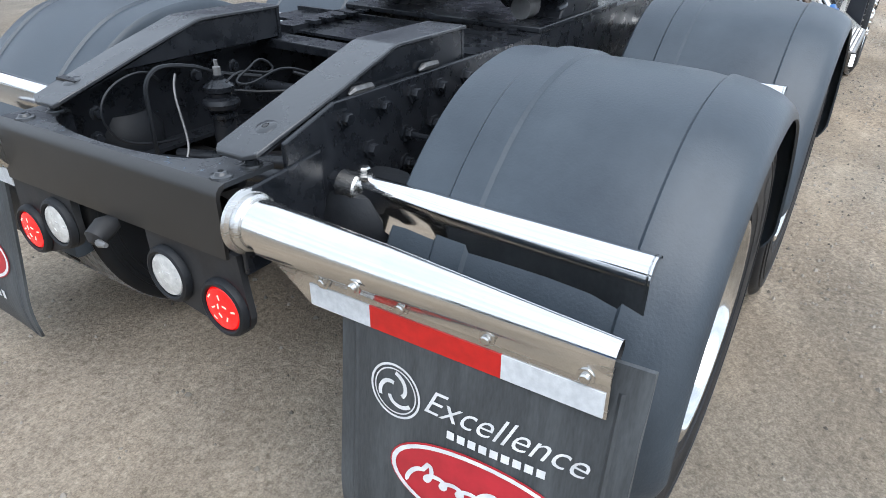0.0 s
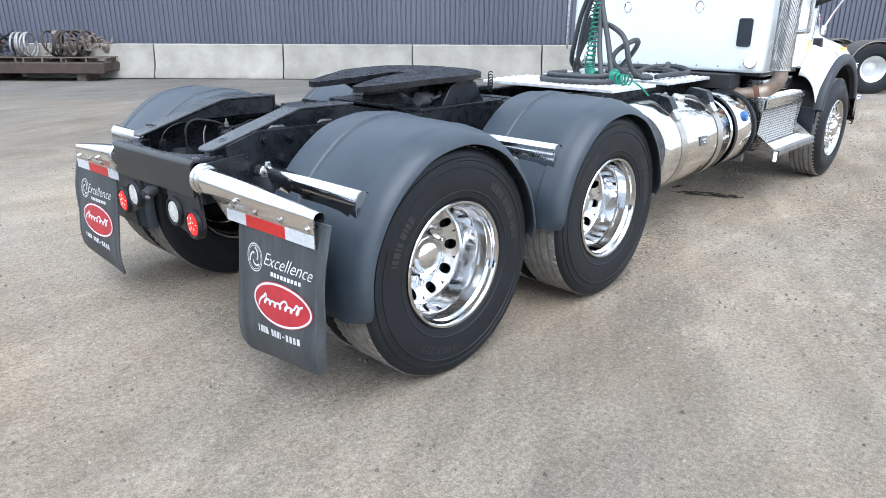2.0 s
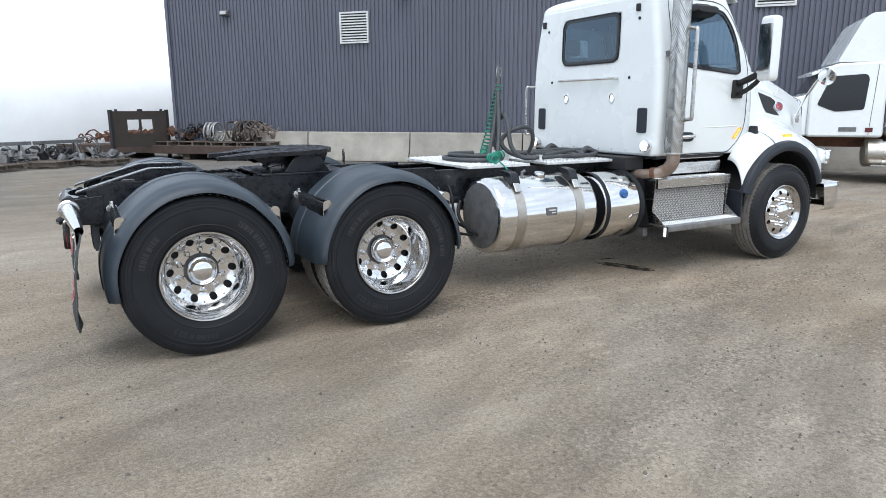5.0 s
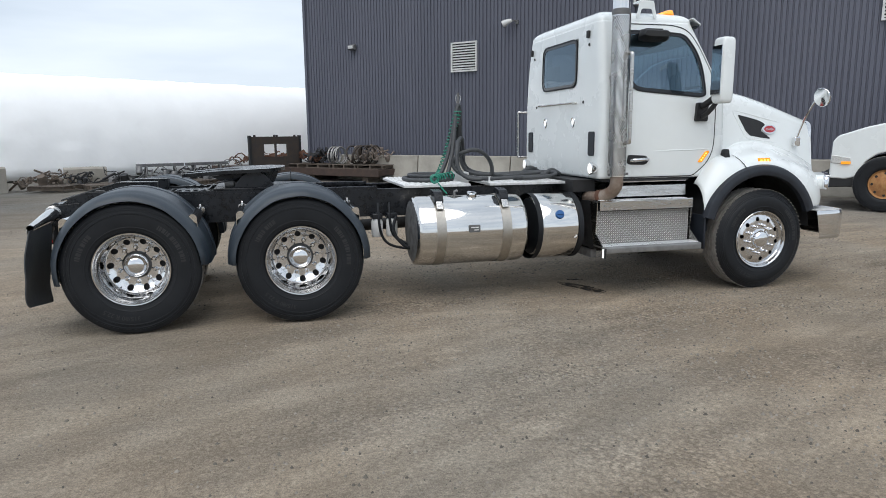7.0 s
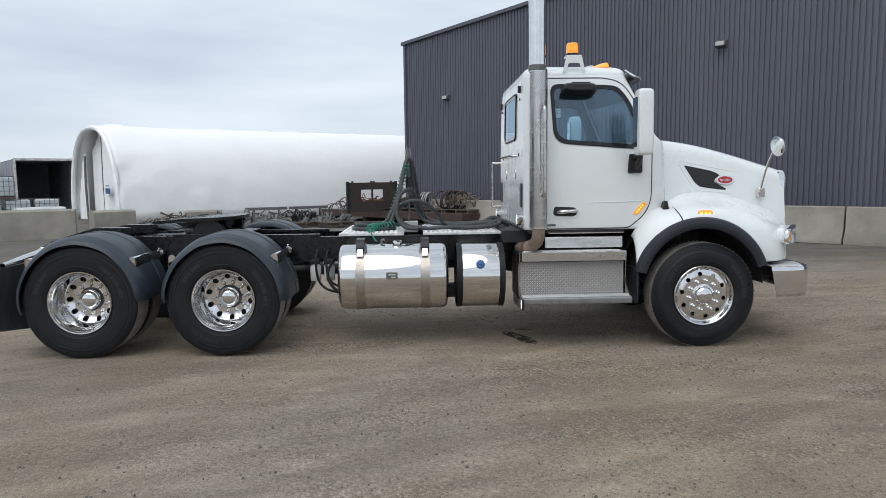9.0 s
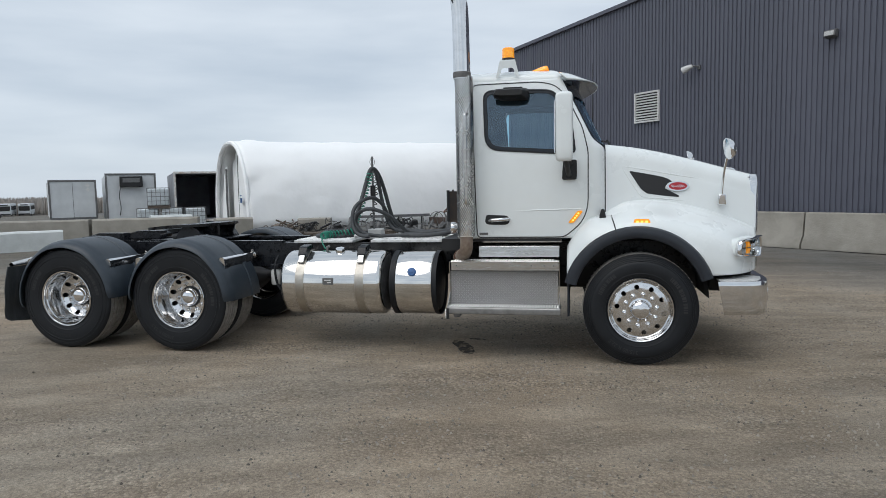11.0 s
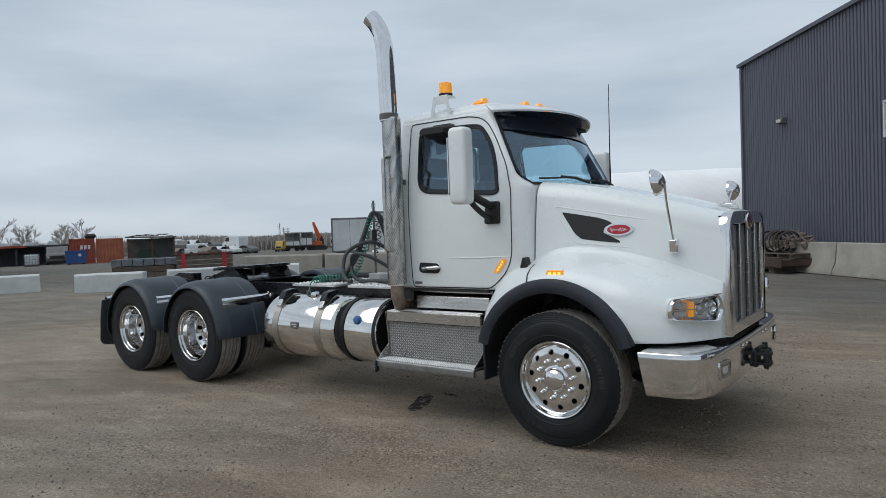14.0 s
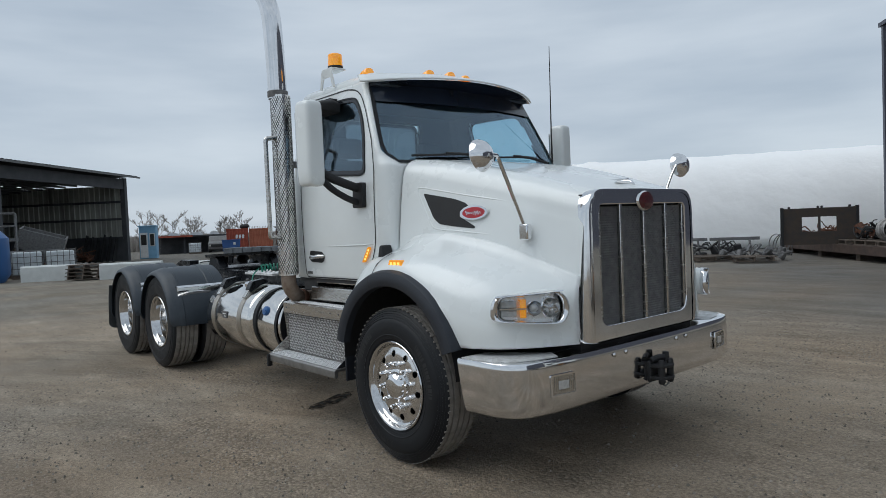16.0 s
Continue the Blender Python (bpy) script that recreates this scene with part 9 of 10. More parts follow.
def tote(m):
    tb = tagged(new("liquid_tote"), "white plastic liquid tote in a wire cage", "tote", "liquid totes")
    tb.matrix_world = m
    part("bottle", Geo().box((-0.52, -0.45, 0.14), (0.52, 0.45, 1.08)), M_TANK, tb, bevel=0.06)
    part("pallet_base", Geo().box((-0.58, -0.5, -0.02), (0.58, 0.5, 0.12)), M_WOOD, tb)
    for z in np.linspace(0.15, 1.12, 5):
        part("cage_hoop", Geo().tube([(-0.57, -0.5, z), (0.57, -0.5, z), (0.57, 0.5, z), (-0.57, 0.5, z), (-0.57, -0.5, z)], 0.012, 4), M_GREY, tb)
    for x in np.linspace(-0.57, 0.57, 6):
        for y in (-0.5, 0.5):
            part("cage_bar", Geo().tube([(x, y, 0.12), (x, y, 1.12)], 0.012, 4), M_GREY, tb)


for x, y, z in ((-15.5, 22.3, 0), (-14.55, 22.85, 0), (-13.6, 23.4, 0), (-15.05, 22.55, 1.0)):
    tote(pose(x, y, z, 0, 0, 31) @ Matrix.Scale(0.88, 4))

# open storage shed with grimy walls: local x runs from its near end to the far post, local y back into it
SHL, SHD = 22.0, 9.5
SHD_X, SHD_Y = Vector((-9.1, 8.8)).normalized(), Vector((-8.8, -9.1)).normalized()
sh0 = Vector((-38.7, 9.35)) - SHD_X * SHL
shed = thing("storage_shed", "open-fronted dark steel shed with stained corrugated walls", "shed", (sh0.x, sh0.y, 0), math.degrees(math.atan2(SHD_X.y, SHD_X.x)), kind="structure")
roof_rows = []
for i in range(2 * int((SHL + 0.9) / 0.3)):
    x = i * 0.15
    up = 0.035 if i % 2 else 0.0
    roof_rows.append([(x, -0.75, 5.62 + up), (x, 0.0, 5.60 + up), (x, SHD, 4.95 + up)])
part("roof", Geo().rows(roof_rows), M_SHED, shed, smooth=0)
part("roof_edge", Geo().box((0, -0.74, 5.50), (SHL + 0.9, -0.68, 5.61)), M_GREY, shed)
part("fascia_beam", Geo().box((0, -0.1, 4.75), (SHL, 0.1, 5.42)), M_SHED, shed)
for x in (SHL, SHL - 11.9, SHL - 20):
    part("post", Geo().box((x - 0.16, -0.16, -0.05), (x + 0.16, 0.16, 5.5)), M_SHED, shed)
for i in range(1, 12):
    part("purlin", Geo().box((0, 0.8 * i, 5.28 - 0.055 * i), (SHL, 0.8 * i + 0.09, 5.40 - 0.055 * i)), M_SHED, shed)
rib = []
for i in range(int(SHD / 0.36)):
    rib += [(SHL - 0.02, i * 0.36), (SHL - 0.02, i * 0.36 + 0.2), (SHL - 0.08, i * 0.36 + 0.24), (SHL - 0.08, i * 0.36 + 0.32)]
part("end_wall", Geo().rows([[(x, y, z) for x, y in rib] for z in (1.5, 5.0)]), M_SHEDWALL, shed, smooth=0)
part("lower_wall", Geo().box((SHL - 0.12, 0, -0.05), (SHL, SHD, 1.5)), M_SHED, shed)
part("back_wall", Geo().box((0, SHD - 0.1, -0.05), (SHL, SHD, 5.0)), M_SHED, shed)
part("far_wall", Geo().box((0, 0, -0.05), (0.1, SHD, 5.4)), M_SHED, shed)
for z in (1.45, 2.7, 3.85):
    part("girt", Geo().box((SHL - 0.24, 0.1, z), (SHL - 0.1, SHD - 0.2, z + 0.14)), M_SHED, shed)
# Glowing strips added under the roof stand for daylight seen through gaps.
M_SKYGAP = surface("daylight_gap_glow", (0.8, 0.82, 0.85), (0.7, 0.72, 0.76), 3, 0.5, emit=(0.9, 0.95, 1.0), emit_strength=0.9)
for i in range(12):
    x = SHL - 3.0 - 1.05 * i - 0.2 * (i % 3)
    part("roof_light", Geo().box((x, 4.2 + 0.15 * i, 4.86), (x + 0.22 + 0.10 * (i % 2), 4.26 + 0.15 * i, 4.885)), M_SKYGAP, shed, "small glowing strip standing for a gap of daylight")
r2 = random.Random(11)
for i in range(12):
    x, y = SHL - r2.uniform(0.7, 11), r2.uniform(1.2, 7)
    tagged(scrap_lump("stored_clutter", "grimy stored parts stacked inside the shed", shed.matrix_world @ pose(x, y, 0, 0, 0, r2.uniform(0, 90)), (r2.uniform(0.4, 0.8), 0.5, r2.uniform(0.5, 1.3)), r2.choice([M_GREY, M_WOOD, M_SHED, M_RUST]), 40 + i, "clutter"), "grimy stored parts stacked inside the shed", "clutter", kind="stuff")
for i in range(6):
    lean = tagged(part("leaning_board", Geo().box((0, 0, 0), (0.3, 0.05, 1.7 + 0.12 * (i % 3))), M_BLACKSOFT), "dark board leaning on the shed wall", "board", "leaning boards")
    lean.matrix_world = shed.matrix_world @ pose(SHL - 0.95, 0.5 + 0.42 * i, -0.02, 0, 22, 0)
for x, y in ((-23.15, 1.19), (-22.95, 2.37), (-24.2, 0.75)):
    tote(pose(x, y, 0, 0, 0, 80))
bin_ob = tagged(part("tilted_bin", Geo().band([(-0.95, -0.5), (0.95, -0.5), (0.95, 0.5), (-0.95, 0.5)], [(-0.89, -0.44), (0.89, -0.44), (0.89, 0.44), (-0.89, 0.44)], lambda p, d: (p[0], p[1], d), 0.9).box((-0.9, -0.45, 0.0), (0.9, 0.45, 0.05)), M_GREY, bevel=0.01), "grey steel bin tipped on a heap", "bin")
bin_ob.matrix_world = pose(-26.0, 2.1, 1.05, 8, 18, 75)
tagged(scrap_lump("scrap_heap", "grimy heap of scrap under a bin", pose(-26.0, 2.2, 0, 0, 0, 70), (1.5, 0.9, 1.1), M_GREYRUST, 91, "scrap"), "grimy heap of scrap under a bin", "scrap", kind="stuff")
tagged(part("blue_tank", Geo().tube([(0, 0, 0.0), (0, 0, 0.3), (0, 0, 1.7), (0, 0, 2.15)], [0.9, 1.1, 1.1, 0.7], 20), M_BLUE), "large blue plastic tank beside the shed", "tank").matrix_world = pose(-21.4, -0.75, -0.02)
stair = thing("access_platform", "grey steel access platform with hand rails", "platform", (-24.6, 0.1, 0), 80)
part("deck", Geo().box((-0.6, -0.5, 1.55), (1.0, 0.5, 1.68)), M_GREY, stair)
for x in (-0.55, 0.2, 0.95):
    for y in (-0.46, 0.46):
        part("post", Geo().tube([(x, y, -0.05), (x, y, 2.75)], 0.04, 6), M_GREY, stair)
for y in (-0.46, 0.46):
    for z in (2.2, 2.75):
        part("hand_rail", Geo().tube([(-0.55, y, z), (0.95, y, z)], 0.035, 6), M_GREY, stair)

booth = thing("site_booth", "small pale blue corrugated site booth with white door", "booth", (-42.1, 11.15, -0.05), 66)
part("body", Geo().box((0, 0, -0.05), (1.15, 1.3, 2.30)), M_BOOTH, booth, bevel=0.02)
part("roof", Geo().box((-0.06, -0.08, 2.30), (1.21, 1.36, 2.38)), M_BOOTH, booth, bevel=0.01)
dr = part("door", Geo().box((0.06, -0.035, 0.03), (0.58, -0.002, 1.85)), M_LOUVER, booth, "white half-glazed door")
part("pane", Geo().box((0.13, -0.042, 0.95), (0.50, -0.034, 1.70)), M_RADIATOR, dr)
wd = part("window", Geo().box((0.70, -0.03, 0.85), (1.07, -0.001, 1.80)), M_LOUVER, booth, "white framed window")
part("pane", Geo().box((0.75, -0.036, 0.90), (1.02, -0.029, 1.75)), M_RADIATOR, wd)
for i in range(10):
    part("rib", Geo().box((0.03 + 0.115 * i, -0.02, 1.9), (0.075 + 0.115 * i, 0.0, 2.28)), M_BOOTH, booth, smooth=0)


def far_thing(name, label, cat, a, b, **kw):
    """A thing on the falling land; its front runs from a to b, its local y points away from the yard."""
    a, b = Vector(a), Vector(b)
    mid = (a + b) / 2
    z = far_fall(mid.x, mid.y) - 0.05
    return thing(name, label, cat, (a.x, a.y, z), math.degrees(math.atan2(b.y - a.y, b.x - a.x)), **kw), (b - a).length


lean_to, L = far_thing("low_store", "low flat-roofed dark storage building with red edge", "store", (-68.9, 21.0), (-66.2, 28.6))
part("roof", Geo().box((-0.3, -0.5, 1.95), (L + 0.2, 5, 2.12)), M_SHED, lean_to)
part("edge", Geo().box((-0.3, -0.56, 1.93), (3.6, -0.5, 2.14)), M_CONTRED, lean_to)
for k in range(4):
    x = k * (L - 0.2) / 3
    part("post", Geo().box((x, -0.1, -0.05), (x + 0.15, 0.1, 1.95)), M_SHED, lean_to)
part("back", Geo().box((0, 4.8, -0.05), (L, 4.95, 1.95)), M_SHED, lean_to)
for k, (x, w) in enumerate(((0.9, 1.4), (3.3, 1.5), (5.4, 1.2))):
    part("roof_bundle", Geo().prism(rounded([(x, 2.12), (x + w, 2.12), (x + w * 0.8, 2.42), (x + w * 0.25, 2.50)], 0.08, 3), "y", 0.4, 1.8), M_BOXWHITE, lean_to, "pale sheet-covered bundle", bevel=0.03)


def container(a, b, h, mt, label, depth=2.4):
    c, L = far_thing("shipping_container", label, "container", a, b)
    prof = []
    for i in range(int(L / 0.28)):
        prof += [(i * 0.28, 0.0), (i * 0.28 + 0.11, 0.0), (i * 0.28 + 0.14, 0.05), (i * 0.28 + 0.25, 0.05)]
    part("side_wall", Geo().rows([[(x, y, 0.1) for x, y in prof], [(x, y, h - 0.1) for x, y in prof]]), mt, c, smooth=0)
    part("body", Geo().box((0, 0.06, -0.05), (L, depth, h)), mt, c)
    for x in (0, L - 0.1):
        part("corner_post", Geo().box((x, -0.02, -0.05), (x + 0.1, 0.1, h)), mt, c)
    for z in (0.0, h - 0.12):
        part("rail", Geo().box((0, -0.02, z), (L, 0.08, z + 0.12)), mt, c)
    return c, L


M_CONTORANGE = surface("faded_orange_container", (0.40, 0.135, 0.075), (0.30, 0.09, 0.05), 1.5, 0.7, 0.85)
c, L = container((-60.0, 25.2), (-59.05, 27.2), 2.50, M_CONTRED, "faded red shipping container with white bars")
for i in range(3):
    part("printed_bar", Geo().prism([(0.92 + 0.33 * i, 1.45), (1.14 + 0.33 * i, 1.45), (1.18 + 0.33 * i, 1.85), (0.96 + 0.33 * i, 1.85)], "y", -0.03, -0.015), M_LOUVER, c)
part("roof_tarp", Geo().tube([(1.45, 0.5, 2.62), (1.55, 0.6, 2.70), (2.2, 0.6, 2.74), (2.35, 0.6, 2.64)], [0.12, 0.26, 0.26, 0.12], 10), M_BLACKSOFT, c, "dark rolled tarpaulin")
c, L = container((-59.0, 27.3), (-57.9, 29.5), 2.45, M_CONTORANGE, "sun-faded orange shipping container")
for i in range(14):
    part("roof_rail", Geo().tube([(0.08 + 0.17 * i, 0.1, 2.44), (0.08 + 0.17 * i, 0.1, 2.68)], 0.02, 4), M_RUST, c)
gs, L = far_thing("grey_lean_to", "open grey timber and steel lean-to with scrap on its roof", "lean-to", (-57.9, 29.9), (-55.7, 33.8))
part("roof", Geo().add([(-0.2, -0.4, 2.50), (L + 0.2, -0.4, 2.36), (L + 0.2, 3, 2.3), (-0.2, 3, 2.44), (-0.2, -0.4, 2.58), (L + 0.2, -0.4, 2.44), (L + 0.2, 3, 2.38), (-0.2, 3, 2.52)], [(3, 2, 1, 0), (4, 5, 6, 7), (0, 1, 5, 4), (1, 2, 6, 5), (2, 3, 7, 6), (3, 0, 4, 7)]), M_WOOD, gs)
part("back", Geo().box((0, 2.6, -0.05), (L, 2.7, 2.3)), M_PALEWALL, gs)
part("side", Geo().box((L - 0.06, 0.2, -0.05), (L, 2.6, 2.3)), M_PALEWALL, gs)
for x in (0.0, L * 0.5, L - 0.14):
    part("post", Geo().box((x, -0.1, -0.05), (x + 0.14, 0.1, 2.36)), M_RUST, gs)
part("green_bin", Geo().box((1.1, 0.9, -0.05), (2.5, 1.9, 1.15)), M_DARKGREEN, gs, "dark green waste bin", bevel=0.03)
for k in range(9):
    part("roof_scrap", Geo().box((-0.5, -0.05, 0.0), (0.5, 0.05, 0.07), pose(0.5 + 0.42 * k, 0.3 + 0.2 * (k % 3), 2.55 + 0.04 * (k % 4), 0, 6 * ((k % 3) - 1), 25 * ((k % 5) - 2))), M_RUSTDARK, gs)
skip, L = far_thing("waste_skip", "blue steel waste skip standing in the yard", "skip", (-57.4, 23.7), (-56.75, 25.2))
part("body", Geo().prism([(0.0, 0.12), (L, 0.12), (L + 0.1, 1.30), (-0.1, 1.30)], "y", 0.0, 1.3), M_SKIPBLUE, skip, bevel=0.03)
for x in (0.2, 0.75, 1.3):
    part("rib", Geo().box((x, -0.05, 0.15), (x + 0.08, 0.01, 1.25)), M_SKIPBLUE, skip)
part("rim", Geo().box((-0.12, -0.06, 1.24), (L + 0.12, 0.02, 1.34)), M_SKIPBLUE, skip)
part("label", Geo().box((1.02, -0.012, 0.8), (1.25, -0.002, 1.05)), M_LOUVER, skip)
for x in (0.1, L - 0.3):
    part("foot", Geo().box((x, 0.1, -0.02), (x + 0.2, 1.2, 0.12)), M_BLACKSOFT, skip)


def far_vehicle(name, label, cat, x, y, turn, L, h, w, mt, shape="car", lift=0.0, tilt=0.0):
    """A vehicle some way off: sloped body, glass, bumpers, lamps and wheels; local x runs from its nose back."""
    v = thing(name, label, cat)
    v.matrix_world = pose(x, y, far_fall(x, y) - 0.03 + lift, tilt, 0, turn)
    r = 0.33 if h < 2.2 else 0.46
    if shape == "bus":
        body = [(0.0, r * 0.7), (-0.05, h * 0.5), (0.12, h - 0.12), (0.5, h), (L - 0.2, h), (L, h - 0.2), (L, r * 0.7)]
        glass = None
    elif shape == "pickup":
        body = [(0, r), (-0.04, h * 0.50), (0.10, h * 0.60), (L * 0.27, h * 0.66), (L * 0.36, h * 0.98), (L * 0.58, h), (L * 0.64, h * 0.66), (L, h * 0.62), (L, r)]
        glass = [(L * 0.295, h * 0.68), (L * 0.375, h * 0.94), (L * 0.56, h * 0.95), (L * 0.61, h * 0.68)]
    elif shape == "van":
        body = [(0, r), (-0.03, h * 0.42), (L * 0.10, h * 0.52), (L * 0.24, h * 0.94), (L * 0.34, h), (L * 0.98, h), (L, h * 0.9), (L, r)]
        glass = [(L * 0.16, h * 0.58), (L * 0.26, h * 0.90), (L * 0.42, h * 0.92), (L * 0.42, h * 0.58)]
    else:
        body = [(0, r), (-0.03, h * 0.46), (0.12, h * 0.56), (L * 0.26, h * 0.64), (L * 0.40, h * 0.98), (L * 0.66, h), (L * 0.84, h * 0.68), (L * 0.98, h * 0.64), (L, h * 0.5), (L, r)]
        glass = [(L * 0.30, h * 0.66), (L * 0.415, h * 0.94), (L * 0.65, h * 0.95), (L * 0.79, h * 0.68)]
    b = part("body", Geo().prism(rounded(body, 0.10, 3), "y", -w / 2, w / 2), mt, v, bevel=0.06)
    if glass:
        part("window", Geo().prism(rounded(glass, 0.04, 2), "y", -w / 2 - 0.012, w / 2 + 0.012), M_RADIATOR, b)
        (x0, z0), (x1, z1) = glass[0], glass[1]
        part("windscreen", Geo().add([(x0 - 0.06, -w * 0.42, z0 + 0.02), (x0 - 0.06, w * 0.42, z0 + 0.02), (x1 - 0.05, w * 0.38, z1), (x1 - 0.05, -w * 0.38, z1)], [(0, 1, 2, 3)]), M_RADIATOR, b)
        part("grille", Geo().box((-0.07, -w * 0.34, h * 0.34), (0.02, w * 0.34, h * 0.50)), M_GREY if mt is M_BOXWHITE else M_BLACKSOFT, b)
    else:
        for i in range(6):
            part("window", Geo().box((0.9 + i * (L - 1.4) / 6, -w / 2 - 0.012, h * 0.50), (0.75 + (i + 1) * (L - 1.4) / 6, w / 2 + 0.012, h * 0.82)), M_RADIATOR, b)
        part("windscreen", Geo().box((-0.06, -w / 2 + 0.12, h * 0.42), (0.10, w / 2 - 0.12, h * 0.80)), M_RADIATOR, b)
        part("sign", Geo().box((0.02, -w * 0.3, h * 0.86), (0.20, w * 0.3, h * 0.94)), M_BLACKSOFT, b)
    part("bumper", Geo().box((-0.12, -w * 0.48, r * 0.75), (0.10, w * 0.48, r * 1.3)), M_BLACKSOFT, b, bevel=0.03)
    for sy in (-1, 1):
        part("headlamp", Geo().box((-0.06, sy * w * 0.40 - 0.12, h * 0.38), (0.04, sy * w * 0.40 + 0.12, h * 0.47)), M_LAMPWHITE, b, bevel=0.02)
        for x2 in (L * 0.19, L * 0.80):
            part("wheel", Geo().lathe([(0.0, 0.10), (r * 0.55, 0.11), (r * 0.62, 0.085), (r, 0.09), (r, -0.09), (r * 0.6, -0.11), (0.0, -0.1)], 18, pose(x2, sy * (w / 2 - 0.08), r - 0.02, 90, 0, 0)), M_RUBBER, v)
    return v


far_vehicle("pickup", "grey pickup parked nose out by the store", "pickup", -63.6, 25.6, 155, 5.4, 1.85, 1.95, M_GREY, "pickup")
far_vehicle("bus", "white city bus parked far off", "bus", -122.8, 122.6, 128, 11, 2.9, 2.5, M_BOXWHITE, "bus")
far_vehicle("bus", "white city bus parked far off", "bus", -122.6, 128.0, 128, 11, 2.9, 2.5, M_BOXWHITE, "bus")
tote(pose(-60.3, 21.9, far_fall(-60, 22), 0, 0, 60))
r3 = random.Random(9)
paints = [M_BOXWHITE, M_GREY, M_CARTEAL, M_SHED, M_BOXWHITE, M_CARRED, M_BOXWHITE, M_GREYRUST]
for i in range(40):
    d, back = r3.uniform(-0.15, 1.0), r3.uniform(0, 14)
    kind = r3.choice(["car", "car", "van", "pickup"])
    L, h = {"car": (4.3, 1.40), "van": (5.0, 2.0), "pickup": (5.2, 1.75)}[kind]
    far_vehicle("scrapped_" + kind, "scrapped vehicle among many at the yard edge", kind, -90.0 + 5.4 * d - back + r3.uniform(-2, 2), 55.0 + 8.5 * d + back * 0.6 + r3.uniform(-2, 2), r3.uniform(0, 360), L, h, 1.75, r3.choice(paints), kind, 0.95 if i % 4 == 3 else 0.0, r3.uniform(-5, 5) if i % 4 == 3 else 0.0)
for i, (a, b) in enumerate((((-85.0, 73.3), (-83.3, 75.3)), ((-83.8, 75.6), (-82.2, 77.2)))):
    fr, L = far_thing("frame_trailer", "pale open-sided trailer frame stored among scrap", "trailer", a, b)
    for q in (((0, 0, 0.95), (L, 5, 1.12)), ((0, 0, 3.15), (L, 5, 3.35)), ((0, 4.9, 0.95), (L, 5, 3.3))):
        part("panel", Geo().box(*q), M_PALEWALL, fr, smooth=0)
    for x in (0, L * 0.5, L - 0.14):
        part("post", Geo().box((x, -0.02, 0.95), (x + 0.14, 0.14, 3.3)), M_GREY, fr)
    part("side_board", Geo().box((0.1, 0.02, 1.12), (L - 0.1, 0.08, 1.75 + 0.5 * i)), M_BOXWHITE, fr, smooth=0)
    for x in (0.4, L - 0.6):
        part("wheel", Geo().lathe([(0.0, 0.12), (0.48, 0.12), (0.48, -0.12), (0.0, -0.12)], 16, pose(x, 0.6, 0.46, 90, 0, 0)), M_RUBBER, fr)
    part("chassis", Geo().box((0.1, 0.4, 0.55), (L - 0.1, 4.6, 0.95)), M_BLACKSOFT, fr)
far_vehicle("yellow_digger", "yellow digger cab and arm among the scrap", "digger", -84.3, 71.2, 120, 1.9, 1.9, 1.3, M_YELLOW, "van")
ex = thing("excavator", "orange tracked excavator with raised boom", "excavator", (-82.9, 79.0, far_fall(-83, 79) - 0.05), 40)
for y0, y1 in ((-1.2, -0.7), (0.7, 1.2)):
    part("track", Geo().prism(rounded([(-1.5, 0), (1.5, 0), (1.8, 0.4), (1.5, 0.8), (-1.5, 0.8), (-1.8, 0.4)], 0.2, 3), "y", y0, y1), M_BLACKSOFT, ex)
part("house", Geo().prism(rounded([(-1.7, 0.85), (0.9, 0.85), (0.9, 1.6), (-0.2, 1.75), (-1.7, 1.6)], 0.1, 3), "y", -1.1, 1.1), M_ORANGE, ex, bevel=0.06)
part("cab", Geo().prism(rounded([(0.0, 0.9), (1.0, 0.9), (1.1, 1.9), (0.8, 2.6), (0.0, 2.6)], 0.1, 3), "y", 0.2, 1.1), M_RADIATOR, ex, bevel=0.05)
part("boom", Geo().prism([(0.5, 1.3), (0.9, 1.4), (-0.4, 5.0), (-0.75, 4.9), (-0.3, 3.2)], "y", -0.35, 0.0), M_ORANGE, ex, bevel=0.03)
part("stick", Geo().prism([(-0.75, 5.1), (-0.35, 5.15), (0.85, 2.3), (0.6, 2.1)], "y", -0.30, -0.05), M_ORANGE, ex, bevel=0.03)
part("bucket", Geo().prism(rounded([(0.5, 2.2), (1.0, 2.4), (1.1, 1.7), (0.6, 1.6)], 0.1, 3), "y", -0.5, 0.15), M_BLACKSOFT, ex)


# ---- bare trees, scrub and pylons on the horizon ----
M_BARK = surface("grey_bare_branches", (0.33, 0.305, 0.285), (0.25, 0.225, 0.205), 5, 0.9)
M_SCRUB = surface("brown_winter_scrub", (0.42, 0.385, 0.35), (0.30, 0.27, 0.245), 0.06, 0.95, fine=0.5)


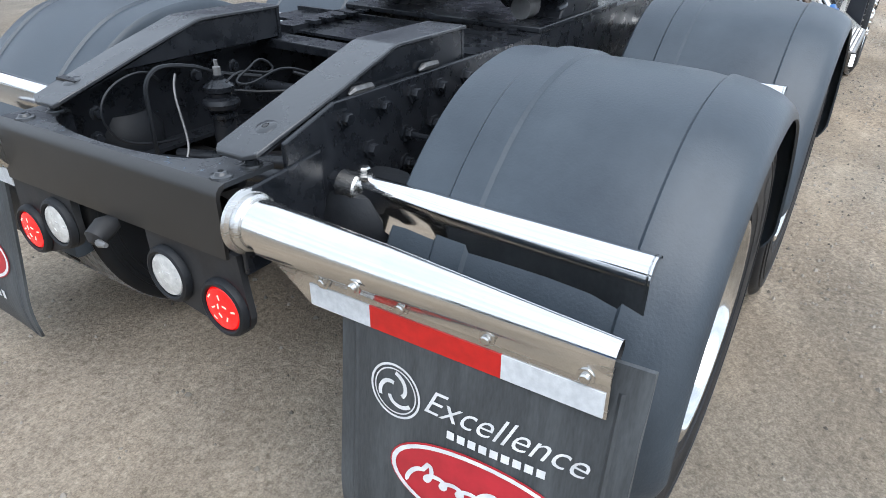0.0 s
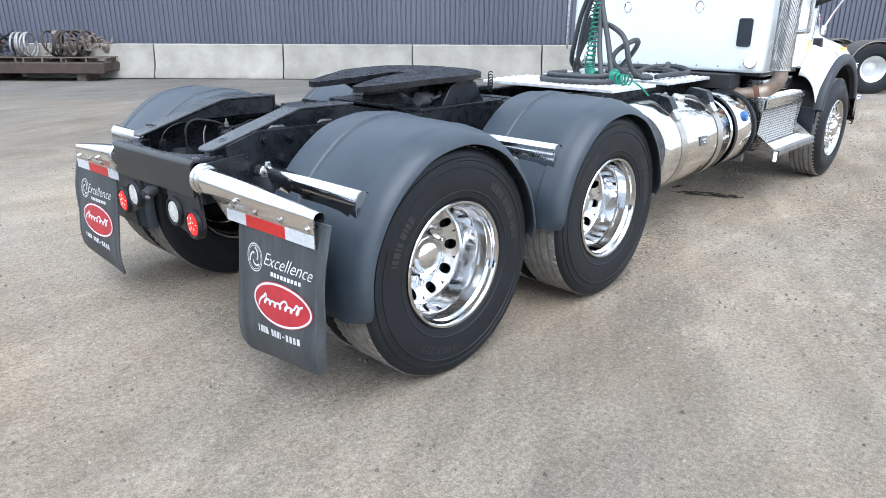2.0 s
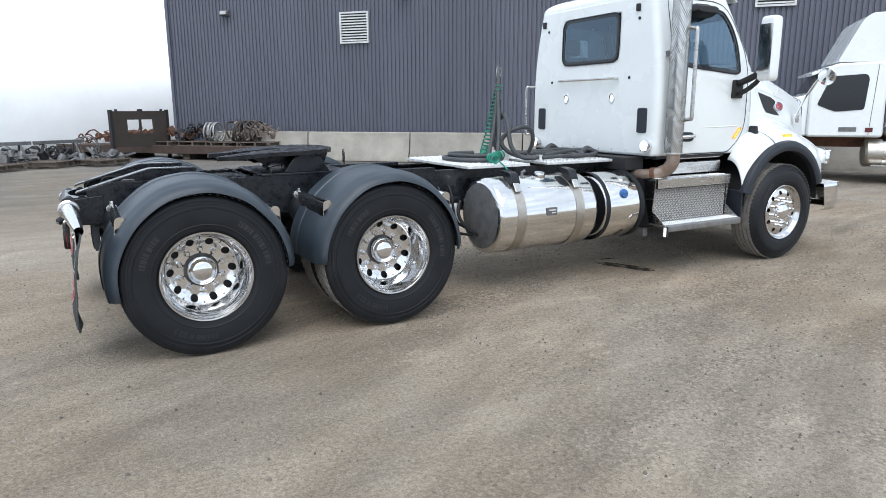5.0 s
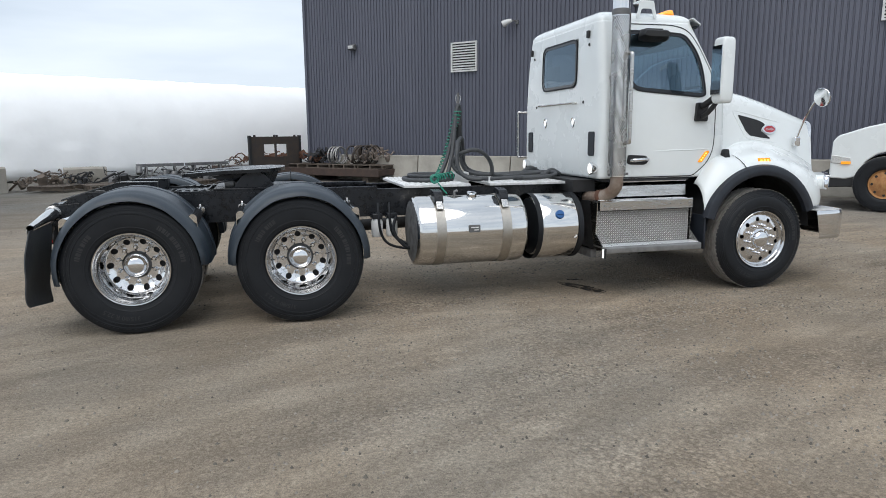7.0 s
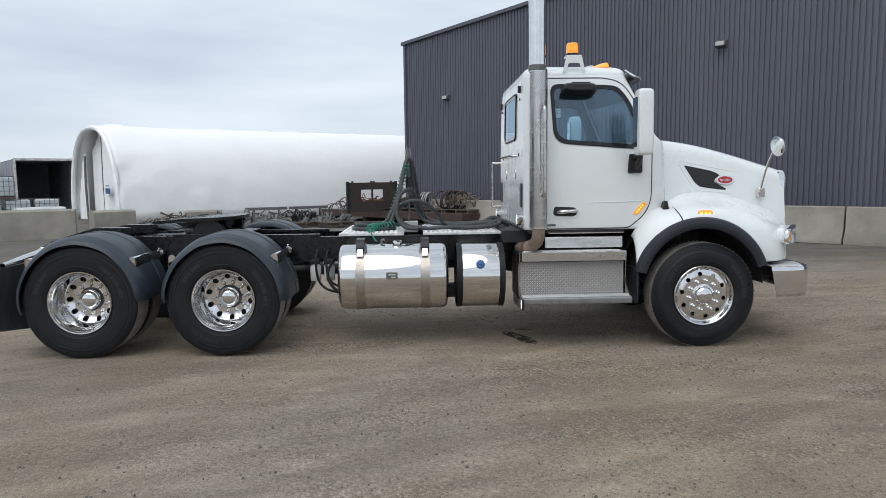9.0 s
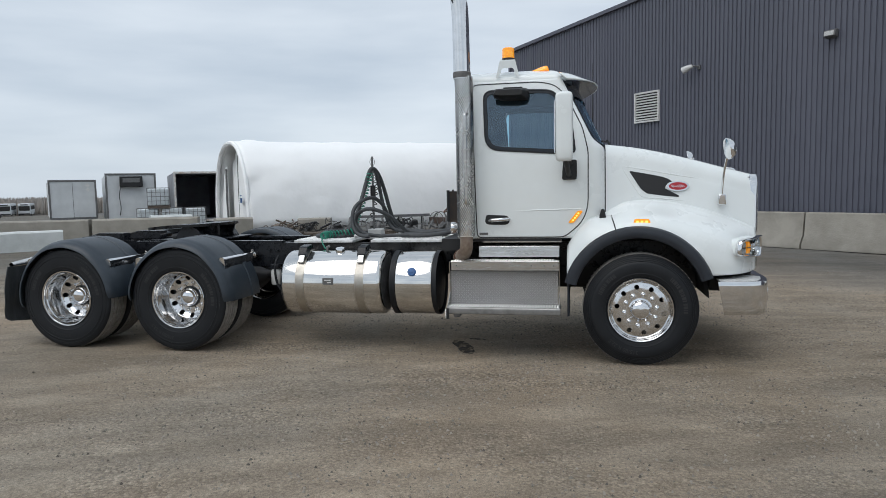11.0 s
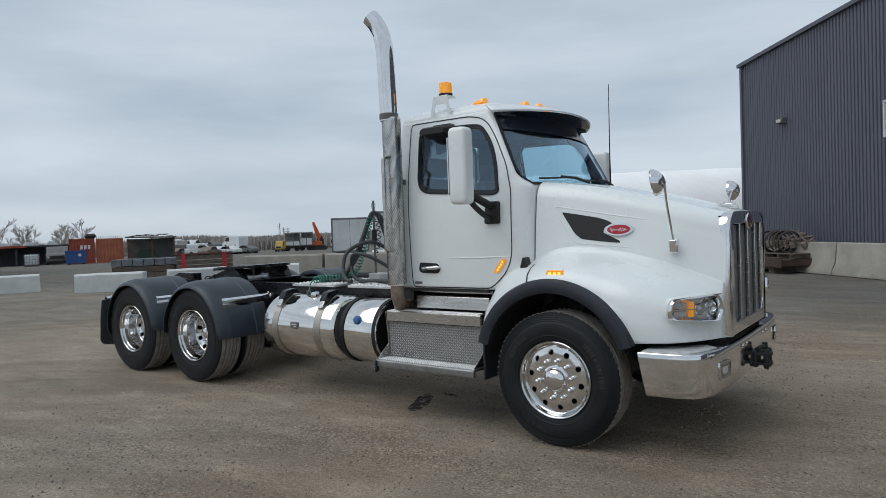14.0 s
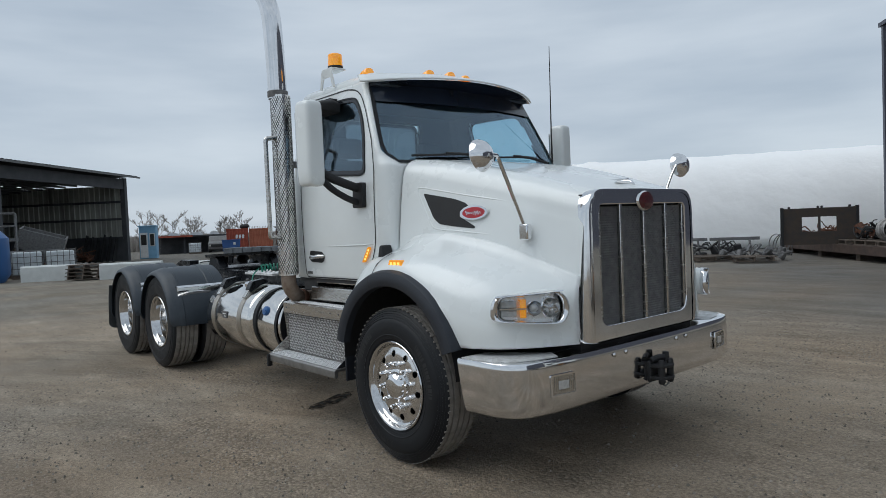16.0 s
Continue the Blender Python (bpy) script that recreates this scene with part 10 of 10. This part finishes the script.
def bare_tree(x, y, h, seed):
    r = random.Random(seed)
    tr = thing("bare_tree", "leafless winter tree with fine grey branches", "tree", (x, y, 0), r.uniform(0, 360), "bare trees beyond the yard")
    trunk, twigs = Geo(), Geo()
    trunk.tube([(0, 0, -0.1), (0.05, 0, h * 0.25), (0.0, 0.1, h * 0.5), (0.1, 0.1, h * 0.85)], [0.13, 0.10, 0.06, 0.015], 6)

    def grow(p, d, L, rad, depth):
        mid = p + d * L * 0.5 + Vector((r.uniform(-1, 1), r.uniform(-1, 1), r.uniform(-0.3, 0.6))) * L * 0.08
        end = p + d * L
        (trunk if depth == 0 else twigs).tube([p, mid, end], [rad, rad * 0.75, rad * 0.4], 4, cap=False)
        if depth < 3:
            for _ in range(5 if depth < 2 else 4):
                nd = (d + Vector((r.uniform(-1, 1), r.uniform(-1, 1), r.uniform(-0.15, 0.8))) * 0.75).normalized()
                grow(p + d * L * r.uniform(0.35, 1.0), nd, L * r.uniform(0.45, 0.65), rad * 0.55, depth + 1)

    for k in range(8):
        z = h * (0.22 + 0.08 * k)
        a = 2.4 * k
        grow(Vector((0.04, 0.05, z)), Vector((math.cos(a), math.sin(a), 0.9)).normalized(), h * r.uniform(0.20, 0.32), 0.042, 0)
    part("trunk", trunk, M_BARK, tr)
    part("crown", twigs, M_BARK, tr)
    return tr


first = [bare_tree(0, 0, 4.9 - 0.5 * k, 60 + k) for k in range(3)]
r4 = random.Random(21)
spots = [(-75.5, 23.0), (-74.5, 27.2), (-73.5, 30.2), (-76.8, 25.4), (-75.0, 31.6), (-78.5, 28.5), (-74.3, 21.0), (-79.0, 33.0), (-80.5, 36.0), (-77.0, 34.5), (-84.0, 30.5), (-86.0, 36.5)]
for k, (x, y) in enumerate(spots):
    m = pose(x, y, far_fall(x, y) - 0.1, 0, 0, r4.uniform(0, 360))
    if k < 3:
        first[k].matrix_world = m
    else:
        copy_thing(first[k % 3], m)

r5 = random.Random(33)
v_all, f_all = [], []
for i in range(60000):
    a = radians(r5.uniform(96, 200))
    d = 189 + 50 * r5.random()
    cx, cy = d * math.cos(a), d * math.sin(a)
    z0 = far_fall(cx, cy) - 0.2
    h = z0 + r5.uniform(2.8, 4.9) * (1.0 + 0.28 * noise.noise((cx * 0.04, cy * 0.04, 1)))
    w, b = r5.uniform(0.03, 0.10), r5.uniform(0, 3.14)
    ux, uy = math.cos(b), math.sin(b)
    lx, ly = r5.uniform(-0.35, 0.35), r5.uniform(-0.35, 0.35)
    o = len(v_all)
    v_all += [(cx - ux * w, cy - uy * w, z0), (cx + ux * w, cy + uy * w, z0), (cx - uy * w, cy + ux * w, z0), (cx + ux * 3 * w + lx, cy + uy * 3 * w + ly, z0 + (h - z0) * 0.75), (cx + lx, cy + ly, h), (cx - ux * 3 * w + lx, cy - uy * 3 * w + ly, z0 + (h - z0) * 0.82)]
    f_all += [(o, o + 1, o + 3), (o + 1, o + 2, o + 4), (o + 2, o, o + 5), (o + 1, o + 3, o + 4), (o + 2, o + 4, o + 5), (o, o + 5, o + 3)]
me = bpy.data.meshes.new("scrub_belt")
me.from_pydata(v_all, [], f_all)
me.materials.append(M_SCRUB)
tagged(new("scrub_belt", me), "brown winter scrub along the yard's far edge", "scrub", kind="stuff")
for k, (x, y, h) in enumerate(((-643, 538, 20.0), (-640, 542, 14.0), (-637, 546, 13.5))):
    py = thing("pylon", "distant steel lattice power pylon", "pylon", (x, y, far_fall(x, y) - 0.2), 35, "power pylons")
    for sx in (-1, 1):
        for sy in (-1, 1):
            part("leg", Geo().tube([(sx * 1.3, sy * 1.3, -0.2), (sx * 0.5, sy * 0.5, h * 0.6), (0, 0, h)], 0.14, 4), M_GREY, py)
    for z, w in ((h * 0.62, 2.4), (h * 0.75, 3.0), (h * 0.88, 2.2)):
        part("arm", Geo().tube([(-w, 0, z), (0, 0, z + 0.5), (w, 0, z)], 0.16, 4), M_GREY, py)

# ---- small stones on the dirt ----
STONE = [(0.5, 0.02, 0.0), (0.14, 0.42, 0.05), (-0.4, 0.3, 0.0), (-0.46, -0.28, 0.03), (0.1, -0.44, 0.0), (0.10, -0.05, 0.62), (-0.16, 0.14, 0.52)]
STONE_F = [(0, 1, 5), (1, 6, 5), (1, 2, 6), (2, 3, 6), (3, 5, 6), (3, 4, 5), (4, 0, 5)]
g = Geo()
r6 = random.Random(77)
v_all, f_all = [], []
for i in range(120000):
    x, y = r6.uniform(-5, 12), -8.5 + 14.5 * r6.random() ** 1.25
    if noise.noise((x * 0.8, y * 0.8, 4.0)) + 0.6 * noise.noise((x * 2.3, y * 2.3, 6.0)) + r6.uniform(-0.8, 0.8) < 0.06:
        continue
    if x < 2.5 and r6.random() < 0.75 * min(1.0, (2.5 - x) / 2.5):
        continue
    s = 0.008 + 0.018 * r6.random() ** 2.2
    if r6.random() < 0.004:
        s = r6.uniform(0.022, 0.036)
    a, sx = r6.uniform(0, 6.28), r6.uniform(0.7, 1.4)
    c, q = math.cos(a), math.sin(a)
    z0 = ground_height(x, y) - 0.1 * s
    o = len(v_all)
    v_all += [(x + s * (c * px * sx - q * py), y + s * (q * px * sx + c * py), z0 + s * pz) for px, py, pz in STONE]
    f_all += [tuple(k + o for k in f) for f in STONE_F]
g.v, g.f = v_all, f_all
M_STONE = surface("mixed_gravel_stone", (0.36, 0.335, 0.295), (0.15, 0.137, 0.12), 90.0, 0.9, lo=0.3, hi=0.7)
sn, sl = M_STONE.node_tree.nodes, M_STONE.node_tree.links
s_geo, s_ramp = sn.new("ShaderNodeNewGeometry"), sn.new("ShaderNodeValToRGB")
s_ramp.color_ramp.elements[0].color, s_ramp.color_ramp.elements[1].color = (0.085, 0.074, 0.062, 1), (0.33, 0.295, 0.25, 1)
sl.new(s_geo.outputs["Random Per Island"], s_ramp.inputs["Fac"])
sl.new(s_ramp.outputs["Color"], sn["Principled BSDF"].inputs["Base Color"])
st_me = bpy.data.meshes.new("loose_stones")
st_me.from_pydata(g.v, [], g.f)
st_me.materials.append(M_STONE)
tagged(new("loose_stones", st_me), "scattered small grey gravel stones on dirt", "gravel", kind="stuff")
# dark wet patch under the truck
g = Geo()
OIL_SPOTS = ((4.25, -0.68, 40, 0.30, 0.085, -66), (4.34, -0.32, 22, 0.09, 0.03, -10))
for cx, cy, n, rx, ry, turn in OIL_SPOTS:
    ring, c, q = [], math.cos(radians(turn)), math.sin(radians(turn))
    for i in range(n):
        a = 2 * math.pi * i / n
        k = 1 + 0.3 * noise.noise((math.cos(a) * 2 + cx, math.sin(a) * 2, cy))
        u, v = rx * k * math.cos(a), ry * k * math.sin(a)
        px, py = cx + c * u - q * v, cy + q * u + c * v
        ring.append((px, py, ground_height(px, py) + 0.005))
    g.add([(cx, cy, ground_height(cx, cy) + 0.005)] + ring, [(0, 1 + i, 1 + (i + 1) % n) for i in range(n)])
M_OIL = surface("oil_stained_dirt", (0.016, 0.014, 0.012), (0.05, 0.044, 0.037), 14, 0.75, 0.9, spec=0.15, bump=0.004, bump_scale=50)
on, ol = M_OIL.node_tree.nodes, M_OIL.node_tree.links
o_tc, o_n, o_r = on.new("ShaderNodeTexCoord"), on.new("ShaderNodeTexNoise"), on.new("ShaderNodeMapRange")
o_n.inputs["Scale"].default_value, o_n.inputs["Detail"].default_value = 16.0, 6.0
o_r.inputs["From Min"].default_value, o_r.inputs["From Max"].default_value = 0.36, 0.56
ol.new(o_tc.outputs["Object"], o_n.inputs["Vector"])
ol.new(o_n.outputs["Fac"], o_r.inputs["Value"])
ol.new(o_r.outputs["Result"], on["Principled BSDF"].inputs["Alpha"])
tagged(part("oil_stain", g, M_OIL), "dark oil stain on dirt under the truck", "stain", kind="structure")
